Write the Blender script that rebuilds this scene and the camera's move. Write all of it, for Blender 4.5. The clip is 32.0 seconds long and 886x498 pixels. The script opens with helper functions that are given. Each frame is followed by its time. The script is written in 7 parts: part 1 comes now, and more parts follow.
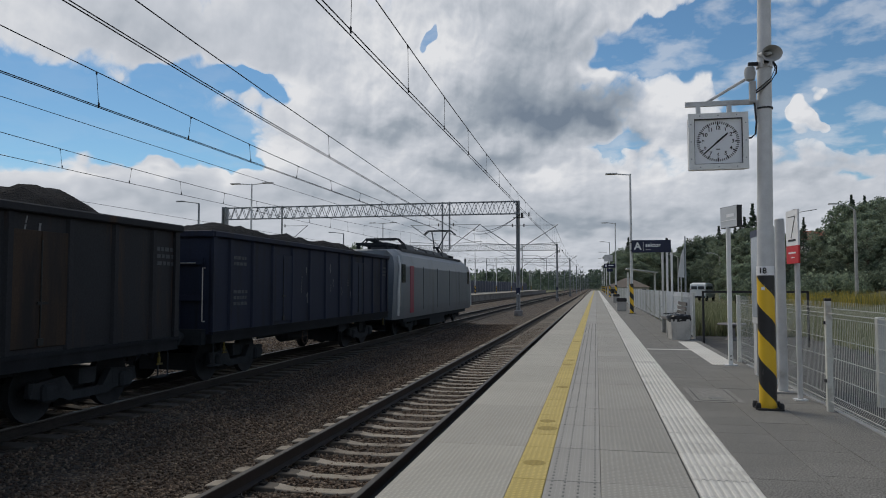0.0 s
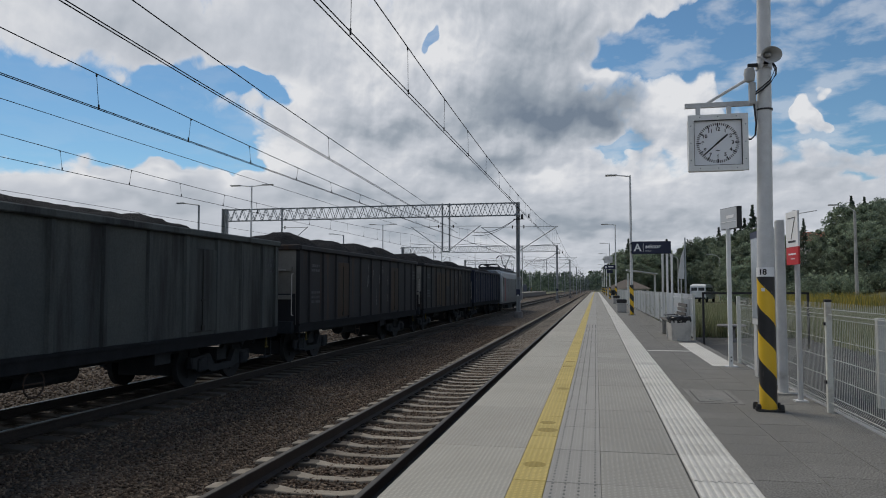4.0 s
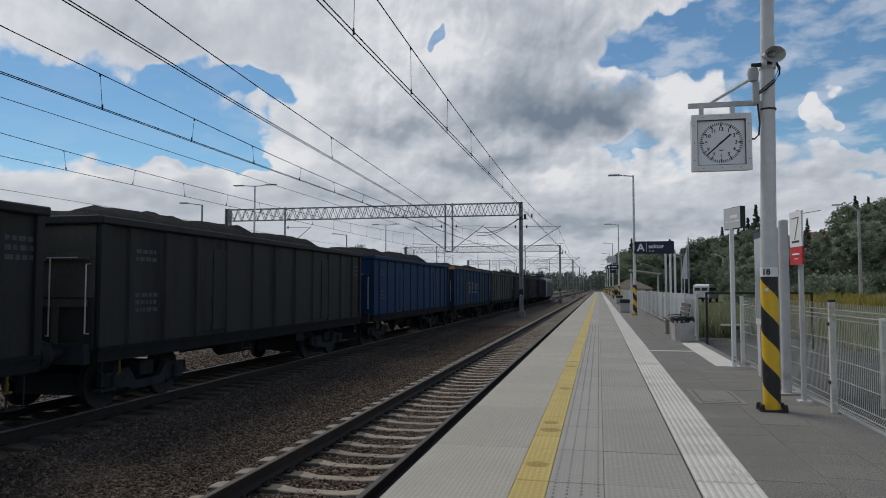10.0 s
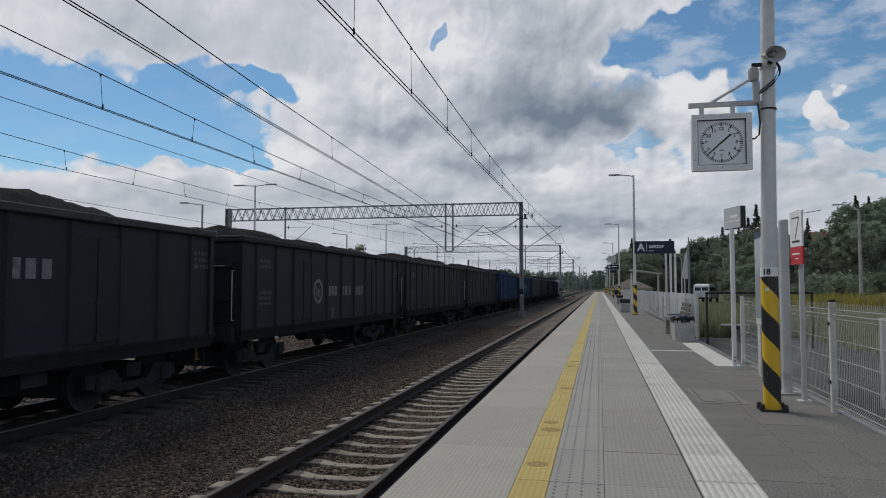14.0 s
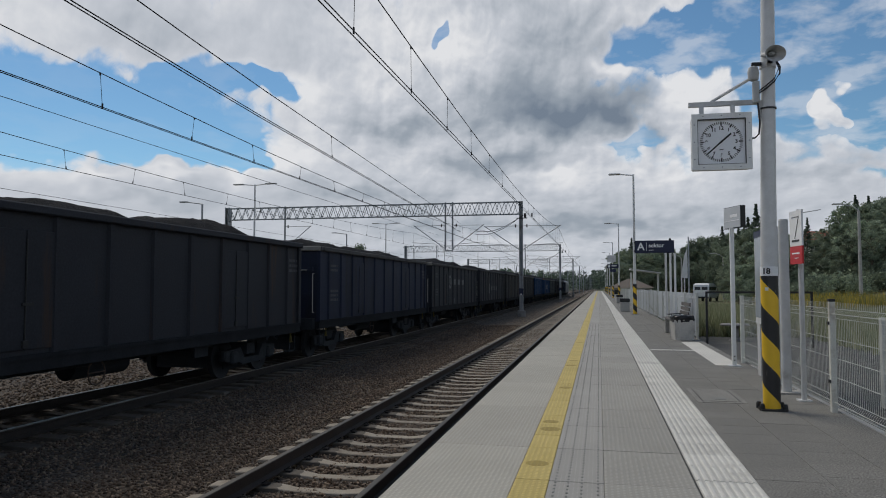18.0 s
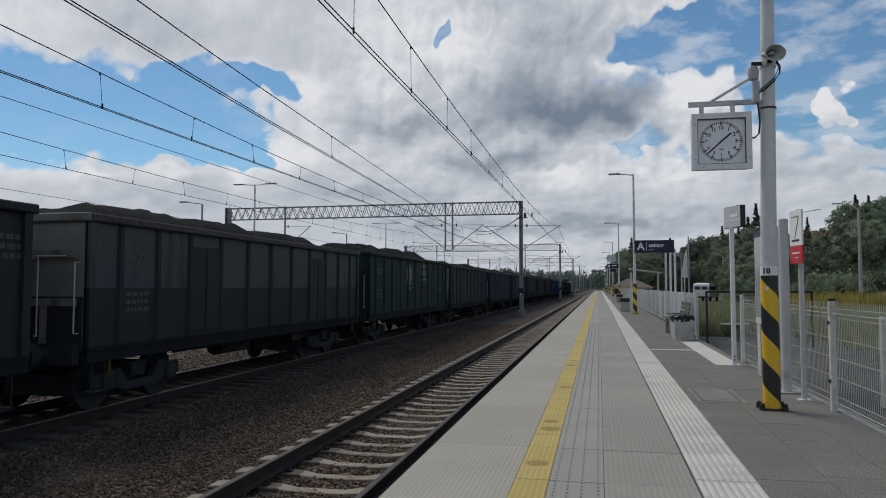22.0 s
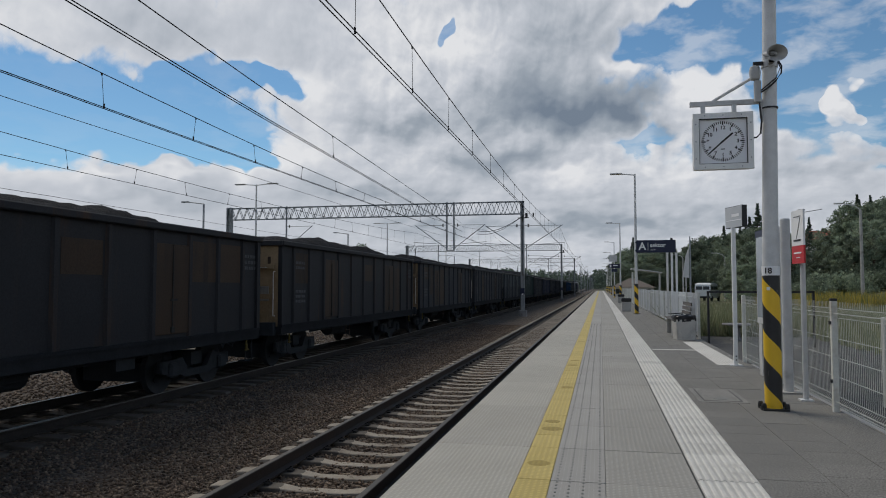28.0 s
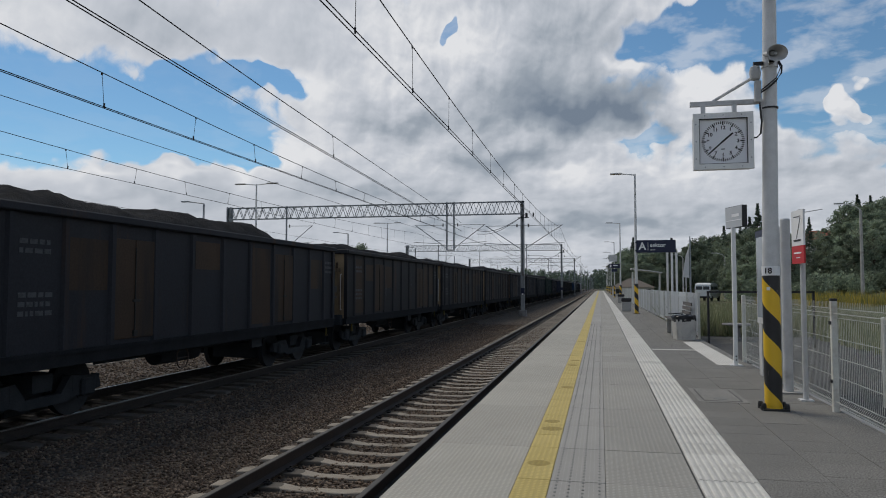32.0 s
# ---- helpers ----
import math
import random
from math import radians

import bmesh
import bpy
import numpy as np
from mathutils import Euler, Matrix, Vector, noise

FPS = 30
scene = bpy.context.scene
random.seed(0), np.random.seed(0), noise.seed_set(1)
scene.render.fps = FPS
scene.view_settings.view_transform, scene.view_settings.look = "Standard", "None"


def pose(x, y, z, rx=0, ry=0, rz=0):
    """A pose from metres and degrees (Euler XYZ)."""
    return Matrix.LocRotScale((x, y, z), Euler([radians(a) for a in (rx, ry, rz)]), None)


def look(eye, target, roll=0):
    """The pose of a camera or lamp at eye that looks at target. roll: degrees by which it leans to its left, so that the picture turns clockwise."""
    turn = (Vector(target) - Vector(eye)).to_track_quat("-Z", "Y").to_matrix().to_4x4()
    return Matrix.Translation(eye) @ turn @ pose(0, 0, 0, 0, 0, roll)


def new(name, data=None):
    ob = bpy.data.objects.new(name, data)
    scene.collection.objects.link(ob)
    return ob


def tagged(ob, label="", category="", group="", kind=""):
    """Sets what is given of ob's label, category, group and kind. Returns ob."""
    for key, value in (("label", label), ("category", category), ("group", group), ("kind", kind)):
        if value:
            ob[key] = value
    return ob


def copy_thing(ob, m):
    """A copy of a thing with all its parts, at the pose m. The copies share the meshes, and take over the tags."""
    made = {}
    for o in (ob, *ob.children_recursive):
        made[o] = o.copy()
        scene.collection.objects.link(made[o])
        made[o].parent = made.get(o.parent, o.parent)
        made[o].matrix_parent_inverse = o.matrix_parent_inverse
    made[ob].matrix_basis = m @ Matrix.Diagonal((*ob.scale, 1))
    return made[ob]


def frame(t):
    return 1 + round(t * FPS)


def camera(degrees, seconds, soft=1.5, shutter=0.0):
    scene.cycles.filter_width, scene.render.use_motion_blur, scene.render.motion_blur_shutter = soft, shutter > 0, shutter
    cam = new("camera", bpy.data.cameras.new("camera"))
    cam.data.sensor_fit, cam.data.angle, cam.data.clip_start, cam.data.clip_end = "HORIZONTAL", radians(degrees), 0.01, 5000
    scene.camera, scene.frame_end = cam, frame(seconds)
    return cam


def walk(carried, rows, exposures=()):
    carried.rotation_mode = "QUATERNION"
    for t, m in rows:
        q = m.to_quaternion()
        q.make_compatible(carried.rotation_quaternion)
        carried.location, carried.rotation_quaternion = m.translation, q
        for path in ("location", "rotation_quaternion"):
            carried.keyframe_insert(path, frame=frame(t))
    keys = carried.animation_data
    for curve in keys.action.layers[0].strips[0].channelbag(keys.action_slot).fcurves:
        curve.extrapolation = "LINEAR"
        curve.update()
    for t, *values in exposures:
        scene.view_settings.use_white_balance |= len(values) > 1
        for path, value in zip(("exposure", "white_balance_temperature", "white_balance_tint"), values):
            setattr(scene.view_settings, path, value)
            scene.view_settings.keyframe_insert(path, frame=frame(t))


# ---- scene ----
# ---------- camera ----------
EYE = (0.0, 0.0, 1.31)
LENS = 63.18
cam = camera(LENS, 32.0, soft=1.0)
# seconds: (turn to the left, tilt up, roll), degrees
AIM = {0: (11.957, 2.974, 0.03), 1: (11.953, 3.005, 0.0), 2: (11.897, 3.065, 0.0), 3: (11.906, 3.01, 0.01), 3.5: (11.952, 3.10, -0.03),
       5.5: (11.979, 3.083, -0.01), 6: (11.960, 3.072, 0.02), 6.5: (11.954, 3.175, -0.02), 7: (12.065, 3.14, 0.0), 7.5: (12.079, 3.215, -0.02),
       8: (12.218, 3.063, -0.01), 8.5: (12.245, 3.024, 0.0), 9: (12.195, 3.02, 0.01), 9.5: (12.195, 3.08, 0.03), 10: (12.19, 3.09, 0.0),
       10.5: (12.19, 3.085, 0.0), 11: (12.191, 3.135, -0.02), 11.5: (12.2, 3.03, 0.02), 12: (12.191, 3.14, -0.02), 12.5: (12.19, 3.08, -0.02),
       13: (12.184, 3.15, -0.02), 13.5: (12.19, 3.085, -0.01), 14: (12.21, 3.075, 0.0), 14.5: (12.203, 3.057, -0.01), 16.5: (12.11, 3.026, 0.02),
       17: (12.2, 3.03, 0.02), 18: (12.195, 3.018, 0.02), 19: (12.195, 3.016, 0.015), 19.5: (12.142, 3.014, 0.02), 20: (12.11, 3.04, -0.02),
       20.5: (12.015, 3.062, -0.02), 21: (12.2, 3.013, -0.01), 22: (12.195, 3.003, -0.01), 22.5: (12.2, 3.011, -0.01), 23: (12.155, 3.008, 0.0),
       23.5: (12.108, 3.002, 0.0), 24: (12.105, 3.015, 0.0), 24.5: (12.045, 3.014, 0.0), 25: (12.205, 3.012, 0.0), 25.5: (12.211, 3.012, 0.0),
       27.5: (12.302, 2.98, 0.02), 28: (12.305, 3.0, -0.01), 29: (12.305, 3.003, -0.01), 30: (12.3, 2.985, 0.02), 31: (12.303, 3.0, -0.01), 32: (12.308, 2.985, 0.03)}


def aimed(yaw, tilt, roll):
    a, b = radians(yaw), radians(tilt)
    way = Vector((-math.sin(a) * math.cos(b), math.cos(a) * math.cos(b), math.sin(b)))
    return look(EYE, Vector(EYE) + way * 10, roll)


walk(cam, [(t, aimed(*v)) for t, v in AIM.items()])
scene.view_settings.exposure = 0.0

# ---------- sky, sun ----------
SUN_EL, SUN_AZ = 50.0, -48.0        # azimuth from +y towards +x
world = bpy.data.worlds.new("world")
scene.world = world
world.use_nodes = True
wn = world.node_tree.nodes
sky = wn.new("ShaderNodeTexSky")
sky.sky_type, sky.sun_disc = "NISHITA", False
sky.sun_elevation, sky.sun_rotation = radians(SUN_EL), radians(SUN_AZ)
sky.air_density, sky.dust_density, sky.ozone_density = 1.0, 0.0, 3.2
wn["Background"].inputs["Strength"].default_value = 0.084
tint = wn.new("ShaderNodeMix")
tint.data_type, tint.blend_type = "RGBA", "MULTIPLY"
tint.inputs[0].default_value, tint.inputs[7].default_value = 1.0, (0.78, 0.97, 1.0, 1)
world.node_tree.links.new(sky.outputs[0], tint.inputs[6])
world.node_tree.links.new(tint.outputs[2], wn["Background"].inputs["Color"])
sun_data = bpy.data.lights.new("sun", "SUN")
sun_data.energy, sun_data.angle, sun_data.color = 2.0, radians(30), (1.0, 0.92, 0.79)
sun = new("sun", sun_data)
sa, se = radians(SUN_AZ), radians(SUN_EL)
sun.matrix_world = look((math.sin(sa) * math.cos(se) * 90, math.cos(sa) * math.cos(se) * 90, math.sin(se) * 90), (0, 0, 0))


# ---------- node helpers ----------
class Nodes:
    """A small writer of node trees."""

    def __init__(self, tree):
        self.t = tree
        self.dims = "3D"
        self.t.nodes.clear()

    def add(self, kind, **inputs):
        n = self.t.nodes.new(kind)
        for k, v in inputs.items():
            key = int(k[1:]) if k[0] == "i" and k[1:].isdigit() else k.replace("_", " ")
            self.put(n.inputs[key], v)
        return n

    def put(self, socket, v):
        if isinstance(v, bpy.types.NodeSocket):
            self.t.links.new(v, socket)
        else:
            socket.default_value = v

    def math(self, op, a, b=0.0, c=0.0, clamp=False):
        n = self.add("ShaderNodeMath", i0=a, i1=b, i2=c)
        n.operation, n.use_clamp = op, clamp
        return n.outputs[0]

    def vmath(self, op, a, b=(0, 0, 0), scale=None):
        n = self.add("ShaderNodeVectorMath", i0=a, i1=b)
        n.operation = op
        if scale is not None:
            self.put(n.inputs["Scale"], scale)
        return n.outputs[0]

    def noise(self, vec, scale, detail=4.0, rough=0.55, distort=0.0):
        n = self.add("ShaderNodeTexNoise", Vector=vec, Scale=scale, Detail=detail, Roughness=rough, Distortion=distort)
        n.noise_dimensions = self.dims
        return n.outputs["Fac"]

    def ramp(self, fac, *stops):
        n = self.add("ShaderNodeValToRGB", Fac=fac)
        e = n.color_ramp.elements
        for i, (p, c) in enumerate(stops):
            el = e[i] if i < 2 else e.new(p)
            el.position = p
            el.color = (*c, 1) if isinstance(c, tuple) else (c, c, c, 1)
        return n.outputs["Color"]

    def mix(self, fac, a, b, how="MIX"):
        n = self.t.nodes.new("ShaderNodeMix")
        n.data_type, n.blend_type = "RGBA", how
        for s, v in ((n.inputs[0], fac), (n.inputs[6], a), (n.inputs[7], b)):
            if isinstance(v, tuple) and len(v) == 3:
                v = (*v, 1)
            self.put(s, v)
        return n.outputs[2]

    def remap(self, v, a, b, c=0.0, d=1.0, smooth=False):
        n = self.add("ShaderNodeMapRange", i0=v, i1=a, i2=b, i3=c, i4=d)
        if smooth:
            n.interpolation_type = "SMOOTHSTEP"
        return n.outputs[0]


def material(name):
    m = bpy.data.materials.new(name)
    m.use_nodes = True
    return m, Nodes(m.node_tree)


def surface(name, c1, c2, scale=6.0, fine=60.0, rough=0.7, metal=0.0, bump=0.15, dirt=None, dirt_scale=0.8, dirt_amount=0.5, streak=False, vary=0.12, bump_dist=0.01, spec=0.4, grain=0.35):
    """A painted, cast or worn surface: two colours, grain, stains of a third colour, a fine relief."""
    m, n = material(name)
    co = n.add("ShaderNodeTexCoord").outputs["Object"]
    info = n.add("ShaderNodeObjectInfo")
    off = n.vmath("SCALE", n.add("ShaderNodeCombineXYZ", X=info.outputs["Random"], Y=info.outputs["Random"]).outputs[0], scale=37.0)
    co = n.vmath("ADD", co, off)
    a = n.noise(co, scale, 5)
    b = n.noise(co, fine, 3)
    col = n.mix(n.remap(a, 0.3, 0.7), c1, c2)
    col = n.mix(min(grain, 1.0), col, n.mix(n.remap(b, *((0.3, 0.7) if grain <= 1 else (0.42, 0.6))), (0.6, 0.6, 0.6), (1.35, 1.35, 1.35)), "MULTIPLY")
    if dirt:
        v = n.vmath("MULTIPLY", co, (1, 1, 0.12) if streak else (1, 1, 1))
        d = n.remap(n.noise(v, dirt_scale, 6, 0.65), 0.62 - 0.3 * dirt_amount, 0.78 - 0.2 * dirt_amount, smooth=True)
        col = n.mix(n.math("MULTIPLY", d, 0.85), col, dirt)
    tone = n.remap(info.outputs["Random"], 0, 1, 1 - vary, 1 + vary)
    col = n.mix(1.0, col, n.add("ShaderNodeCombineColor", Red=tone, Green=tone, Blue=tone).outputs[0], "MULTIPLY")
    bp = n.add("ShaderNodeBump", Strength=bump, Distance=bump_dist, Height=n.math("ADD", b, n.math("MULTIPLY", a, 0.6)))
    p = n.add("ShaderNodeBsdfPrincipled", Base_Color=col, Roughness=n.remap(a, 0, 1, max(0.05, rough - 0.12), min(1, rough + 0.12)), Metallic=metal, Normal=bp.outputs[0], Specular_IOR_Level=spec)
    n.t.links.new(p.outputs[0], n.add("ShaderNodeOutputMaterial").inputs["Surface"])
    return m


# ---------- mesh helpers ----------
class Mesh:
    """Gathers vertices and faces of one part."""

    def __init__(self):
        self.v, self.f = [], []

    def box(self, c, s, turn=None, bevel=0.0):
        x, y, z = s[0] / 2, s[1] / 2, s[2] / 2
        if bevel > 0:
            return self._bevelled(c, (x, y, z), bevel, turn)
        k = len(self.v)
        pts = [Vector((a * x, b * y, d * z)) for d in (-1, 1) for b in (-1, 1) for a in (-1, 1)]
        self._put(pts, c, turn)
        self.f += [tuple(k + i for i in q) for q in ((0, 2, 3, 1), (4, 5, 7, 6), (0, 1, 5, 4), (2, 6, 7, 3), (0, 4, 6, 2), (1, 3, 7, 5))]
        return self

    def _put(self, pts, c, turn):
        c = Vector(c)
        self.v += [tuple((turn @ p if turn else p) + c) for p in pts]

    def _bevelled(self, c, h, b, turn):
        bm = bmesh.new()
        bmesh.ops.create_cube(bm, size=1.0)
        for v in bm.verts:
            v.co = Vector((v.co.x * 2 * h[0], v.co.y * 2 * h[1], v.co.z * 2 * h[2]))
        bmesh.ops.bevel(bm, geom=bm.edges[:], offset=min(b, min(h) * 0.9), segments=1, affect="EDGES", profile=0.5)
        return self.take(bm, c, turn)

    def take(self, bm, c=(0, 0, 0), turn=None):
        bm.verts.index_update()
        k = len(self.v)
        self._put([v.co.copy() for v in bm.verts], c, turn)
        self.f += [tuple(k + v.index for v in f.verts) for f in bm.faces]
        bm.free()
        return self

    def rod(self, a, b, r, seg=8, r2=None, caps=True):
        a, b = Vector(a), Vector(b)
        d = (b - a).normalized()
        side = d.cross(Vector((0, 0, 1)) if abs(d.z) < 0.95 else Vector((1, 0, 0))).normalized()
        up = side.cross(d)
        k = len(self.v)
        for p, rr in ((a, r), (b, r if r2 is None else r2)):
            for i in range(seg):
                w = 2 * math.pi * (i + 0.5) / seg
                self.v.append(tuple(p + side * math.cos(w) * rr + up * math.sin(w) * rr))
        for i in range(seg):
            j = (i + 1) % seg
            self.f.append((k + i, k + j, k + seg + j, k + seg + i))
        if caps:
            self.f.append(tuple(k + i for i in reversed(range(seg))))
            self.f.append(tuple(k + seg + i for i in range(seg)))
        return self

    def path(self, pts, r, seg=6):
        """A bent tube through the points, in one piece."""
        pts = [Vector(p) for p in pts]
        k, n = len(self.v), len(pts)
        for i, p in enumerate(pts):
            d = (pts[min(i + 1, n - 1)] - pts[max(i - 1, 0)]).normalized()
            side = d.cross(Vector((0, 0, 1)) if abs(d.z) < 0.9 else Vector((1, 0, 0))).normalized()
            up = side.cross(d)
            for j in range(seg):
                w = 2 * math.pi * (j + 0.5) / seg
                self.v.append(tuple(p + side * math.cos(w) * r + up * math.sin(w) * r))
        for i in range(n - 1):
            for j in range(seg):
                j2 = (j + 1) % seg
                self.f.append((k + i * seg + j, k + i * seg + j2, k + (i + 1) * seg + j2, k + (i + 1) * seg + j))
        self.f.append(tuple(k + j for j in reversed(range(seg))))
        self.f.append(tuple(k + (n - 1) * seg + j for j in range(seg)))
        return self

    def lathe(self, profile, seg=16, c=(0, 0, 0), turn=None):
        """profile: (radius, height) from the bottom up."""
        k = len(self.v)
        pts = [Vector((r * math.cos(2 * math.pi * i / seg), r * math.sin(2 * math.pi * i / seg), z)) for r, z in profile for i in range(seg)]
        self._put(pts, c, turn)
        for j in range(len(profile) - 1):
            for i in range(seg):
                i2 = (i + 1) % seg
                self.f.append((k + j * seg + i, k + j * seg + i2, k + (j + 1) * seg + i2, k + (j + 1) * seg + i))
        self.f.append(tuple(k + i for i in reversed(range(seg))))
        self.f.append(tuple(k + (len(profile) - 1) * seg + i for i in range(seg)))
        return self

    def extrude(self, outline, a, b, axis="y"):
        """outline: closed list of 2D points; a to b along the axis."""
        n, k = len(outline), len(self.v)
        for w in (a, b):
            for p, q in outline:
                self.v.append((p, w, q) if axis == "y" else (w, p, q) if axis == "x" else (p, q, w))
        for i in range(n):
            j = (i + 1) % n
            self.f.append((k + i, k + j, k + n + j, k + n + i))
        self.f.append(tuple(k + i for i in reversed(range(n))))
        self.f.append(tuple(k + n + i for i in range(n)))
        return self

    def data(self, name, mat, smooth=False):
        me = bpy.data.meshes.new(name)
        me.from_pydata(self.v, [], self.f)
        me.materials.append(mat)
        bm = bmesh.new()
        bm.from_mesh(me)
        if len(bm.faces) < 20000:
            bmesh.ops.recalc_face_normals(bm, faces=bm.faces[:])
        bm.to_mesh(me)
        bm.free()
        if smooth:
            me.shade_smooth()
            me.set_sharp_from_angle(angle=radians(40))
        me.update()
        return me


def part(name, mesh, mat, parent, label="", smooth=False, at=None):
    ob = new(name, mesh.data(name, mat, smooth) if isinstance(mesh, Mesh) else mesh)
    if parent:
        ob.parent = parent
    if at is not None:
        ob.matrix_basis = at
    return tagged(ob, label)


def thing(name, at, label, category, group="", kind=""):
    e = new(name)
    e.empty_display_size = 0.2
    e.matrix_basis = at
    return tagged(e, label, category, group, kind)


def letters(text, size, mat, parent, at, name="lettering", align="LEFT", bold=0.0, label=""):
    cu = bpy.data.curves.new("text", "FONT")
    cu.body, cu.size, cu.extrude, cu.offset = text, size, 0.002, bold
    cu.align_x, cu.align_y = align, "CENTER"
    ob = bpy.data.objects.new("text", cu)
    me = bpy.data.meshes.new_from_object(ob)
    bpy.data.objects.remove(ob)
    me.materials.append(mat) if not me.materials else None
    me.materials[0] = mat
    return part(name, me, mat, parent, label, at=at)


def numpy_mesh(name, verts, faces, mat, smooth=False):
    """A mesh from arrays with faces of one size."""
    me = bpy.data.meshes.new(name)
    faces = np.asarray(faces, dtype=np.int32)
    me.vertices.add(len(verts))
    me.vertices.foreach_set("co", np.asarray(verts, dtype=np.float32).ravel())
    me.loops.add(faces.size)
    me.loops.foreach_set("vertex_index", faces.ravel())
    me.polygons.add(len(faces))
    me.polygons.foreach_set("loop_start", np.arange(0, faces.size, faces.shape[1], dtype=np.int32))
    me.update(calc_edges=True)
    me.validate()
    me.materials.append(mat)
    if smooth:
        me.shade_smooth()
    return me


RNG = np.random.default_rng(7)
RAIL, SLEEPER = -0.76, -0.95          # heights of rail head and sleeper top; the platform's top is 0
NEAR, TRAIN, THIRD = -3.1, -9.2, -15.6  # track centres

# ---------- clouds ----------
# soft masses, as (azimuth, elevation, half-width, half-height, weight), degrees
GAPS = [(-42.4, 12.1, 5.1, 2.5, 1.90), (-36.5, 12.2, 5.3, 2.1, 1.60), (-32.0, 10.7, 4.4, 1.2, 1.20), (-27.4, 9.4, 2.1, 0.8, 1.00), (-28.1, 16.0, 4.0, 0.8, 1.15), (-33.3, 15.8, 2.4, 0.6, 0.70), (-24.7, 15.1, 1.0, 0.8, 0.90), (-12.8, 19.4, 0.5, 1.0, 1.90), (2.3, 17.8, 1.3, 0.8, 1.10), (6.0, 18.7, 2.6, 1.1, 1.30), (10.6, 18.2, 3.5, 1.8, 1.25), (10.1, 15.3, 1.4, 1.1, 0.90), (10.2, 20.3, 2.3, 0.5, 0.90), (13.9, 13.8, 1.8, 2.7, 1.10), (17.5, 15.4, 3.1, 3.0, 1.40), (19.1, 11.8, 1.7, 2.6, 1.20), (2.8, 10.8, 1.8, 0.6, 1.00), (18.6, 18.2, 3.7, 1.4, 1.20), (18.6, 7.6, 2.0, 0.5, 0.50)]
MASSES = [(-35.3, 18.8, 16.1, 2.3, 0.65), (-11.5, 17.6, 8.6, 5.5, 0.70), (-20.5, 14.2, 4.0, 2.1, 0.60), (-35.1, 7.6, 6.1, 1.5, 0.60), (-32.9, 8.9, 1.6, 0.6, 0.50), (-27.9, 8.1, 1.6, 0.9, 0.70), (-23.6, 9.8, 2.4, 1.5, 0.40), (0.7, 16.8, 1.8, 0.7, 1.10), (7.5, 14.0, 2.3, 2.4, 1.25), (16.0, 12.9, 1.2, 1.0, 2.30), (16.5, 11.5, 0.9, 0.6, 0.90), (-7.0, 7.1, 28.7, 2.7, 0.60), (-2.0, 13.1, 5.3, 2.1, 0.60), (1.3, 21.1, 3.9, 1.3, 1.00), (-2.4, 19.0, 2.7, 1.6, 0.50), (-17.8, 11.1, 5.4, 2.6, 0.60), (-19.7, 20.3, 4.9, 2.4, 0.50)]
SHADES = [(-3.1, 13.2, 5.7, 1.3, 0.72), (-5.6, 15.0, 5.4, 1.5, 0.36), (1.2, 14.0, 2.6, 1.7, 0.46), (-15.1, 12.3, 3.6, 0.8, 0.34), (-9.2, 10.0, 5.0, 1.1, 0.38), (4.6, 11.1, 1.2, 1.1, 0.50), (3.2, 14.9, 1.7, 1.1, 0.30), (-18.7, 13.4, 2.7, 1.3, 0.18), (-33.3, 18.8, 9.1, 1.3, 0.10), (-2.0, 18.6, 4.0, 2.5, 0.34), (2.6, 4.9, 8.4, 0.8, 0.24), (-18.2, 7.5, 7.1, 0.7, 0.20), (-35.0, 6.6, 6.1, 0.6, 0.16), (-7.9, 4.6, 8.9, 0.6, 0.20), (14.5, 8.4, 5.1, 0.9, 0.20), (8.5, 11.8, 1.6, 1.2, 0.20), (-8.3, 21.3, 2.7, 1.2, 0.12)]
LIGHTS = [(-23.2, 15.2, 1.1, 1.3, 0.22), (-24.4, 10.0, 1.5, 0.9, 0.22), (-28.0, 8.2, 1.5, 0.9, 0.27), (-33.1, 8.8, 2.4, 0.5, 0.24), (-11.5, 19.7, 3.2, 2.1, 0.16), (0.8, 16.8, 1.6, 0.6, 0.35), (6.9, 15.1, 1.6, 1.8, 0.20), (16.1, 13.1, 1.3, 1.0, 0.30), (-4.3, 8.8, 2.7, 0.7, 0.28), (-2.5, 8.2, 2.6, 0.9, 0.15), (6.0, 8.9, 6.5, 0.5, 0.16), (-37.7, 8.1, 2.2, 0.4, 0.20), (-11.5, 17.2, 1.8, 1.7, 0.14), (-19.6, 9.3, 3.6, 1.3, 0.10), (-40.9, 18.5, 3.5, 1.5, 0.08)]


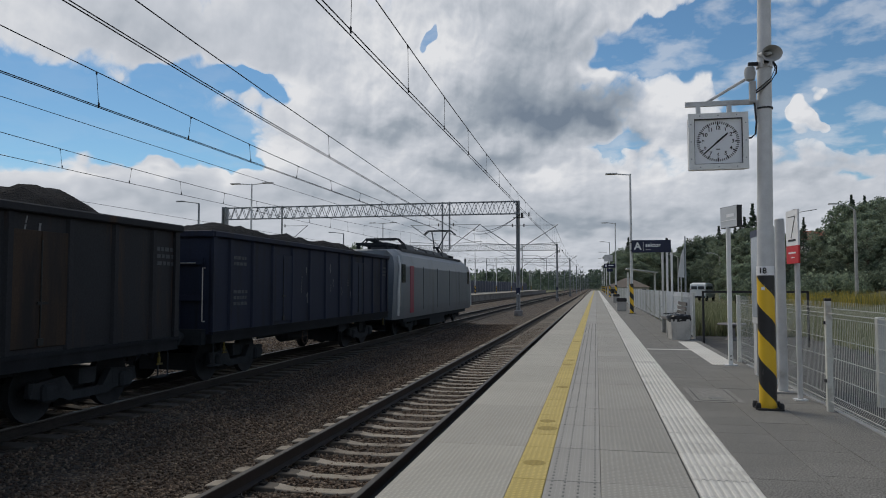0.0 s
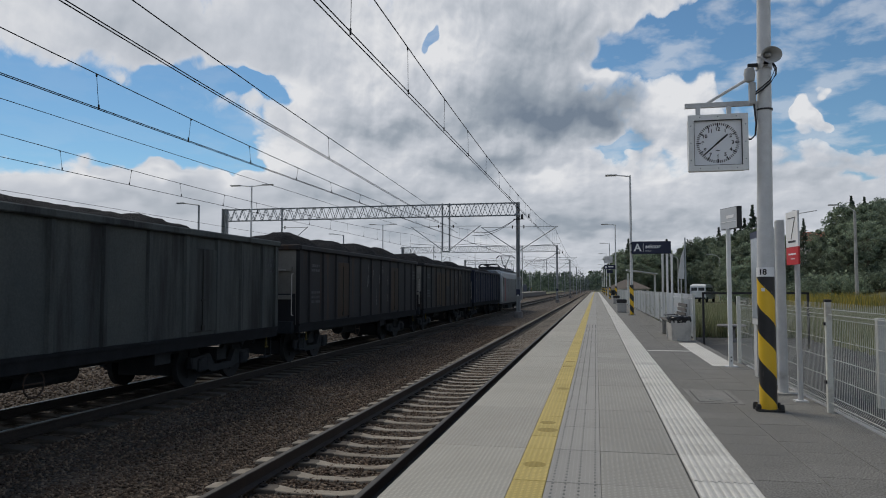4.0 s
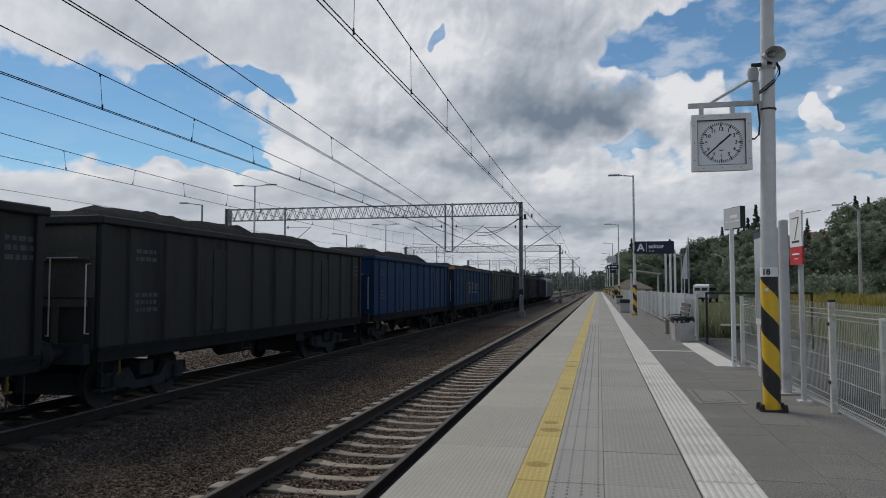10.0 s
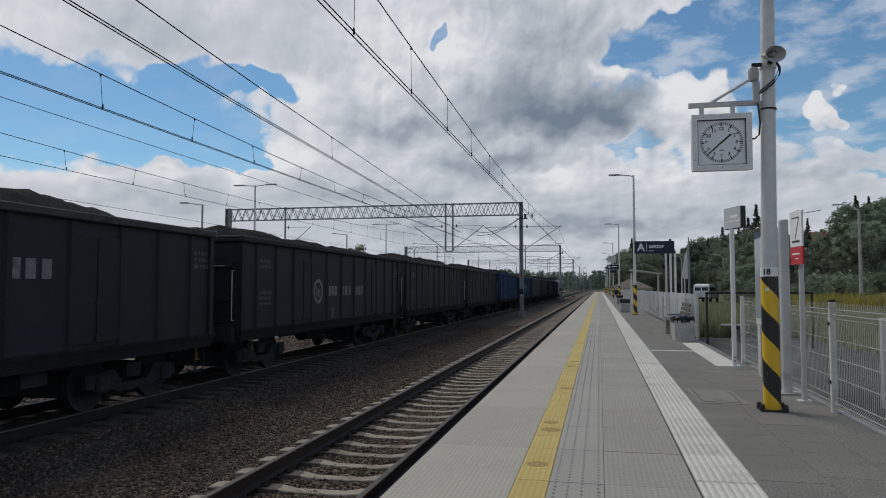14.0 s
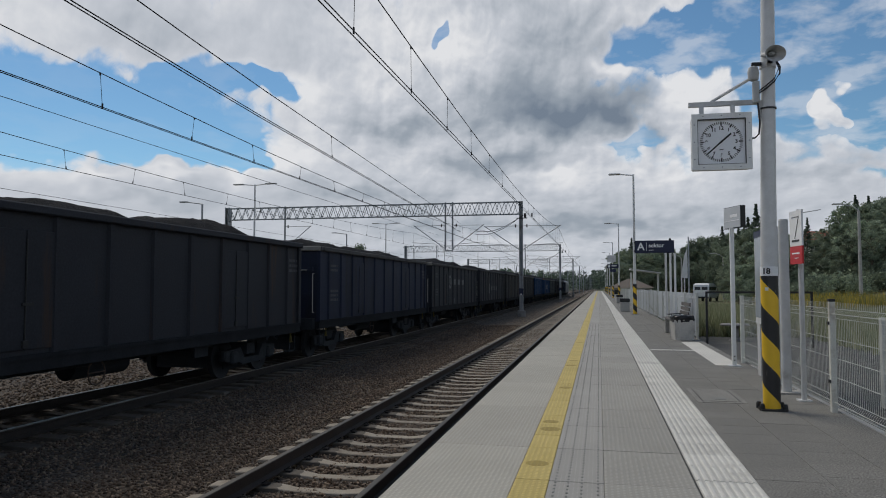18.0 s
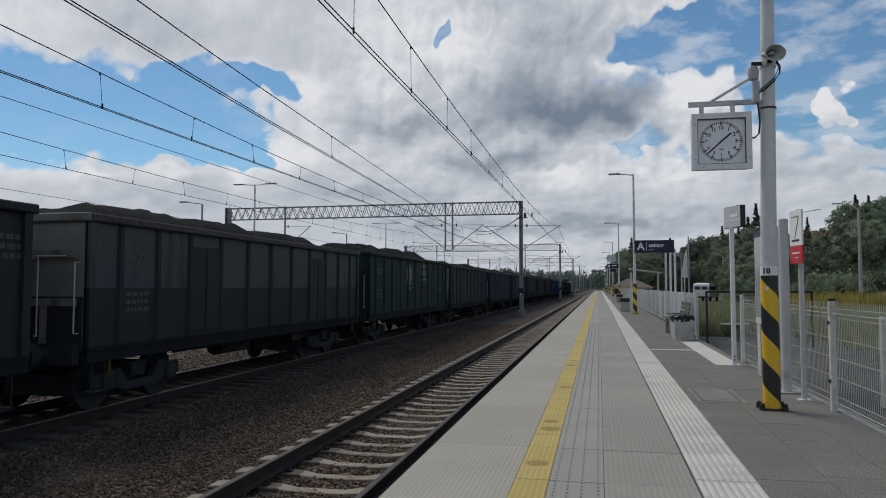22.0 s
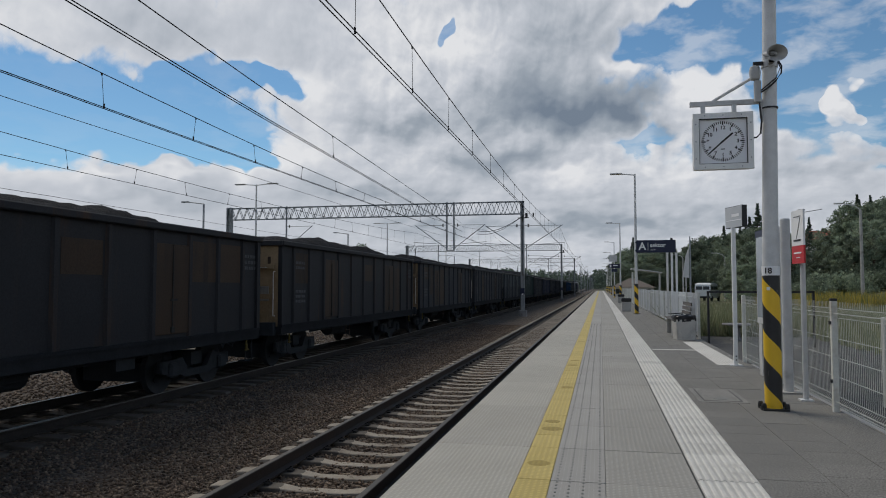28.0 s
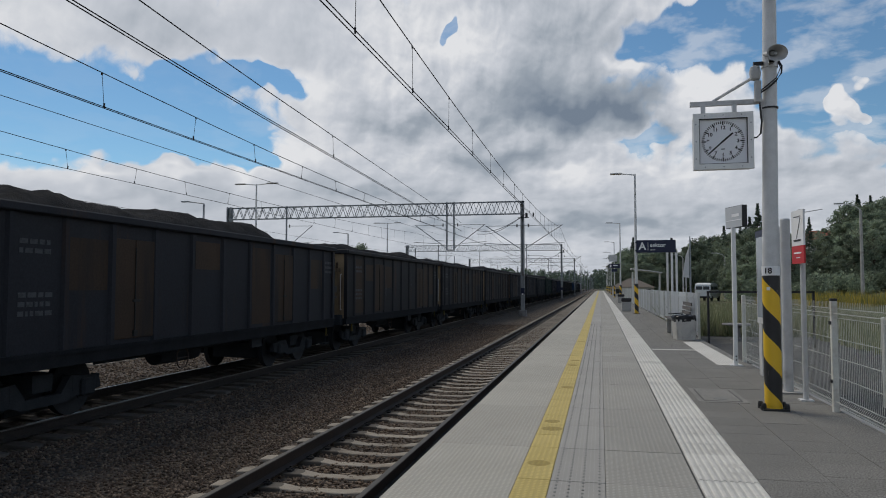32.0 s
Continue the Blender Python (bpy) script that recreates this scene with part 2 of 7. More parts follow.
def cloud_material():
    """Cumulus with billowing edges and grey bases, over thin streaks and blue gaps."""
    m, n = material("clouds")
    n.dims = "2D"
    m.cycles.emission_sampling = "NONE"
    d = n.vmath("NORMALIZE", n.add("ShaderNodeTexCoord").outputs["Object"])
    s = n.add("ShaderNodeSeparateXYZ", Vector=d)
    u = n.math("DEGREES", n.math("ARCTAN2", s.outputs[0], s.outputs[1]))
    v = n.math("DEGREES", n.math("ARCSINE", s.outputs[2]))
    # rows of clouds crowd together towards the horizon
    rise = n.math("MULTIPLY", n.math("LOGARITHM", n.math("MAXIMUM", n.math("ADD", v, 5.0), 1.0), math.e), 20.0)
    uv = n.add("ShaderNodeCombineXYZ", X=u, Y=rise).outputs[0]

    def signed(vec, scale, detail=0.0):
        q = n.add("ShaderNodeTexNoise", Vector=vec, Scale=scale, Detail=detail, Roughness=0.55)
        q.noise_dimensions, q.normalize = "2D", False
        return q.outputs["Fac"]

    def shifted(vec, x, y):
        return n.vmath("ADD", vec, (x, y, 0.0))

    wx, wy = signed(uv, 0.30, 2.0), signed(shifted(uv, 31.0, 17.0), 0.30, 2.0)
    U = n.math("ADD", u, n.math("MULTIPLY", wx, 1.2))
    V = n.math("ADD", v, n.math("MULTIPLY", wy, 0.8))
    uw = n.vmath("ADD", uv, n.vmath("SCALE", n.add("ShaderNodeCombineXYZ", X=wx, Y=wy).outputs[0], scale=0.2))

    def total(blobs):
        t = 0.0
        for a, e, w, h, k in blobs:
            q = n.math("ADD", n.math("POWER", n.math("DIVIDE", n.math("SUBTRACT", U, a), w), 2.0),
                       n.math("POWER", n.math("DIVIDE", n.math("SUBTRACT", V, e), h), 2.0))
            t = n.math("ADD", n.math("MULTIPLY", n.math("EXPONENT", n.math("MULTIPLY", q, -1.0)), k), t)
        return t

    def billow(vec, octaves):
        """Rounded heads with creases between them."""
        t, amp, scale = 0.0, 1.0, 0.23
        for k in range(octaves):
            t = n.math("ADD", n.math("MULTIPLY", n.math("ABSOLUTE", signed(shifted(vec, 7.3 * k, 3.1 * k), scale)), amp), t)
            amp, scale = amp * 0.52, scale * 2.15
        return t

    heads = billow(uw, 6)
    lumps = n.math("SUBTRACT", billow(uw, 3), billow(shifted(uw, -0.5, 0.6), 3))
    crumbs = n.math("SUBTRACT", signed(uw, 1.1, 4.0), signed(shifted(uw, -0.12, 0.2), 1.1, 4.0))
    broad = signed(shifted(uv, 11.0, 5.0), 0.10, 3.0)
    cover = n.math("SUBTRACT", n.math("ADD", total(MASSES), 0.24), total(GAPS))
    cover = n.math("ADD", cover, n.remap(v, 9.5, 6.0, 0.0, 0.5))
    dens = n.math("ADD", cover, n.math("MULTIPLY", n.math("SUBTRACT", heads, 0.42), 0.46))
    dens = n.math("ADD", dens, n.math("MULTIPLY", broad, 0.28))
    width = n.remap(signed(shifted(uv, 3.0, 40.0), 0.16, 1.0), -0.35, 0.3, 0.55, 0.18)
    mask = n.remap(n.math("DIVIDE", dens, width), 0.0, 1.0, smooth=True)
    mask = n.math("MULTIPLY", mask, n.remap(dens, 0.0, 0.4, 0.6, 1.0))
    # thin streaks in the gaps, denser near the horizon
    streak = signed(n.vmath("MULTIPLY", shifted(uw, 5.0, 0.0), (0.5, 1.3, 1)), 0.42, 5.0)
    veil = n.math("MULTIPLY", n.remap(streak, -0.2, 0.6), n.remap(u, -34.0, 4.0, 0.05, 0.42))
    veil = n.math("ADD", veil, n.remap(v, 9.0, 1.0, 0.0, 0.75))
    mask = n.math("MAXIMUM", mask, veil, clamp=True)
    mask = n.math("MULTIPLY", mask, n.remap(v, 40.0, 33.0, 0.0, 1.0, smooth=True))
    rim = n.remap(dens, 0.05, 0.6, 0.12, 0.0)
    relief = n.math("ADD", n.math("MULTIPLY", lumps, 0.23), n.math("MULTIPLY", crumbs, 0.045))
    relief = n.math("MULTIPLY", relief, n.math("MULTIPLY", n.remap(v, 6.0, 12.0, 0.6, 1.0), n.remap(u, -26.0, -16.0, 0.45, 1.0)))
    dark = n.math("ADD", n.math("ADD", total(SHADES), n.remap(v, 10.0, 6.0, 0.20, 0.27)), n.math("MULTIPLY", broad, 0.14))
    dark = n.math("SUBTRACT", dark, n.math("ADD", n.math("ADD", relief, rim), total(LIGHTS)), clamp=True)
    col = n.ramp(dark, (0.0, (0.765, 0.775, 0.80)), (0.22, (0.565, 0.595, 0.65)), (0.55, (0.335, 0.38, 0.438)), (1.0, (0.175, 0.22, 0.285)))
    mixed = n.add("ShaderNodeMixShader", i0=mask, i1=n.add("ShaderNodeBsdfTransparent").outputs[0], i2=n.add("ShaderNodeEmission", Color=col, Strength=0.97).outputs[0])
    n.t.links.new(mixed.outputs[0], n.add("ShaderNodeOutputMaterial").inputs["Surface"])
    return m


def cloud_ring():
    rad, na, ne = 3000.0, 96, 14
    v, f = [], []
    for j in range(ne + 1):
        e = radians(-2.5 + 43.5 * j / ne)
        for i in range(na):
            a = 2 * math.pi * i / na
            v.append((rad * math.cos(e) * math.sin(a), rad * math.cos(e) * math.cos(a), rad * math.sin(e)))
    for j in range(ne):
        for i in range(na):
            i2 = (i + 1) % na
            f.append((j * na + i, j * na + i2, (j + 1) * na + i2, (j + 1) * na + i))
    me = numpy_mesh("backdrop", v, f, cloud_material(), True)
    return tagged(new("backdrop", me), "bright cumulus clouds with grey bases drifting over blue sky", "clouds", kind="structure")


clouds = cloud_ring()

# ---------- materials ----------
M = {}


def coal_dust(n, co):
    """Darkening put into the colour for dust and the train's shade, fading unevenly away from the freight track."""
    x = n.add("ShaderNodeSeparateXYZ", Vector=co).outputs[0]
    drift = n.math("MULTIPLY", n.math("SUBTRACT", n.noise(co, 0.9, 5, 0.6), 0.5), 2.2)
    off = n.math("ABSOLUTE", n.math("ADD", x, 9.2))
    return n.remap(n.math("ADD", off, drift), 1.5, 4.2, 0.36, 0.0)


def ballast_material(name, c1, c2, c3):
    m, n = material(name)
    co = n.add("ShaderNodeTexCoord").outputs["Object"]
    vor = n.add("ShaderNodeTexVoronoi", Vector=co, Scale=16.0)
    tone = n.add("ShaderNodeSeparateColor", Color=vor.outputs["Color"]).outputs[0]
    col = n.ramp(tone, (0.0, c1), (0.55, c2), (1.0, c3))
    big = n.noise(co, 0.35, 4)
    col = n.mix(n.remap(big, 0.35, 0.7, 0, 0.55), col, (0.05, 0.04, 0.032))
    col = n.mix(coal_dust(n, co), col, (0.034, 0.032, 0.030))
    h = n.math("SUBTRACT", 1.0, n.math("MULTIPLY", vor.outputs["Distance"], 1.4))
    bp = n.add("ShaderNodeBump", Strength=1.0, Distance=0.05, Height=h)
    p = n.add("ShaderNodeBsdfPrincipled", Base_Color=col, Roughness=0.93, Normal=bp.outputs[0])
    n.t.links.new(p.outputs[0], n.add("ShaderNodeOutputMaterial").inputs["Surface"])
    return m


def stone_material(name, c1, c2, c3):
    m, n = material(name)
    g = n.add("ShaderNodeNewGeometry")
    co = n.add("ShaderNodeTexCoord").outputs["Object"]
    col = n.ramp(g.outputs["Random Per Island"], (0.0, c1), (0.6, c2), (1.0, c3))
    col = n.mix(n.remap(n.noise(co, 0.35, 4), 0.35, 0.7, 0, 0.5), col, (0.055, 0.043, 0.034))
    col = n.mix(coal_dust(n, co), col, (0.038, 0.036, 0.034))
    col = n.mix(0.5, col, n.mix(n.noise(co, 60, 3), (0.5, 0.5, 0.5), (1.5, 1.5, 1.5)), "MULTIPLY")
    p = n.add("ShaderNodeBsdfPrincipled", Base_Color=col, Roughness=0.92)
    n.t.links.new(p.outputs[0], n.add("ShaderNodeOutputMaterial").inputs["Surface"])
    return m


def leaf_material(name, c1, c2, c3):
    m, n = material(name)
    g = n.add("ShaderNodeNewGeometry")
    info = n.add("ShaderNodeObjectInfo")
    col = n.ramp(g.outputs["Random Per Island"], (0.0, c1), (0.6, c2), (1.0, c3))
    t = n.remap(info.outputs["Random"], 0, 1, 0.6, 1.45)
    col = n.mix(n.remap(n.noise(n.add("ShaderNodeTexCoord").outputs["Object"], 0.45, 3), 0.4, 0.7, 0, 0.6), col, tuple(0.5 * q for q in c2))
    col = n.mix(1.0, col, n.add("ShaderNodeCombineColor", Red=t, Green=t, Blue=t).outputs[0], "MULTIPLY")
    p = n.add("ShaderNodeBsdfPrincipled", Base_Color=col, Roughness=0.65, Specular_IOR_Level=0.25)
    tr = n.add("ShaderNodeBsdfTranslucent", Color=col)
    both = n.add("ShaderNodeMixShader", i0=0.4, i1=p.outputs[0], i2=tr.outputs[0])
    n.t.links.new(both.outputs[0], n.add("ShaderNodeOutputMaterial").inputs["Surface"])
    return m


def stripe_material():
    """Yellow and black paint wound round a post."""
    m, n = material("hazard_stripes")
    co = n.add("ShaderNodeTexCoord").outputs["Object"]
    s = n.add("ShaderNodeSeparateXYZ", Vector=co)
    ang = n.math("DIVIDE", n.math("ARCTAN2", s.outputs[1], s.outputs[0]), 2 * math.pi)
    ph = n.math("FRACT", n.math("ADD", n.math("ADD", n.math("DIVIDE", s.outputs[2], 0.565), n.math("MULTIPLY", ang, 1.0)), 0.98))
    stripe = n.math("GREATER_THAN", ph, 0.5)
    w = n.noise(co, 9, 5)
    yel = n.mix(w, (0.74, 0.44, 0.02), (0.86, 0.55, 0.03))
    blk = n.mix(w, (0.012, 0.012, 0.014), (0.03, 0.03, 0.032))
    col = n.mix(stripe, blk, yel)
    scr = n.remap(n.noise(n.vmath("MULTIPLY", co, (1, 1, 0.3)), 30, 4), 0.66, 0.74)
    col = n.mix(n.math("MULTIPLY", scr, 0.4), col, (0.3, 0.28, 0.25))
    p = n.add("ShaderNodeBsdfPrincipled", Base_Color=col, Roughness=0.42)
    n.t.links.new(p.outputs[0], n.add("ShaderNodeOutputMaterial").inputs["Surface"])
    return m


def dotted_slab(name, c1, c2, pitch, dot, strength):
    """Cast slab with a fine pattern of raised dots."""
    m, n = material(name)
    co = n.add("ShaderNodeTexCoord").outputs["Object"]
    info = n.add("ShaderNodeObjectInfo")
    s = n.add("ShaderNodeSeparateXYZ", Vector=co)
    fx = n.math("SUBTRACT", n.math("FRACT", n.math("DIVIDE", s.outputs[0], pitch)), 0.5)
    fy = n.math("SUBTRACT", n.math("FRACT", n.math("DIVIDE", s.outputs[1], pitch)), 0.5)
    r = n.math("SQRT", n.math("ADD", n.math("MULTIPLY", fx, fx), n.math("MULTIPLY", fy, fy)))
    knob = n.remap(r, dot, dot + 0.12, 1.0, 0.0, smooth=True)
    off = n.vmath("ADD", co, n.add("ShaderNodeCombineXYZ", X=n.math("MULTIPLY", info.outputs["Random"], 50.0)).outputs[0])
    a, b = n.noise(off, 1.3, 5), n.noise(off, 120, 2)
    col = n.mix(n.remap(a, 0.3, 0.7), c1, c2)
    st = n.remap(n.noise(off, 5.0, 6, 0.7), 0.58, 0.75, 0, 0.35)
    col = n.mix(st, col, tuple(0.62 * x for x in c1))
    col = n.mix(0.3, col, n.mix(b, (0.6, 0.6, 0.6), (1.4, 1.4, 1.4)), "MULTIPLY")
    col = n.mix(n.math("MULTIPLY", n.math("SUBTRACT", 1.0, knob), 0.30), col, tuple(0.35 * x for x in c1))
    t = n.remap(info.outputs["Random"], 0, 1, 0.95, 1.05)
    col = n.mix(1.0, col, n.add("ShaderNodeCombineColor", Red=t, Green=t, Blue=t).outputs[0], "MULTIPLY")
    bp = n.add("ShaderNodeBump", Strength=strength, Distance=0.006, Height=n.math("ADD", knob, n.math("MULTIPLY", b, 0.3)))
    p = n.add("ShaderNodeBsdfPrincipled", Base_Color=col, Roughness=0.8, Normal=bp.outputs[0])
    n.t.links.new(p.outputs[0], n.add("ShaderNodeOutputMaterial").inputs["Surface"])
    return m


def ground_material():
    """Grass, bare earth and far meadow."""
    m, n = material("ground")
    co = n.add("ShaderNodeTexCoord").outputs["Object"]
    a, b, c = n.noise(co, 0.12, 6), n.noise(co, 3.5, 5), n.noise(co, 30, 3)
    col = n.mix(n.remap(a, 0.4, 0.6), (0.075, 0.095, 0.03), (0.11, 0.105, 0.05))
    col = n.mix(n.remap(b, 0.45, 0.75), col, (0.16, 0.14, 0.09))
    y = n.add("ShaderNodeSeparateXYZ", Vector=co).outputs[1]
    col = n.mix(n.remap(y, 420, 640), col, (0.022, 0.034, 0.018))
    col = n.mix(0.6, col, n.mix(c, (0.4, 0.4, 0.4), (1.5, 1.5, 1.5)), "MULTIPLY")
    bp = n.add("ShaderNodeBump", Strength=0.8, Distance=0.05, Height=n.math("ADD", b, c))
    p = n.add("ShaderNodeBsdfPrincipled", Base_Color=col, Roughness=0.95, Normal=bp.outputs[0])
    n.t.links.new(p.outputs[0], n.add("ShaderNodeOutputMaterial").inputs["Surface"])
    return m


M["ground"] = ground_material()
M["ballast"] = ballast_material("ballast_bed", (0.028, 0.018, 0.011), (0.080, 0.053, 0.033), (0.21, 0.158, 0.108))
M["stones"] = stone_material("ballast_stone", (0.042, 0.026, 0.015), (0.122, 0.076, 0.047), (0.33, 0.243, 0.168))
M["slab"] = dotted_slab("edge_slab", (0.41, 0.385, 0.325), (0.47, 0.445, 0.38), 0.034, 0.2, 0.6)
M["slab_dark"] = dotted_slab("inner_slab", (0.335, 0.32, 0.28), (0.385, 0.367, 0.325), 0.038, 0.2, 0.5)
M["slab_line"] = dotted_slab("line_slab", (0.37, 0.355, 0.32), (0.42, 0.40, 0.365), 0.03, 0.1, 0.2)
M["yellow_slab"] = dotted_slab("yellow_slab", (0.55, 0.42, 0.12), (0.63, 0.49, 0.16), 0.04, 0.22, 0.6)
M["yellow_stain"] = dotted_slab("yellow_stain", (0.34, 0.25, 0.05), (0.40, 0.30, 0.07), 0.04, 0.22, 0.6)
M["white_tile"] = surface("white_tile", (0.55, 0.53, 0.485), (0.63, 0.61, 0.56), 5, 90, 0.75, bump=0.2, dirt=(0.36, 0.34, 0.31), dirt_scale=2.5, dirt_amount=0.35, vary=0.05)
M["paver"] = surface("pavers", (0.160, 0.153, 0.137), (0.205, 0.197, 0.177), 1.6, 75, 0.9, grain=1.6, bump=0.8, dirt=(0.15, 0.145, 0.135), dirt_scale=1.8, dirt_amount=0.3, vary=0.06, bump_dist=0.006)
M["concrete"] = surface("concrete", (0.34, 0.33, 0.31), (0.44, 0.43, 0.40), 3, 70, 0.85, bump=0.25, dirt=(0.2, 0.18, 0.16), dirt_scale=1.5, dirt_amount=0.4)
M["sleeper"] = surface("sleeper_concrete", (0.27, 0.232, 0.18), (0.35, 0.305, 0.245), 5, 60, 0.9, bump=0.3, dirt=(0.16, 0.125, 0.09), dirt_scale=2.5, dirt_amount=0.5)
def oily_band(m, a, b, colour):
    """A dark band across an object between two values of x, with a ragged edge."""
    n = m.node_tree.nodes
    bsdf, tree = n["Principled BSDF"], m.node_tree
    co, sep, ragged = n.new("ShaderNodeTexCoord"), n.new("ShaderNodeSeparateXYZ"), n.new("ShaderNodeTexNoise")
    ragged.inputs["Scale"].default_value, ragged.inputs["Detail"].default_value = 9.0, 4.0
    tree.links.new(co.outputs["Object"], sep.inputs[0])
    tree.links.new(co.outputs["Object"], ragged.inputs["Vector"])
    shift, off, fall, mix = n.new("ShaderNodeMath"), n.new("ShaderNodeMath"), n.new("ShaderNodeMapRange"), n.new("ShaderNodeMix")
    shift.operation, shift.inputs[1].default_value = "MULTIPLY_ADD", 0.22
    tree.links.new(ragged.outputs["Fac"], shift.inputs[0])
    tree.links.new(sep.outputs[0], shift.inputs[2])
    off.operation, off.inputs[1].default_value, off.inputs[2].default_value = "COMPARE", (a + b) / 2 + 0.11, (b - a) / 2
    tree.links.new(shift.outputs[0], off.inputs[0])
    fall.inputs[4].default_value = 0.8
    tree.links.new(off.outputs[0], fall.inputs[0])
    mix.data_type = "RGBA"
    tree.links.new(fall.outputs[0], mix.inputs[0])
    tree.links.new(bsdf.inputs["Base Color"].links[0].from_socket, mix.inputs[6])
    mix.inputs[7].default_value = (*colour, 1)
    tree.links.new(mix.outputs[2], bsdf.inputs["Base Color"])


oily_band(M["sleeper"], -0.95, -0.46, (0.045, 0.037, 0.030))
# Darker sleeper copy, with grime and the train's shade put into its colour.
M["sleeper_shaded"] = surface("oily_sleeper", (0.062, 0.054, 0.046), (0.088, 0.078, 0.068), 5, 60, 0.9, bump=0.3, dirt=(0.04, 0.034, 0.028), dirt_scale=2.5, dirt_amount=0.5)
M["tile_gap"] = surface("tile_gap", (0.43, 0.415, 0.38), (0.49, 0.475, 0.44), 5, 60, 0.9)
M["hatch"] = surface("hatch_concrete", (0.20, 0.193, 0.175), (0.25, 0.242, 0.22), 2, 75, 0.9, grain=1.2, bump=0.4, vary=0.04)
M["joint"] = surface("dark_joint", (0.05, 0.05, 0.048), (0.08, 0.08, 0.075), 8, 60, 0.9)
M["groove"] = surface("groove", (0.17, 0.17, 0.16), (0.22, 0.22, 0.21), 8, 60, 0.9)
M["rail_side"] = surface("rusty_rail", (0.028, 0.020, 0.016), (0.05, 0.034, 0.025), 4, 50, 0.8, 0.0, bump=0.2)
# Darker rail steel, for the freight track and the clips.
M["rail_dark"] = surface("oily_rail", (0.022, 0.021, 0.021), (0.038, 0.034, 0.032), 4, 50, 0.8, 0.0, bump=0.2, spec=0.2)
M["screen"] = surface("glossy_screen", (0.46, 0.48, 0.50), (0.52, 0.54, 0.56), 2, 40, 0.12, bump=0.0, grain=0.05, vary=0)
M["sheet"] = surface("timetable_sheet", (0.30, 0.34, 0.38), (0.38, 0.42, 0.46), 3, 30, 0.2, bump=0.0, grain=0.1, vary=0)
M["rail_head"] = surface("worn_rail_head", (0.036, 0.031, 0.028), (0.06, 0.052, 0.046), 2, 40, 0.55, 0.1, bump=0.05, spec=0.3)
M["rail_polished"] = surface("polished_rail_head", (0.075, 0.072, 0.07), (0.11, 0.106, 0.10), 2, 40, 0.4, 0.4, bump=0.03)
M["galv"] = surface("galvanised_steel", (0.50, 0.50, 0.495), (0.60, 0.60, 0.595), 8, 80, 0.5, 0.12, grain=0.12, bump=0.08, dirt=(0.3, 0.29, 0.28), dirt_scale=1.2, dirt_amount=0.25)
M["mast"] = surface("mast_steel", (0.27, 0.29, 0.305), (0.36, 0.375, 0.39), 6, 70, 0.6, 0.3, bump=0.1, dirt=(0.14, 0.12, 0.10), dirt_scale=1.5, dirt_amount=0.3)
M["white_paint"] = surface("white_paint", (0.70, 0.70, 0.68), (0.77, 0.77, 0.75), 4, 60, 0.5, grain=0.12, bump=0.06, dirt=(0.45, 0.43, 0.40), dirt_scale=1.2, dirt_amount=0.25, streak=True)
M["fence_paint"] = surface("fence_paint", (0.52, 0.52, 0.48), (0.62, 0.62, 0.57), 6, 70, 0.5, 0.1, bump=0.1, dirt=(0.36, 0.33, 0.28), dirt_scale=3, dirt_amount=0.3)
M["black_steel"] = surface("black_steel", (0.014, 0.014, 0.015), (0.03, 0.03, 0.032), 6, 60, 0.55, 0.0, bump=0.1)
M["wire"] = surface("copper_wire", (0.03, 0.031, 0.034), (0.05, 0.05, 0.05), 3, 20, 0.8, 0.0, bump=0.0, spec=0.1)
M["sign_blue"] = surface("sign_navy", (0.008, 0.014, 0.045), (0.011, 0.018, 0.055), 3, 40, 0.45, bump=0.02, grain=0.04, vary=0)
M["sign_white"] = surface("sign_white", (0.76, 0.76, 0.76), (0.82, 0.82, 0.82), 3, 40, 0.45, bump=0.02, grain=0.04, vary=0)
M["sign_red"] = surface("sign_red", (0.50, 0.025, 0.03), (0.58, 0.035, 0.04), 3, 40, 0.45, bump=0.02, grain=0.04, vary=0)
M["clock_face"] = surface("clock_face", (0.82, 0.83, 0.85), (0.86, 0.87, 0.89), 2, 40, 0.35, bump=0.01, grain=0.04, vary=0)
M["ink"] = surface("black_ink", (0.012, 0.012, 0.013), (0.016, 0.016, 0.018), 3, 30, 0.5, bump=0.0, vary=0)
M["stripes"] = stripe_material()
M["plastic"] = surface("grey_plastic", (0.42, 0.42, 0.41), (0.5, 0.5, 0.49), 4, 50, 0.55, grain=0.12, bump=0.05)
M["asphalt"] = surface("asphalt", (0.050, 0.049, 0.047), (0.085, 0.083, 0.079), 1.2, 90, 0.92, bump=0.5, dirt=(0.13, 0.122, 0.105), dirt_scale=0.7, dirt_amount=0.35)
M["bark"] = surface("bark", (0.07, 0.05, 0.035), (0.12, 0.09, 0.065), 5, 40, 0.95, bump=0.8)
M["leaf"] = leaf_material("leaves", (0.13, 0.165, 0.125), (0.225, 0.28, 0.19), (0.35, 0.395, 0.27))
M["needle"] = leaf_material("needles", (0.06, 0.084, 0.066), (0.10, 0.135, 0.098), (0.145, 0.185, 0.13))
M["grass"] = leaf_material("grass_blades", (0.15, 0.17, 0.09), (0.26, 0.275, 0.15), (0.40, 0.385, 0.25))
M["flower"] = leaf_material("yellow_flowers", (0.10, 0.13, 0.05), (0.26, 0.22, 0.06), (0.52, 0.38, 0.05))
M["coal"] = surface("coal", (0.011, 0.0125, 0.0155), (0.021, 0.0235, 0.029), 4, 35, 0.95, bump=1.0, bump_dist=0.05, spec=0.08)
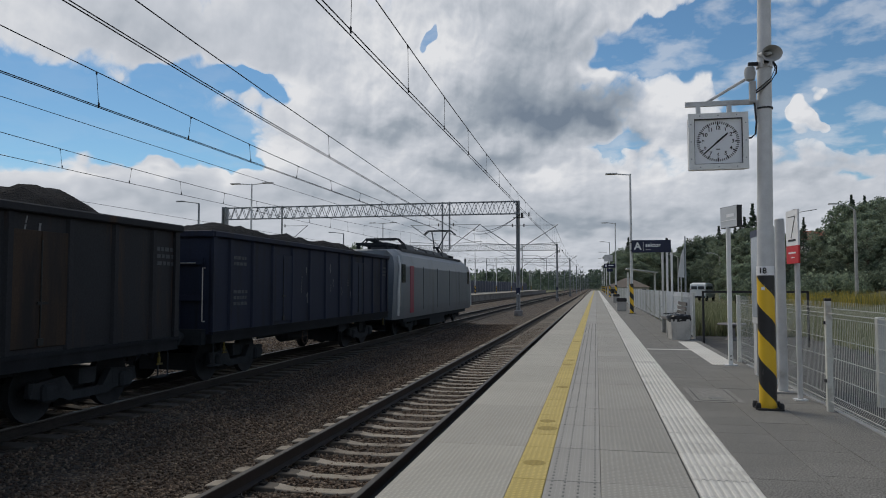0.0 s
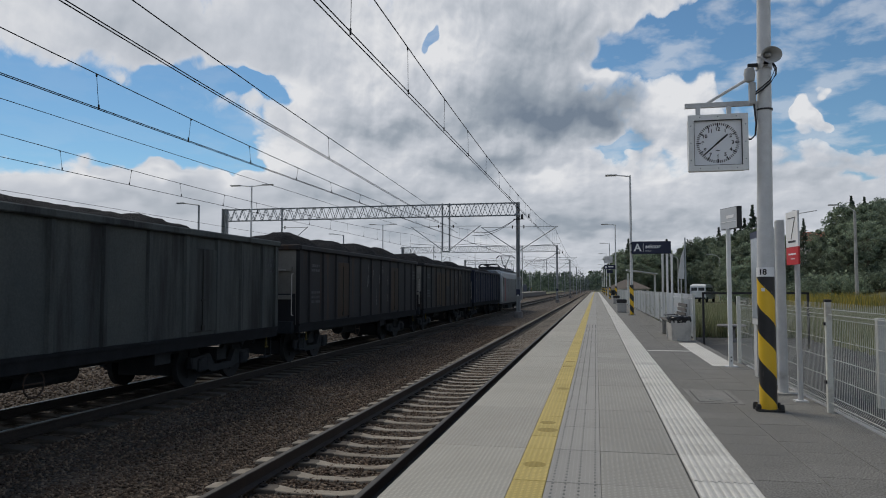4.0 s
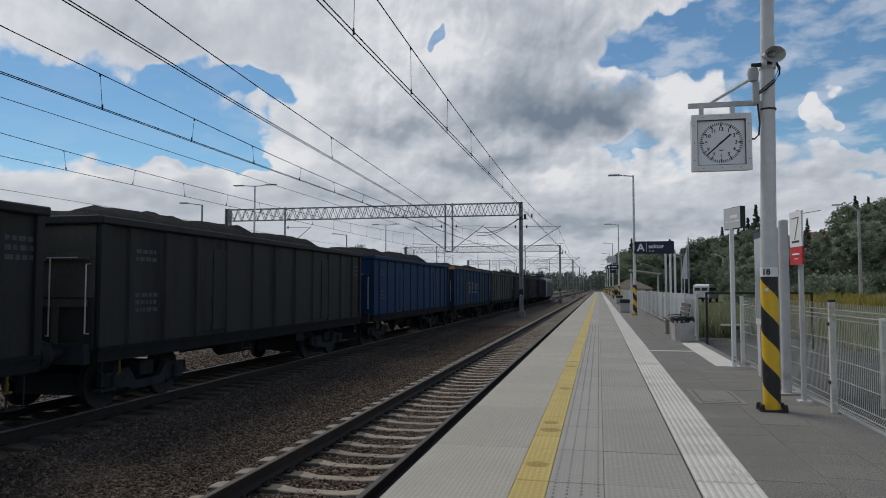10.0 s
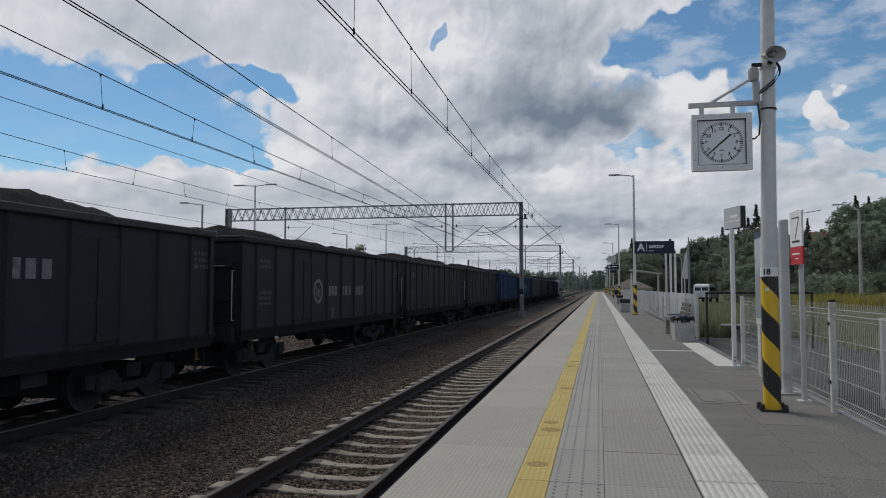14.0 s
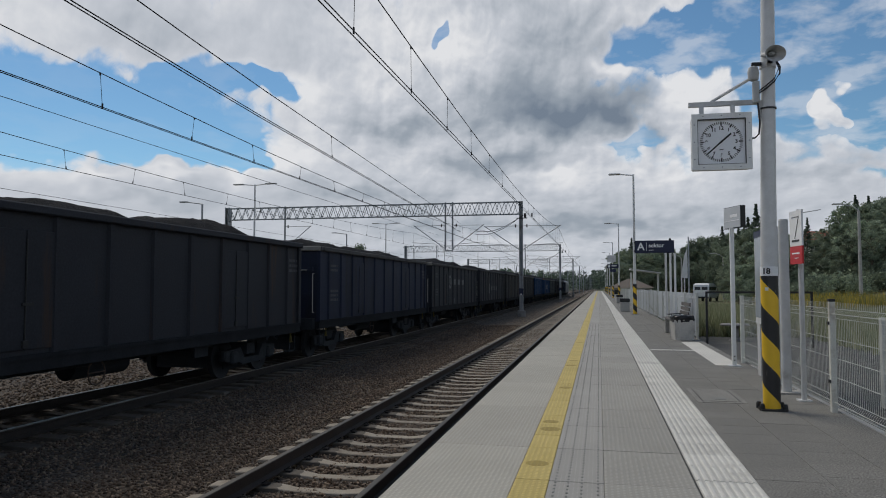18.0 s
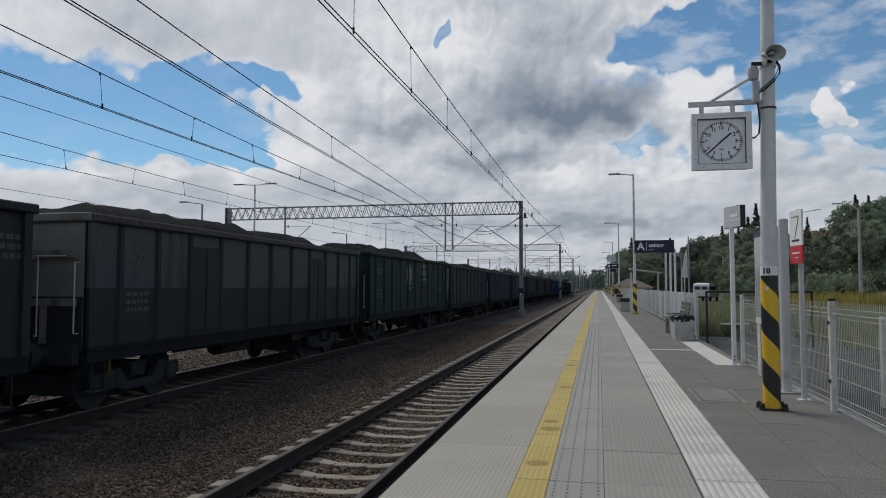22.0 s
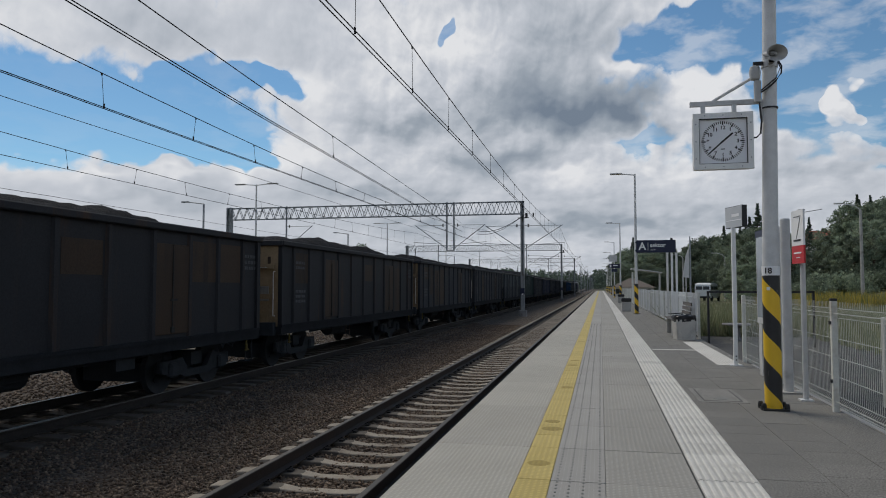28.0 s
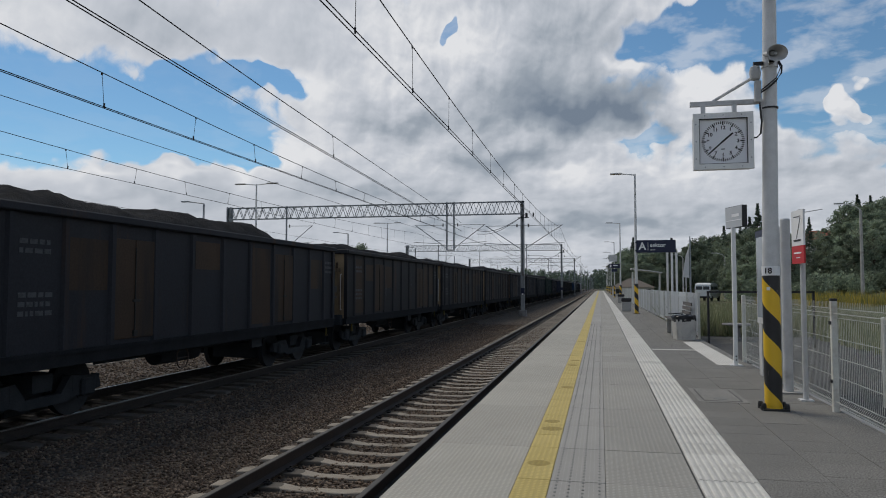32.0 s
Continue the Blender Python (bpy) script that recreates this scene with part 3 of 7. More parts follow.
M["liner"] = surface("black_film", (0.010, 0.010, 0.011), (0.018, 0.018, 0.020), 8, 40, 0.35, bump=0.3)
M["glass"] = surface("dark_glass", (0.015, 0.018, 0.02), (0.02, 0.024, 0.028), 1, 10, 0.1, bump=0.0)
M["roof_red"] = surface("clay_roof", (0.22, 0.075, 0.045), (0.30, 0.11, 0.065), 3, 30, 0.85, bump=0.5)
M["roof_grey"] = surface("felt_roof", (0.15, 0.125, 0.10), (0.20, 0.165, 0.135), 2, 30, 0.85, bump=0.3)
M["plaster"] = surface("plaster", (0.55, 0.53, 0.49), (0.64, 0.62, 0.58), 1.5, 40, 0.9, bump=0.2, dirt=(0.35, 0.33, 0.3), dirt_scale=0.6, dirt_amount=0.3)
M["bin_concrete"] = surface("bin_concrete", (0.46, 0.44, 0.40), (0.56, 0.54, 0.50), 3, 70, 0.85, bump=0.25, dirt=(0.34, 0.32, 0.29), dirt_scale=1.5, dirt_amount=0.3)
M["wood_bench"] = surface("bench_wood", (0.085, 0.08, 0.075), (0.13, 0.122, 0.112), 4, 60, 0.75, bump=0.3)
M["barrier"] = surface("blue_barrier", (0.03, 0.04, 0.075), (0.05, 0.06, 0.10), 1, 20, 0.7, bump=0.1, dirt=(0.07, 0.07, 0.08), dirt_scale=0.4, dirt_amount=0.4)
M["platform_face"] = surface("platform_face", (0.18, 0.17, 0.165), (0.26, 0.25, 0.245), 1.2, 50, 0.9, bump=0.3, dirt=(0.10, 0.09, 0.085), dirt_scale=0.8, dirt_amount=0.5)
M["rubber"] = surface("rubber", (0.015, 0.015, 0.015), (0.03, 0.03, 0.03), 6, 60, 0.8)

# ---------- ground ----------
def bank(x, y):
    """Height of the wooded slope right of the line and of the far hills."""
    t = min(1.0, max(0.0, (x - 15.0) / 24.0)) * min(1.0, max(0.0, (y + 60) / 80.0))
    h = 6.0 * t * t * (3 - 2 * t)
    far = min(1.0, max(0.0, (y - 650.0) / 500.0))
    return h + 17.0 * far * far * (3 - 2 * far) * (0.7 + 0.3 * math.sin(x * 0.006 + 1.0))


def build_ground():
    xs = [-3000, -1500, -700, -300, -120, -60, -34, -26, -24, -19, -17.5, -17.0, -12, -6, -1.4, -1.2, 2.5, 2.7, 4, 8, 14, 22, 27, 32, 37, 42, 47, 52, 57, 62, 90, 160, 300, 700, 1500, 3000]
    ys = [-3000, -900, -300, -120, -60, -30, 0, 20, 40, 70, 110, 160, 230, 320, 450, 650, 750, 850, 950, 1050, 1150, 1400, 2000, 3000]
    v, f = [], []
    for y in ys:
        for x in xs:
            base = -1.12 if x < 2.6 else -0.16
            v.append((x, y, base + bank(x, y)))
    w = len(xs)
    for j in range(len(ys) - 1):
        for i in range(w - 1):
            f.append((j * w + i, j * w + i + 1, (j + 1) * w + i + 1, (j + 1) * w + i))
    tagged(new("ground", numpy_mesh("ground", v, f, M["ground"], False)), "dry grass and earth beside the railway", "ground", kind="structure")


build_ground()
Y0, Y1 = -14.0, 236.0

# ballast bed, one sheet with a hump under each track
def ballast_height(x):
    z = -1.07
    for c in (NEAR, TRAIN, THIRD):
        d = abs(x - c)
        z = max(z, -0.998 if d < 1.5 else -0.998 - (d - 1.5) * 0.2)
    return z


def build_ballast():
    xs = np.concatenate([np.arange(-17.2, -1.39, 0.25), [-1.36]])
    ys = np.concatenate([np.arange(-14, 40, 1.0), np.arange(40, 240, 8.0), np.arange(240, 1201, 60.0)])
    v = [(x, y, ballast_height(x) + 0.02 * noise.noise((x * 1.3, y * 1.3, 0))) for y in ys for x in xs]
    w = len(xs)
    f = [(j * w + i, j * w + i + 1, (j + 1) * w + i + 1, (j + 1) * w + i) for j in range(len(ys) - 1) for i in range(w - 1)]
    tagged(new("trackbed", numpy_mesh("trackbed", v, f, M["ballast"], True)), "brown rusty crushed-stone trackbed", "trackbed", kind="structure")


build_ballast()


def stones(name, label, xa, xb, ya, yb, count, size, seed):
    """Loose stones lying on the trackbed, nearer ones denser."""
    rng = np.random.default_rng(seed)
    y = ya + (yb - ya) * rng.random(count) ** 1.7
    x = xa + (xb - xa) * rng.random(count)
    z = np.array([ballast_height(a) for a in x])
    r = size * (0.55 + 0.9 * rng.random(count))
    base = np.array([(1, 0, 0), (-1, 0, 0), (0, 1, 0), (0, -1, 0), (0, 0, 1), (0, 0, -1)], float)
    tri = np.array([(0, 2, 4), (2, 1, 4), (1, 3, 4), (3, 0, 4), (2, 0, 5), (1, 2, 5), (3, 1, 5), (0, 3, 5)])
    jit = 0.7 + 0.6 * rng.random((count, 6, 1))
    p = base[None] * jit * np.array([1, 1, 0.8])
    ang = rng.random(count) * 6.28
    ca, sa_ = np.cos(ang)[:, None], np.sin(ang)[:, None]
    tilt = (rng.random(count) - 0.5)[:, None] * 1.6
    py = p[..., 1] * np.cos(tilt) - p[..., 2] * np.sin(tilt)
    pz = p[..., 1] * np.sin(tilt) + p[..., 2] * np.cos(tilt)
    px = p[..., 0]
    qx, qy = px * ca - py * sa_, px * sa_ + py * ca
    v = np.stack([x[:, None] + qx * r[:, None], y[:, None] + qy * r[:, None], z[:, None] + pz * r[:, None] + r[:, None] * 0.35], -1).reshape(-1, 3)
    f = (tri[None] + 6 * np.arange(count)[:, None, None]).reshape(-1, 3)
    tagged(new(name, numpy_mesh(name, v, f, M["stones"])), label, "ballast", kind="stuff")


stones("ballast", "loose brown crushed stones between the sleepers of the near track", -4.9, -1.45, 2.5, 40, 42000, 0.019, 1)
stones("ballast", "loose brown crushed stones between the two tracks", -7.9, -4.7, 4.0, 45, 36000, 0.022, 2)
stones("ballast", "loose pale crushed stones beyond the freight track", -14.2, -10.6, 4.0, 45, 12000, 0.034, 3)


# ---------- tracks ----------
def rail_outline(x, part_of):
    if part_of == "head":
        return [(x - 0.036, RAIL - 0.012), (x + 0.036, RAIL - 0.012), (x + 0.033, RAIL - 0.002), (x + 0.02, RAIL), (x - 0.02, RAIL), (x - 0.033, RAIL - 0.002)]
    return [(x - 0.075, RAIL - 0.172), (x + 0.075, RAIL - 0.172), (x + 0.072, RAIL - 0.158), (x + 0.012, RAIL - 0.135), (x + 0.010, RAIL - 0.05),
            (x + 0.036, RAIL - 0.038), (x + 0.036, RAIL - 0.0121), (x - 0.036, RAIL - 0.0121), (x - 0.036, RAIL - 0.038), (x - 0.010, RAIL - 0.05), (x - 0.012, RAIL - 0.135), (x - 0.072, RAIL - 0.158)]


def sleeper_mesh():
    """Pre-stressed sleeper: wide flat ends, high seats under the rails, a lower waist."""
    g = Mesh()
    prof = [(-1.31, -0.035), (-1.30, -0.012), (-1.22, -0.004), (-1.0, 0.0), (-0.5, 0.0), (-0.28, -0.028), (0.28, -0.028), (0.5, 0.0), (1.0, 0.0), (1.22, -0.004), (1.30, -0.012), (1.31, -0.035)]
    wid = [0.09, 0.115, 0.13, 0.13, 0.115, 0.088, 0.088, 0.115, 0.13, 0.13, 0.115, 0.09]
    for (x, z), w in zip(prof, wid):
        g.v += [(x, -w - 0.02, z - 0.12), (x, -w, z - 0.008), (x, -w + 0.012, z), (x, w - 0.012, z), (x, w, z - 0.008), (x, w + 0.02, z - 0.12)]
    for i in range(len(prof) - 1):
        a, b = 6 * i, 6 * i + 6
        g.f += [(a + k, b + k, b + k + 1, a + k + 1) for k in range(5)]
    e = 6 * (len(prof) - 1)
    g.f += [tuple(range(6)), tuple(e + k for k in reversed(range(6)))]
    return g


def clip_mesh():
    """Spring clips and pads holding both rails on one sleeper."""
    g = Mesh()
    for s in (-0.7525, 0.7525):
        for o in (-0.12, 0.12):
            g.box((s + o, 0, 0.012), (0.06, 0.09, 0.024)).path([(s + o * 0.6, -0.05, 0.03), (s + o, -0.04, 0.05), (s + o * 1.15, 0.0, 0.035), (s + o, 0.04, 0.05), (s + o * 0.6, 0.05, 0.03)], 0.009, 4)
    return g


def track(name, cx, label, near_count, ya, yb, mat="sleeper"):
    t = thing(name, Matrix.Identity(4), label, "railway track", kind="structure")
    for s in (-0.7525, 0.7525):
        part("rail", Mesh().extrude(rail_outline(cx + s, "foot"), ya, yb), M["rail_dark"] if name == "track_freight" else M["rail_side"], t, "rust-brown steel rail")
        part("railhead", Mesh().extrude(rail_outline(cx + s, "head"), ya, yb), M["rail_polished"] if name == "track_freight" else M["rail_head"], t, "polished running surface")
    data = sleeper_mesh().data("sleeper", M[mat])
    clips = clip_mesh().data("rail_clips", M["rail_dark"])
    y = 2.37
    rng = random.Random(5)
    behind = Mesh()
    for i in range(1, 27):
        behind.box((cx, y - 0.6 * i, SLEEPER - 0.05), (2.6, 0.26, 0.1))
    tagged(part("sleeper_row", behind, M[mat], t), kind="stuff")
    for i in range(near_count):
        ob = new("sleeper", data)
        ob.parent = t
        if i < 40 and name == "track_near":
            part("rail_clips", clips, M["rail_dark"], ob)
        ob.matrix_basis = pose(cx + rng.uniform(-0.012, 0.012), y + 0.6 * i + rng.uniform(-0.015, 0.015), SLEEPER, rng.uniform(-0.4, 0.4), rng.uniform(-0.3, 0.3), rng.uniform(-0.5, 0.5))
    rest = Mesh()
    yy = y + 0.6 * near_count
    while yy < yb:
        rest.box((cx, yy, SLEEPER - 0.05), (2.6, 0.26, 0.1))
        yy += 0.6
    if rest.v:
        tagged(part("far_sleepers", rest, M[mat], t), kind="stuff")
    return t


track("track_near", NEAR, "near track of rusty rails on curved concrete sleepers", 260, -14, 900)
track("track_freight", TRAIN, "second track on concrete sleepers carrying the freight train", 110, -14, 900, "sleeper_shaded")
track("track_far", THIRD, "third track beside the far platform", 60, -14, 900)


# ---------- platform ----------
plat = thing("platform", Matrix.Identity(4), "long grey paved station platform with a yellow warning line", "platform", kind="structure")
part("platform_core", Mesh().box((0.60, (Y0 + Y1) / 2, -0.62), (3.72, Y1 - Y0, 1.12)), M["platform_face"], plat)
part("edge_wall", Mesh().box((-1.2, (Y0 + Y1) / 2, -0.61), (0.12, Y1 - Y0, 1.0)), M["platform_face"], plat, "shaded concrete wall under the platform edge")


def strip(name, xa, xb, length, mat, near_to, parent, top=0.0, gap=0.006, thick=0.10, label=""):
    """Slabs laid end to end: singly up to near_to, joined beyond."""
    w = xb - xa
    one = Mesh().box((0, 0, -thick / 2), (w - 0.002, length - gap, thick), bevel=0.003).data(name, mat)
    y = Y0
    rest = Mesh()
    while y < Y1 - 0.01:
        if 3.0 <= y <= near_to:
            part(name, one, mat, parent, label, at=pose(xa + w / 2, y + length / 2, top + RNG.uniform(-0.0012, 0.0012)))
        else:
            rest.box((xa + w / 2, y + length / 2, top - thick / 2), (w - 0.002, length - gap, thick))
        y += length
    tagged(part(name + "_row", rest, mat, parent), kind="stuff")


strip("edge_slab", -1.36, -0.575, 2.0, M["slab"], 70, plat)
strip("yellow_tile", -0.575, -0.345, 0.5, M["yellow_slab"], 45, plat, top=0.002, gap=0.002, label="yellow dotted warning tile")
strip("lined_slab", -0.345, 0.02, 1.0, M["slab_line"], 60, plat)
strip("inner_slab", 0.02, 0.615, 1.0, M["slab_dark"], 60, plat)
def pavers():
    """Three columns of square pavers with staggered cross joints."""
    w, l = 0.4735, 0.40
    kinds = [Mesh().box((0, 0, -0.04), (w - 0.003, l - 0.003, 0.08), bevel=0.002).data("paver", M["paver"]) for _ in range(2)]
    rest = Mesh()
    for c in range(3):
        x = 1.0285 + w * (c + 0.5)
        y = Y0 + (0.13, 0.30, 0.02)[c]
        while y < Y1:
            if 3.4 < y < 40:
                part("paver", kinds[c % 2], M["paver"], plat, at=pose(x, y + l / 2, RNG.uniform(-0.0015, 0.0015), RNG.uniform(-0.15, 0.15), RNG.uniform(-0.15, 0.15)))
            else:
                rest.box((x, y + l / 2, -0.04), (w - 0.003, l - 0.003, 0.08))
            y += l
    tagged(part("paver_rows", rest, M["paver"], plat), kind="stuff")


pavers()
part("edge_kerb", Mesh().box((2.48, (Y0 + 13.0) / 2, -0.09), (0.06, 13.0 - Y0, 0.2)), M["concrete"], plat, "pale concrete edging")


def ribbed_tile(w, l, ribs):
    g = Mesh().box((0, 0, -0.05), (w - 0.003, l - 0.003, 0.1))
    for i in range(ribs):
        x = -w / 2 + w * (i + 0.5) / ribs
        k = len(g.v)
        a = w / ribs * 0.32
        for yy in (-l / 2 + 0.006, l / 2 - 0.006):
            g.v += [(x - a, yy, 0.0), (x - a * 0.55, yy, 0.006), (x + a * 0.55, yy, 0.006), (x + a, yy, 0.0)]
        g.f += [(k, k + 1, k + 5, k + 4), (k + 1, k + 2, k + 6, k + 5), (k + 2, k + 3, k + 7, k + 6), (k, k + 3, k + 2, k + 1), (k + 4, k + 5, k + 6, k + 7)]
    return g


def guide_strip():
    one = ribbed_tile(0.4, 0.4, 8).data("guide_tile", M["white_tile"])
    one.materials.append(M["tile_gap"])
    for q in one.polygons:
        if max(one.vertices[i].co.z for i in q.vertices) < 0.001:
            q.material_index = 1
    y = Y0
    rest = Mesh()
    while y < Y1:
        if 3.0 < y < 60:
            part("guide_tile", one, M["white_tile"], plat, at=pose(0.825, y + 0.2, 0.002 + RNG.uniform(-0.0015, 0.0015)))
        else:
            rest.box((0.825, y + 0.2, -0.045), (0.397, 0.397, 0.1))
        y += 0.4
    tagged(part("guide_row", rest, M["white_tile"], plat), kind="stuff")
    # branch towards the exit
    for j in range(13):
        part("guide_tile", one, M["white_tile"], plat, at=pose(2.1, 13.2 + 0.4 * j - 0.2, 0.004))
    part("guide_line", Mesh().box((1.47, 15.75, 0.0015), (0.86, 0.16, 0.004)), M["white_tile"], plat, "pale guiding line across the pavers", at=None)


guide_strip()
part("slot", Mesh().box((0.62, (Y0 + Y1) / 2, -0.004), (0.010, Y1 - Y0, 0.004)), M["joint"], plat, "dark open joint")


def dashes():
    """Rows of short dark grooves along the lined slabs."""
    g = Mesh()
    for x in (-0.30, -0.215, -0.125, -0.02):
        y = 3.0
        while y < 26:
            g.box((x, y, 0.0012), (0.014, 0.026, 0.0016))
            y += 0.082
    tagged(part("groove", g, M["groove"], plat), kind="stuff")


dashes()
# hatch in the pavers
part("hatch_frame", Mesh().box((1.36, 9.28, 0.001), (0.54, 1.14, 0.004)), M["hatch"], plat, "flush concrete manhole surround")
part("hatch_cover", Mesh().box((1.36, 9.28, 0.003), (0.40, 0.92, 0.006), bevel=0.002), M["hatch"], plat, "pale paved manhole cover")
part("hatch_rim", Mesh().box((1.152, 9.28, 0.002), (0.012, 0.94, 0.006)).box((1.568, 9.28, 0.002), (0.012, 0.94, 0.006)).box((1.36, 8.812, 0.002), (0.40, 0.012, 0.006)).box((1.36, 9.748, 0.002), (0.40, 0.012, 0.006)), M["joint"], plat, "dark joint round the cover")
part("hatch_plate", Mesh().lathe([(0.085, 0.0), (0.085, 0.003)], 16, (1.36, 9.0, 0.006)), M["groove"], plat, "round inspection plate")

# asphalt yard behind the fence
tagged(new("road", Mesh().box((6.3, 18, -0.16), (7.4, 90, 0.03)).data("road", M["asphalt"])), "dark patched asphalt yard behind the fence", "road", kind="structure")

# ---------- far platform ----------
far = thing("platform_far", Matrix.Identity(4), "far island platform with a concrete face", "platform", kind="structure")
part("platform_core", Mesh().box((-20.3, 110, -0.55), (5.7, 300, 1.15)), M["platform_face"], far)
part("edge_slab", Mesh().box((-18.0, 110, 0.06), (1.4, 300, 0.1)), M["slab"], far, "pale edge slabs")
part("paving", Mesh().box((-21.0, 110, 0.05), (4.55, 300, 0.09)), M["paver"], far)
wall = thing("barrier_wall", Matrix.Identity(4), "dark blue noise barrier behind the far platform", "noise barrier")
bp_data = Mesh().box((0, 0, 1.35), (0.1, 3.86, 2.7)).data("panel", M["barrier"])
bq_data = Mesh().box((0, 0, 1.45), (0.18, 0.14, 2.9)).data("post", M["mast"])
for i in range(75):
    part("panel", bp_data, M["barrier"], wall, at=pose(-24.5, -36 + 4 * i, -0.2))
    part("post", bq_data, M["mast"], wall, at=pose(-24.5, -38 + 4 * i, -0.2))

for sx, sy, sr in ((-0.46, 5.45, 0.085), (-0.45, 6.78, 0.095), (-0.47, 7.15, 0.075), (-0.44, 9.6, 0.08), (-0.47, 12.3, 0.09), (-0.45, 13.1, 0.08), (-0.46, 17.5, 0.09)):
    part("stain", Mesh().lathe([(sr, 0.0), (sr, 0.0012)], 20, (sx, sy, 0.0024)), M["yellow_stain"], plat, "dull worn round patch")

# ---------- overhead line ----------
def lattice(g, a, b, width, depth, step, r):
    """A box truss from a to b, both at its top."""
    a, b = Vector(a), Vector(b)
    n = max(1, round((b - a).length / step))
    w = Vector((0, width / 2, 0))
    d = Vector((0, 0, -depth))
    for s in (w, -w):
        for e in (Vector(), d):
            g.rod(a + s + e, b + s + e, r * 1.5, 4)
        for i in range(n):
            p, q = a.lerp(b, i / n), a.lerp(b, (i + 1) / n)
            m = p.lerp(q, 0.5)
            lo, hi = (d, Vector()) if s is w else (Vector(), d)
            g.rod(p + s + hi, m + s + lo, r, 4, caps=False)
            g.rod(m + s + lo, q + s + hi, r, 4, caps=False)
    for i in range(n + 1):
        p = a.lerp(b, i / n)
        g.rod(p + w, p - w, r, 4, caps=False)
    return g


def cantilever(parent, x, y, z, reach, mat):
    """Bracket arm with its stay, at a post whose foot is given; reach is signed along x."""
    g = Mesh().rod((x, y, z), (x + reach, y, z + 1.97), 0.034, 6).rod((x, y, z + 1.95), (x + reach * 0.98, y, z + 1.93), 0.02, 6)
    g.rod((x + reach * 0.25, y, z + 0.4), (x + reach * 1.05, y, z + 0.55), 0.02, 6)
    part("cantilever", g, mat, parent, "tubular bracket arm")
    part("insulator", Mesh().lathe([(0.03, 0), (0.07, 0.03), (0.04, 0.08), (0.07, 0.12), (0.04, 0.17), (0.07, 0.21), (0.03, 0.25)], 8, (x + reach * 0.12, y, z + 1.82)), M["rail_side"], parent, "brown ribbed insulator")


def mast(parent, x, y, ground, top, w=0.32):
    part("mast", Mesh().box((x - w * 0.32, y, (ground + top) / 2), (0.09, w, top - ground)).box((x + w * 0.32, y, (ground + top) / 2), (0.09, w, top - ground)).box((x, y, (ground + top) / 2), (w * 0.62, 0.02, top - ground)), M["mast"], parent, "grey steel mast")
    part("footing", Mesh().box((x, y, ground - 0.18), (0.62, 0.7, 0.6), bevel=0.05), M["platform_face"], parent, "weathered concrete footing")


def gantry(y, left, full=True):
    t = thing("gantry", pose(0, 0, 0), "grey steel lattice gantry carrying the overhead line", "catenary gantry", "gantries")
    mast(t, -6.1, y, -0.7, 8.25)
    mast(t, left, y, -0.9, 8.3, 0.5)
    part("truss", lattice(Mesh(), (left, y, 8.2), (-6.0, y, 8.2), 0.5, 1.0, 0.74 if full else 1.2, 0.028), M["mast"], t, "zigzag lattice beam")
    for x in (-26.6, -11.75, -12.35):
        bot = 4.3 if x > -20 else 0.0
        part("drop_post", Mesh().rod((x, y, 8.3), (x, y, bot), 0.075, 8), M["mast"], t)
    cantilever(t, -11.75, y, 4.45, 2.6, M["mast"])
    cantilever(t, -12.35, y, 4.45, -2.7, M["mast"])
    cantilever(t, -6.0, y, 4.3, 3.1, M["mast"])
    cantilever(t, -6.2, y, 4.3, -2.9, M["mast"])
    cantilever(t, -26.6, y, 4.6, 2.4, M["mast"])
    part("brace", Mesh().rod((-11.75, y, 4.32), (-12.35, y, 4.32), 0.05, 6), M["mast"], t)
    if full:
        part("switch_box", Mesh().box((-5.75, y - 0.2, 7.05), (0.16, 0.5, 0.35)).box((-6.0, y - 0.25, 6.85), (0.9, 0.06, 0.06)).rod((-5.2, y - 0.2, 6.95), (-5.2, y - 0.2, 7.25), 0.06), M["black_steel"], t, "dark line switch with insulators")
        cable = [(-5.9 - 3.9 * k / 14, y - 0.2, 7.1 - 1.3 * math.sin(0.62 * math.pi * k / 14)) for k in range(15)]
        part("feeder_cable", Mesh().path(cable, 0.022, 5).path([(p[0], p[1], p[2] - 0.28 * (i / 14)) for i, p in enumerate(cable)], 0.018, 5), M["wire"], t, "drooping black feeder cable")
        part("id_plate", Mesh().box((-6.1, y - 0.19, 0.95), (0.32, 0.02, 0.5)), M["sign_blue"], t, "blue mast plate")
        part("id_mark", Mesh().box((-6.1, y - 0.205, 0.72), (0.12, 0.012, 0.12)), M["sign_white"], t)
    return t


gantry(58.1, -32.0)
gantry(118.2, -32.0)
gantry(178.0, -32.0, False)
for k in range(4, 15):
    y = 58.1 + 60 * (k - 1)
    for x, arms in ((-6.1, (3.0, -2.9)), (-12.4, (-2.8,)), (-26.6, (2.4,))):
        t = thing("catenary_mast", Matrix.Identity(4), "distant grey catenary mast with bracket arms", "catenary mast", "catenary masts")
        part("mast", Mesh().box((x, y, 3.6), (0.28, 0.28, 9.0)), M["mast"], t)
        part("cantilever", Mesh().rod((x, y, 4.3), (x + arms[0], y, 5.9), 0.05, 4).rod((x, y, 5.9), (x + arms[0], y, 5.85), 0.04, 4), M["mast"], t)


def span_height(y, low, rise):
    """Messenger over contact wire: lowest in the middle of a span."""
    u = ((y - 29.0 + 30.05) % 60.1 - 30.05) / 30.0
    return low + rise * u * u


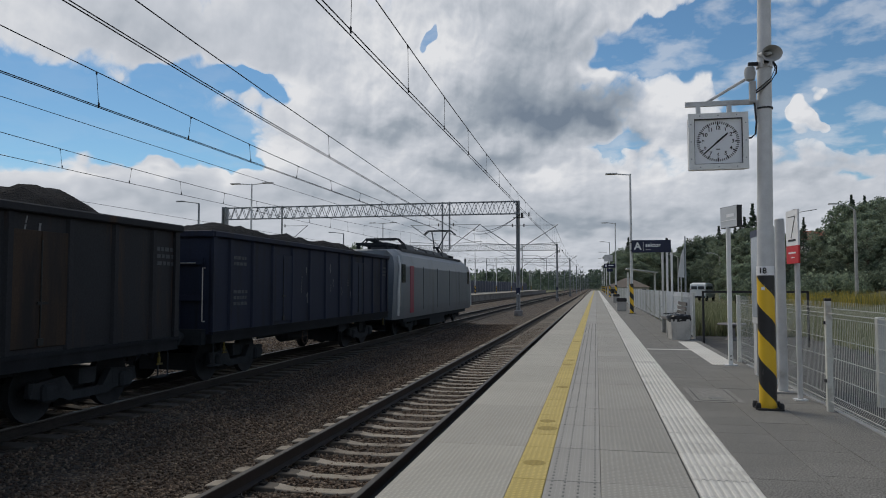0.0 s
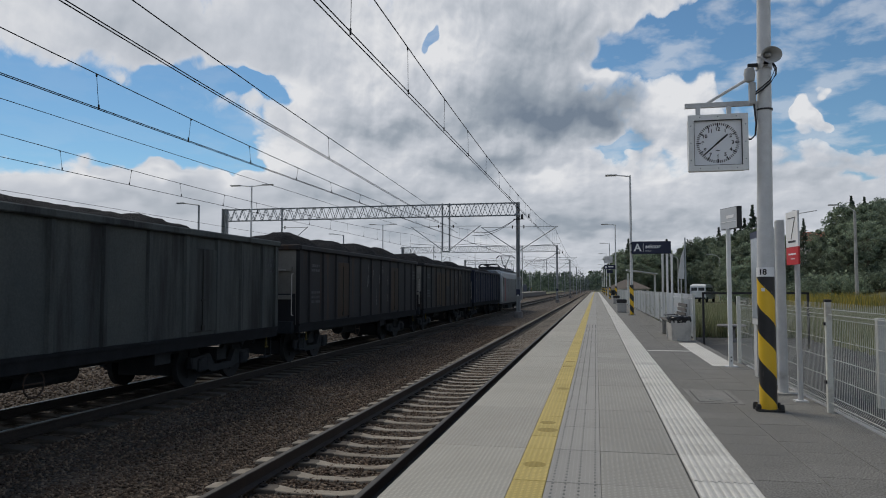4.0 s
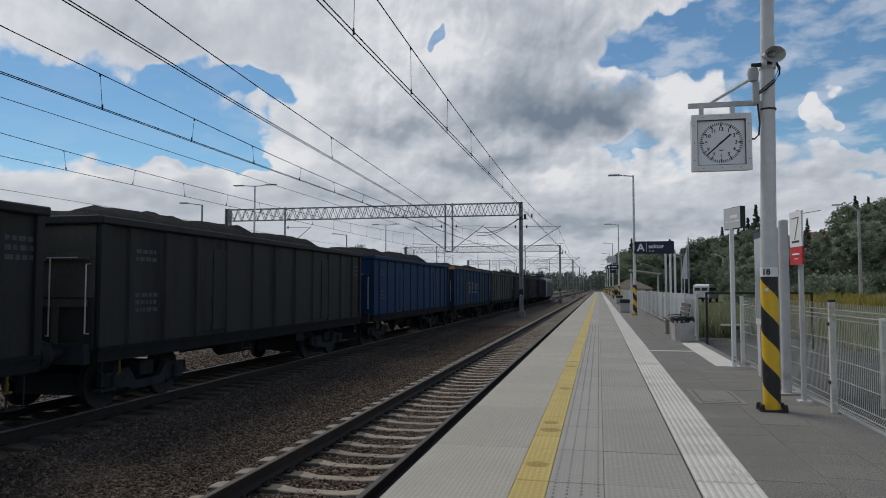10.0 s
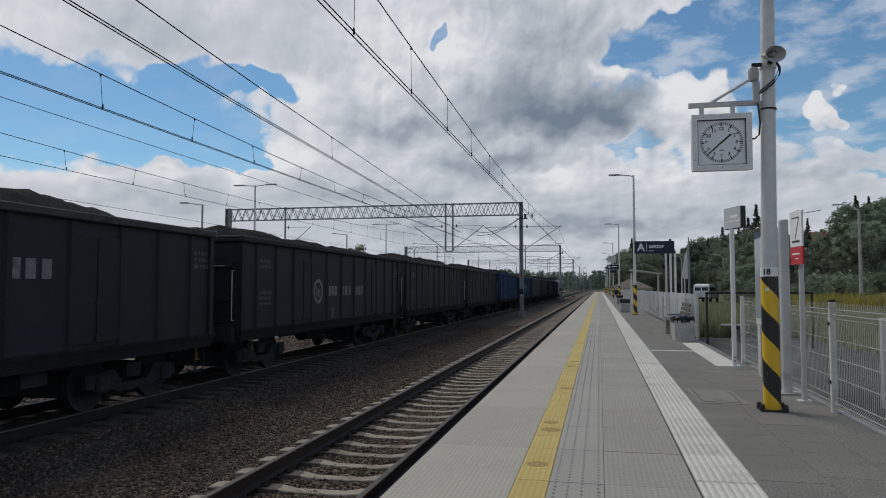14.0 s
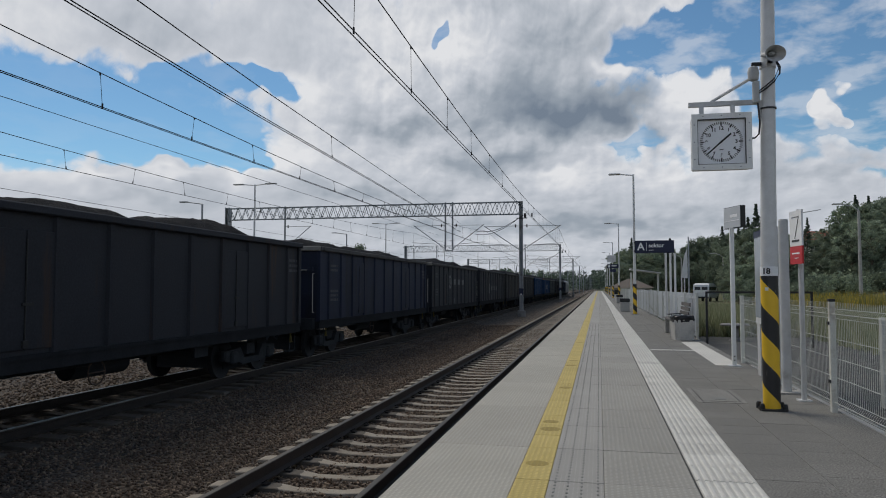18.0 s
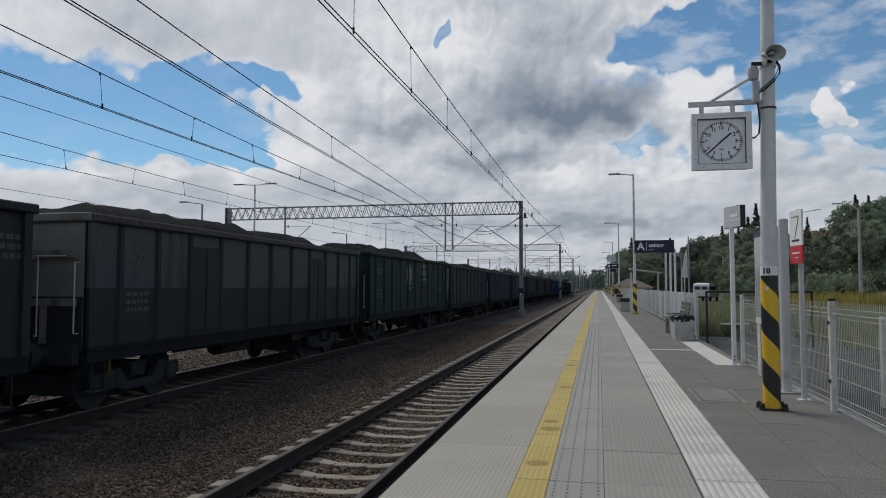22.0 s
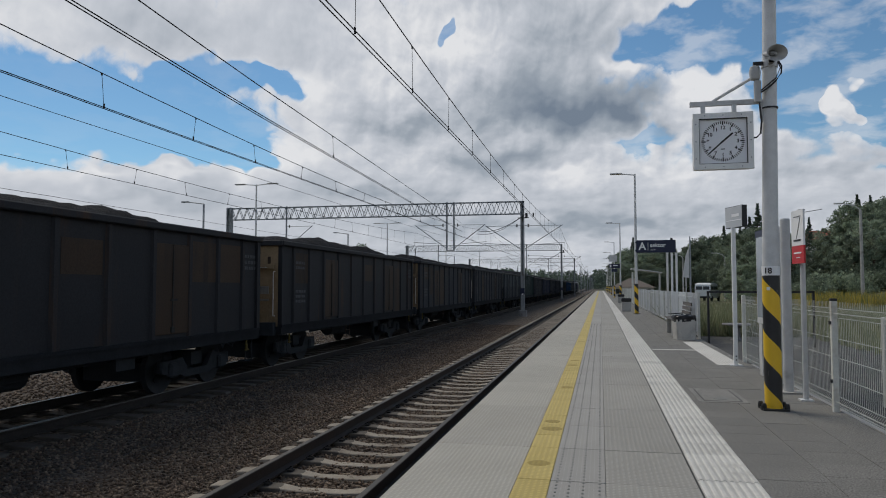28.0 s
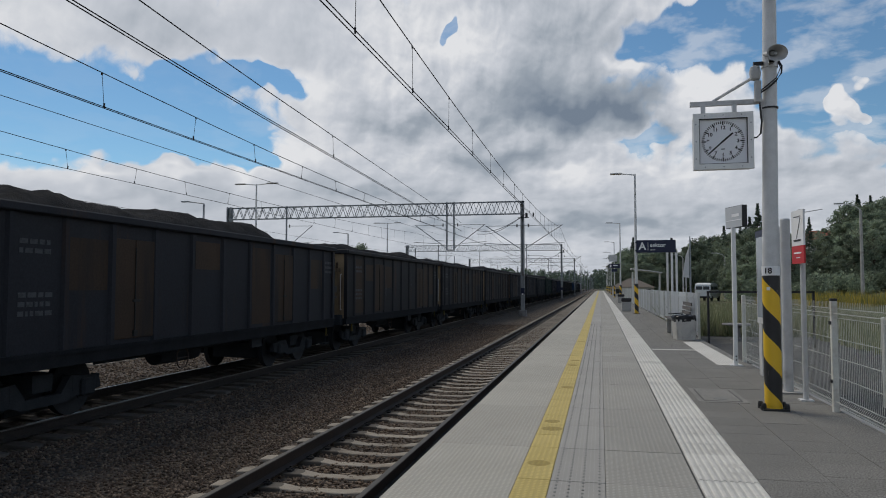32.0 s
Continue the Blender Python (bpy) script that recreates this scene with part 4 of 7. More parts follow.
def line_set(name, fx, z, y0, y1, label, low, rise, first=11.8, pair=True, step=3.0, lift=0.0, every=3.06):
    """Contact wires, a sagging messenger and droppers along x = fx(y); lift raises the far end of a tail wire."""
    t = thing(name, Matrix.Identity(4), label, "overhead wire", "overhead wires")
    n = int((y1 - y0) / step)
    ys = [y0 + (y1 - y0) * i / n for i in range(n + 1)]

    def height(y):
        return z + lift * max(0.0, y - 12.0)

    for o in ((-0.036, 0.036) if pair else (0.0,)):
        part("contact_wire", Mesh().path([(fx(y) + o, y, height(y)) for y in ys], 0.009, 5), M["wire"], t)
    part("messenger", Mesh().path([(fx(y), y, height(y) + span_height(y, low, rise)) for y in ys], 0.010, 5), M["wire"], t)
    yd = first
    while yd > y0 + every:
        yd -= every
    while yd < min(y1, 130):
        x, h, q = fx(yd), span_height(yd, low, rise), height(yd)
        top = (x, yd + 0.12 * math.sin(yd), q + h)
        part("dropper", Mesh().rod((x, yd, q), top, 0.005, 4, caps=False).box((x, yd, q + 0.04), (0.02, 0.03, 0.09)).box((top[0], top[1], top[2] - 0.02), (0.02, 0.03, 0.05)), M["wire"], t)
        yd += every if yd < 60 else 2 * every
    return t


def zig(c, a):
    return lambda y: c + a * (1 - abs((((y + 2.0) / 60.1) % 2) - 1) * 2)


line_set("overhead_line", zig(-3.19, 0.02), 4.73, -8, 420, "dark contact and messenger wires over the near track", 0.52, 0.95, first=9.1)
line_set("overhead_line", zig(TRAIN + 0.08, 0.04), 4.69, -8, 420, "dark contact and messenger wires over the freight track", 0.33, 0.95)
line_set("overhead_line", lambda y: -6.13 - (y - 7.27) * 0.0802, 4.71, -8, 50, "dark wires of the crossover running from track to track", 0.57, 0.05, first=18.25, lift=0.0135, every=18.0)
line_set("overhead_line", zig(-15.02, 0.04), 4.71, -8, 420, "dark contact and messenger wires over the third track", 0.46, 0.65, pair=False)
part("tail_wire", Mesh().path([(-12.9, y, 5.50 + 0.0001 * (y - 30) ** 2) for y in range(-8, 59, 6)], 0.009, 4), M["wire"], tagged(thing("feeder_line", Matrix.Identity(4), "single dark feeder wire strung between the gantries", "overhead wire", "overhead wires")))
part("tail_wire", Mesh().path([(-21.5, y, 4.94) for y in range(-8, 181, 10)], 0.010, 4), M["wire"], tagged(thing("feeder_line", Matrix.Identity(4), "single dark wire over the siding behind the far platform", "overhead wire", "overhead wires")))


# ---------- lamps ----------
def platform_lamp(x, y, h, arm, double=False, mat="white_paint"):
    t = thing("street_lamp", pose(x, y, 0), "tall white-painted platform lamp with a striped foot" if not double else "tall twin-armed platform lamp with a striped foot", "street lamp", "platform lamps")
    part("post", Mesh().rod((0, 0, 1.45), (0, 0, h), 0.075, 12, 0.045), M[mat], t, smooth=True)
    part("striped_foot", Mesh().rod((0, 0, 0.0), (0, 0, 1.45), 0.095, 14), M["stripes"], t, "yellow and black hazard stripes", smooth=True)
    part("base_plate", Mesh().box((0, 0, 0.012), (0.32, 0.32, 0.022)), M["black_steel"], t)
    for s in ((-1, 1) if double else (-1,)):
        a = part("arm", Mesh().rod((0, 0, h - 0.05), (s * arm * 0.55, 0, h + 0.02), 0.03, 8), M[mat], t)
        part("lamp_head", Mesh().box((s * arm * 0.78, 0, h + 0.03), (arm * 0.5, 0.26, 0.07), bevel=0.025), M["plastic"], t, "flat grey luminaire")
    return t


for k, y in enumerate((36.1, 63.9, 91.0, 118.5, 146.0, 173.5, 201.0)):
    platform_lamp(1.70, y, 6.8, 1.15)
for k in range(8):
    platform_lamp(-20.3, 40 + 27.5 * k, 7.5, 1.35, True)
for k in range(6):
    t = thing("street_lamp", pose(-23.8, 40 + 26 * k, 0), "slim grey lamp post with a single short arm", "street lamp", "yard lamps")
    part("post", Mesh().rod((0, 0, -0.5), (0, 0, 6.4), 0.06, 8), M["mast"], t)
    part("arm", Mesh().rod((0, 0, 6.4), (-1.1, 0, 6.55), 0.03, 6).box((-1.25, 0, 6.55), (0.5, 0.2, 0.07)), M["mast"], t)


def yard_lamp(x, y, h, arm):
    t = thing("street_lamp", pose(x, y, -0.16), "concrete street lamp post with a curved arm", "street lamp", "street lamps")
    part("post", Mesh().rod((0, 0, -1), (0, 0, h), 0.14, 8, 0.09), M["concrete"], t, smooth=True)
    part("arm", Mesh().path([(0, 0, h), (-0.3 * arm, 0, h + 0.3), (-arm, 0, h + 0.5)], 0.035, 6), M["galv"], t)
    part("lamp_head", Mesh().box((-arm - 0.25, 0, h + 0.5), (0.6, 0.22, 0.1), bevel=0.03), M["plastic"], t)


yard_lamp(18.4, 57, 7.0, 1.2)
yard_lamp(14.2, 89, 4.9, 0.9)
yard_lamp(11.7, 109, 5.6, 0.9)


# ---------- clock post ----------
def clock_post():
    t = thing("clock_post", pose(1.797, 8.35, 0), "stout grey steel post with a striped foot", "post")
    part("shaft", Mesh().rod((0, 0, 1.53), (0.085, 0, 6.6), 0.083, 24, 0.061), M["galv"], t, "pale grey painted shaft", smooth=True)
    part("striped_foot", Mesh().rod((0, 0, 0.02), (0, 0, 1.43), 0.089, 24), M["stripes"], t, "yellow and black hazard stripes", smooth=True)
    part("number_band", Mesh().rod((0, 0, 1.43), (0, 0, 1.53), 0.0895, 24), M["sign_white"], t, "white number band", smooth=True)
    letters("18", 0.085, M["ink"], t, pose(-0.046, -0.0815, 1.478, 90, 0, -25), align="CENTER", bold=0.002)
    part("sticker", Mesh().box((-0.044, -0.0795, 1.29), (0.035, 0.004, 0.035), Matrix.Rotation(radians(-29), 3, "Z")), M["sign_white"], t)
    part("base_plate", Mesh().box((0, 0, 0.01), (0.26, 0.26, 0.02)), M["black_steel"], t)
    for a, b in ((-1, -1), (1, -1), (-1, 1), (1, 1)):
        part("bolt", Mesh().lathe([(0.028, 0), (0.028, 0.05), (0.02, 0.075)], 8, (a * 0.115, b * 0.08, 0.0)), M["black_steel"], t, "black bolt cap")
    part("clamp", Mesh().rod((0.036, 0, 3.70), (0.036, 0, 3.76), 0.086, 20), M["galv"], t)
    part("strap", Mesh().rod((0.029, 0, 3.245), (0.029, 0, 3.262), 0.087, 20), M["black_steel"], t)
    part("conduit", Mesh().path([(-0.10, -0.04, 3.45), (-0.085, -0.06, 3.3), (-0.07, -0.07, 3.1), (-0.08, -0.06, 2.97), (-0.12, -0.04, 2.93), (-0.16, 0.0, 2.94)], 0.010, 6), M["black_steel"], t, "black cable")
    part("conduit", Mesh().path([(0.12, -0.03, 3.77), (0.15, -0.05, 3.70), (0.14, -0.07, 3.62), (0.08, -0.09, 3.53), (0.0, -0.095, 3.46), (-0.08, -0.08, 3.41)], 0.009, 6).path([(0.11, -0.03, 3.77), (0.135, -0.06, 3.68), (0.08, -0.09, 3.56), (-0.08, -0.08, 3.43)], 0.007, 6), M["black_steel"], t, "black cable")
    part("junction_box", Mesh().box((-0.10, -0.05, 3.43), (0.065, 0.08, 0.24), bevel=0.01), M["plastic"], t, "grey junction box")
    part("sensor", Mesh().lathe([(0.02, -0.09), (0.05, -0.075), (0.062, 0.0), (0.05, 0.06), (0.02, 0.075)], 12, (-0.125, -0.06, 3.64)), M["plastic"], t, "pale rounded sensor housing", smooth=True)
    part("bracket", Mesh().box((-0.09, -0.05, 3.74), (0.10, 0.04, 0.035)), M["black_steel"], t)
    # loudspeaker
    turn = Euler((radians(104), 0, radians(16))).to_matrix() @ Matrix.Diagonal((1.0, 0.74, 1.0))
    part("loudspeaker", Mesh().lathe([(0.03, -0.20), (0.045, -0.12), (0.06, -0.03), (0.09, 0.05), (0.128, 0.10), (0.135, 0.108), (0.122, 0.10), (0.075, 0.04), (0.045, -0.03), (0.02, -0.08)], 28, (0.03, -0.20, 3.80), turn @ Matrix.Diagonal((0.86, 0.86, 0.86))), M["plastic"], t, "grey horn loudspeaker", smooth=True)
    part("horn_core", Mesh().lathe([(0.034, -0.05), (0.03, 0.03), (0.012, 0.05)], 14, (0.03, -0.20, 3.80), turn), M["plastic"], t, smooth=True)
    part("horn_bracket", Mesh().box((0.03, -0.08, 3.735), (0.05, 0.12, 0.03)).box((0.03, -0.13, 3.75), (0.05, 0.02, 0.06)), M["galv"], t)
    # hanging arm
    part("arm", Mesh().box((-0.44, 0, 3.335), (0.72, 0.05, 0.05)).box((-0.05, 0, 3.25), (0.04, 0.05, 0.2)), M["galv"], t, "square steel arm")
    part("stay", Mesh().rod((-0.11, 0, 3.62), (-0.56, 0, 3.36), 0.017, 8), M["galv"], t)
    return t


def clock():
    t = thing("station_clock", pose(1.325, 8.35, 2.895, 0, 0, 0), "square grey two-sided station clock reading one thirty-eight", "clock")
    s = 0.31
    part("housing", Mesh().box((0, 0, 0), (0.60, 0.16, 0.59), bevel=0.012), M["galv"], t, "pale grey metal housing")
    fr = Mesh()
    for a, b, w, h in ((0, s - 0.03, 0.62, 0.06), (0, -s + 0.03, 0.62, 0.06), (-s + 0.03, 0, 0.06, 0.5), (s - 0.03, 0, 0.06, 0.5)):
        fr.box((a, -0.095, b), (w, 0.05, h))
    part("frame", fr, M["white_paint"], t, "light grey rim with screws")
    rim = Mesh()
    for a, b, w, h in ((0, 0.2475, 0.5, 0.006), (0, -0.2475, 0.5, 0.006), (-0.2475, 0, 0.006, 0.489), (0.2475, 0, 0.006, 0.489)):
        rim.box((a, -0.095, b), (w, 0.042, h))
    part("seal", rim, M["ink"], t)
    part("dial", Mesh().box((0, -0.083, 0), (0.49, 0.004, 0.488)), M["clock_face"], t, "matt pale dial")
    for i in range(60):
        a = 2 * math.pi * i / 60
        big = i % 5 == 0
        l, w = (0.044, 0.015) if big else (0.028, 0.009)
        part("tick", Mesh().box((0, 0, 0), (w, 0.002, l)), M["ink"], t, at=Matrix.Translation((math.sin(a) * (0.222 - l / 2), -0.0865, math.cos(a) * (0.222 - l / 2))) @ Matrix.Rotation(a, 4, "Y"))
    for h in range(1, 13):
        a = 2 * math.pi * h / 12
        letters(str(h), 0.054, M["ink"], t, pose(math.sin(a) * 0.155, -0.0865, math.cos(a) * 0.15, 90), name="numeral", align="CENTER", bold=0.0015)
    part("maker_bar", Mesh().box((0.0, -0.0865, -0.085), (0.04, 0.002, 0.010)), M["ink"], t)
    for name, ang, l, back, w in (("hour_hand", 49.0, 0.135, 0.03, 0.019), ("minute_hand", 228.0, 0.205, 0.03, 0.015)):
        a = radians(ang)
        part(name, Mesh().box((0, 0, (l - back) / 2), (w, 0.002, l + back)), M["ink"], t, "black tapered hand", at=Matrix.Translation((0, -0.092, 0)) @ Matrix.Rotation(a, 4, "Y"))
    part("hub", Mesh().lathe([(0.012, 0), (0.012, 0.012)], 12, (0, -0.086, 0), Euler((radians(90), 0, 0)).to_matrix()), M["ink"], t)
    for x in (-0.19, 0.135):
        part("hanger", Mesh().box((x, 0, 0.355), (0.045, 0.05, 0.12)), M["galv"], t)
    for a in (-0.19, 0.0, 0.19):
        for p in ((a, 0.283), (a, -0.283), (-0.283, a), (0.283, a)):
            part("screw", Mesh().lathe([(0.007, 0), (0.005, 0.004)], 8, (p[0], -0.12, p[1]), Euler((radians(90), 0, 0)).to_matrix()), M["mast"], t)
    return t


clock_post()
clock()

# ---------- posts and boards near the clock ----------
t = thing("steel_column", pose(2.265, 9.7, 0), "plain grey steel column on a base plate", "column")
part("shaft", Mesh().rod((0, 0, 0.02), (0, 0, 2.14), 0.058, 20), M["galv"], t, smooth=True)
part("base_plate", Mesh().box((0, 0, 0.01), (0.34, 0.3, 0.02)), M["concrete"], t)
part("cap", Mesh().lathe([(0.059, 0), (0.05, 0.02)], 20, (0, 0, 2.14)), M["galv"], t)

t = thing("notice_sign", pose(2.30, 9.07, 0), "narrow white and red notice on a grey post", "sign")
part("post", Mesh().rod((0, 0, 0.0), (0, 0, 2.16), 0.030, 14), M["galv"], t, smooth=True)
part("base_plate", Mesh().box((0, 0, 0.008), (0.14, 0.14, 0.016)), M["galv"], t)
rot = Matrix.Rotation(radians(-84), 4, "Z")
brd = part("board", Mesh().box((0, 0, 1.99), (0.36, 0.02, 0.41)), M["sign_white"], t, "white panel with a crossed-out pictogram", at=Matrix.Translation((-0.055, -0.06, 0)) @ rot)
part("red_panel", Mesh().box((0, 0, 1.68), (0.36, 0.02, 0.205)), M["sign_red"], t, "red panel with white writing", at=Matrix.Translation((-0.055, -0.06, 0)) @ rot)
mk = Mesh().box((0, -0.012, 1.845), (0.22, 0.004, 0.022)).box((0.0, -0.012, 2.12), (0.22, 0.004, 0.008))
mk.rod((-0.02, -0.012, 1.87), (0.10, -0.012, 2.11), 0.004, 4)
part("pictogram", mk, M["ink"], brd)
part("writing_bar", Mesh().box((0, -0.012, 1.70), (0.22, 0.004, 0.018)).box((0.02, -0.012, 1.645), (0.11, 0.004, 0.010)), M["sign_white"], t, at=Matrix.Translation((-0.055, -0.06, 0)) @ rot)
part("clip", Mesh().box((0, 0, 2.205), (0.07, 0.03, 0.02)).rod((0, -0.05, 2.17), (0.2, -0.1, 2.20), 0.005, 5), M["galv"], t)

t = thing("display_board", pose(2.185, 12.8, 0), "small two-sided display box on a pale post", "sign")
part("post", Mesh().box((0, 0, 1.15), (0.064, 0.064, 2.3)), M["white_paint"], t)
part("foot", Mesh().box((0, 0, 0.008), (0.2, 0.2, 0.016)), M["galv"], t)
part("bolt", Mesh().box((0.0, -0.045, 0.1), (0.02, 0.01, 0.02)).box((0.0, -0.045, 0.16), (0.02, 0.01, 0.02)), M["ink"], t)
rot = Matrix.Rotation(radians(-72), 4, "Z")
bx = part("casing", Mesh().box((0, 0, 2.475), (0.56, 0.085, 0.36)), M["black_steel"], t, "black display casing", at=Matrix.Translation((0.05, 0, 0)) @ rot)
part("screen", Mesh().box((0, -0.0445, 2.475), (0.545, 0.006, 0.345)), M["screen"], bx, "pale glossy screen")
part("writing_bar", Mesh().box((0.06, -0.049, 2.50), (0.24, 0.003, 0.05)).box((0.0, -0.049, 2.42), (0.5, 0.003, 0.012)), M["sign_white"], bx)

t = thing("timetable_case", pose(2.36, 10.62, 0), "tall grey timetable case seen edge-on", "notice board")
part("leg", Mesh().box((-0.0, 0.0, 0.4), (0.085, 0.2, 0.8)), M["galv"], t)
part("leg", Mesh().box((0.0, 0.9, 0.4), (0.085, 0.2, 0.8)), M["galv"], t)
part("case", Mesh().box((0, 0.45, 1.44), (0.10, 1.2, 1.36), bevel=0.01), M["galv"], t, "grey metal case")
part("pane", Mesh().box((-0.054, 0.45, 1.46), (0.006, 1.08, 1.2)), M["sheet"], t, "pale timetable sheets behind glass")
part("header", Mesh().box((-0.054, 0.45, 2.09), (0.008, 1.18, 0.1)), M["sign_blue"], t)


# ---------- fence ----------
def fence_panel(length, height, r=0.0025):
    """Welded wire mat with folded stiffening ridges."""
    g = Mesh()
    n = int(length / 0.05)
    folds = (0.11, height - 0.09)
    profile = [(0.0, 0.04)]
    for z in folds:
        profile += [(0.0, z - 0.05), (-0.035, z), (0.0, z + 0.05)]
    profile.append((0.0, height + 0.03))
    for i in range(n + 1):
        g.path([(x, i * 0.05, z) for x, z in profile], r, 4)
    for z in (0.06, 0.16, 0.36, 0.56, 0.76, height - 0.14, height - 0.04):
        g.box((0.004, length / 2, z), (0.006, length, 0.006))
    for z in folds:
        g.box((-0.035, length / 2, z), (0.006, length, 0.006))
    return g


def fence_post(h):
    return Mesh().box((0, 0, h / 2 - 0.2), (0.06, 0.06, h + 0.4), bevel=0.006)


PANEL = fence_panel(2.44, 1.12, 0.0021).data("wire_panel", M["fence_paint"])
POST = fence_post(1.16).data("post", M["fence_paint"])
DENSE = fence_panel(2.44, 1.12, 0.0042).data("wire_panel", M["white_paint"])
CAP = Mesh().box((0, 0, 1.172), (0.066, 0.066, 0.03), bevel=0.006).data("cap", M["black_steel"])
CLIP = Mesh().box((-0.035, 0, 0), (0.02, 0.04, 0.035)).data("clip", M["black_steel"])
fence = thing("fence", Matrix.Identity(4), "pale welded-wire fence with square posts along the platform", "fence", "platform fences")
for y in (0.9, 3.4, 5.85, 8.33, 10.85):
    p = part("post", POST, M["fence_paint"], fence, at=pose(2.40, y, 0))
    part("clip", CLIP, M["black_steel"], p, at=pose(0, 0, 0.93))
    part("clip", CLIP, M["galv"], p, at=pose(0, 0, 0.32))
    part("cap", CAP, M["black_steel"], p)
    tagged(part("wire_panel", PANEL, M["fence_paint"], fence, at=pose(2.43, y + 0.03, 0)), kind="stuff")
p = part("post", POST, M["fence_paint"], fence, at=pose(2.44, 13.45, 0))
t = thing("gate_post", pose(3.38, 9.7, -0.16), "lone pale square post behind the fence", "post")
part("shaft", Mesh().box((0, 0, 0.55), (0.10, 0.10, 1.1), bevel=0.01), M["fence_paint"], t)
fence2 = thing("fence", Matrix.Identity(4), "pale welded-wire fence receding along the platform", "fence", "platform fences")
for k in range(26):
    y = 19.2 + 2.5 * k
    part("post", POST, M["white_paint"], fence2, at=pose(2.42, y, 0))
    tagged(part("wire_panel", DENSE, M["white_paint"], fence2, at=pose(2.45, y + 0.03, 0)), kind="stuff")
# dark cross rail at the way out
t = thing("guard_rail", pose(2.6, 18.85, 0), "black steel guard rail across the way out", "railing")
part("top_rail", Mesh().box((1.2, 0, 1.18), (2.45, 0.05, 0.05)), M["black_steel"], t)
for x in (0.0, 1.2, 2.4):
    part("post", Mesh().box((x, 0, 0.5), (0.05, 0.05, 1.36)), M["black_steel"], t)

t = thing("round_table", pose(3.62, 21.0, -0.16), "round weathered concrete table beyond the fence", "table")
part("tabletop", Mesh().lathe([(0.36, 0), (0.38, 0.02), (0.36, 0.05)], 24, (0, 0, 0.42)), M["platform_face"], t, smooth=True)
part("pedestal", Mesh().lathe([(0.2, 0), (0.1, 0.08), (0.09, 0.34), (0.16, 0.42)], 14), M["platform_face"], t, smooth=True)

# ---------- bin and bench ----------
def bin_body(w, h, cut):
    """Concrete tub with cut corners, a little wider at the top."""
    g = Mesh()
    for z, k in ((0.0, 0.88), (0.03, 0.90), (h, 1.0), (h, 0.86), (h - 0.06, 0.84)):
        a, b = w / 2 * k, (w / 2 - cut) * k
        g.v += [(a, b, z), (b, a, z), (-b, a, z), (-a, b, z), (-a, -b, z), (-b, -a, z), (b, -a, z), (a, -b, z)]
    for r in range(4):
        for i in range(8):
            i2 = (i + 1) % 8
            g.f.append((8 * r + i, 8 * r + i2, 8 * r + 8 + i2, 8 * r + 8 + i))
    g.f += [tuple(reversed(range(8))), tuple(32 + i for i in range(8))]
    return g


def bag_mesh(w, z, seed):
    """Crumpled bin liner folded over the rim."""
    rng = random.Random(seed)
    g = Mesh()
    rows = ((0.0, 1.03), (0.07, 1.07), (0.13, 1.06), (0.17, 0.98), (0.16, 0.8), (0.10, 0.55))
    for dz, k in rows:
        for i in range(20):
            a = 2 * math.pi * (i + 0.5) / 20
            r = w / 2 * k * (1 + 0.16 * abs(math.sin(2 * a)) ** 2) * rng.uniform(0.95, 1.04)
            g.v.append((r * math.cos(a), r * math.sin(a), z + dz + rng.uniform(-0.018, 0.018)))
    for r in range(len(rows) - 1):
        for i in range(20):
            i2 = (i + 1) % 20
            g.f.append((20 * r + i, 20 * r + i2, 20 * r + 20 + i2, 20 * r + 20 + i))
    g.f.append(tuple(20 * (len(rows) - 1) + i for i in range(20)))
    return g


t = thing("litter_bin", pose(2.03, 18.9, 0, 0, 0, 14), "concrete litter bin with cut corners and a black liner", "litter bin")
part("body", bin_body(0.52, 0.50, 0.10), M["bin_concrete"], t, "rough pale concrete body")
part("liner", bag_mesh(0.50, 0.44, 3), M["liner"], t, "crumpled black plastic liner")
part("rim", Mesh().box((-0.2, 0, 0.645), (0.34, 0.16, 0.02), Euler((0, radians(-4), 0)).to_matrix()), M["black_steel"], t, "bent black lid flap")
t = thing("bench", pose(2.05, 20.9, 0), "grey slatted bench on concrete legs", "bench")
for y in (-0.7, 0.7):
    part("leg", Mesh().box((0, y, 0.21), (0.42, 0.12, 0.42), bevel=0.02), M["concrete"], t)
for i in range(4):
    part("slat", Mesh().box((-0.18 + 0.12 * i, 0, 0.445), (0.09, 1.9, 0.04)), M["wood_bench"], t)
for i in range(3):
    part("back_slat", Mesh().box((0.25 + 0.02 * i, 0, 0.6 + 0.12 * i), (0.03, 1.9, 0.09)), M["wood_bench"], t)
for x, y, h in ((1.95, 22.3, 2.3), (2.08, 22.3, 2.3), (2.21, 22.3, 2.3)):
    t = thing("steel_post", pose(x, y, 0), "pale square steel post of an unfinished board", "post", "board posts")
    part("shaft", Mesh().box((0, 0, h / 2), (0.058, 0.058, h)), M["white_paint"], t)
    part("cap", Mesh().box((0, 0, h + 0.01), (0.075, 0.075, 0.02)), M["white_paint"], t)

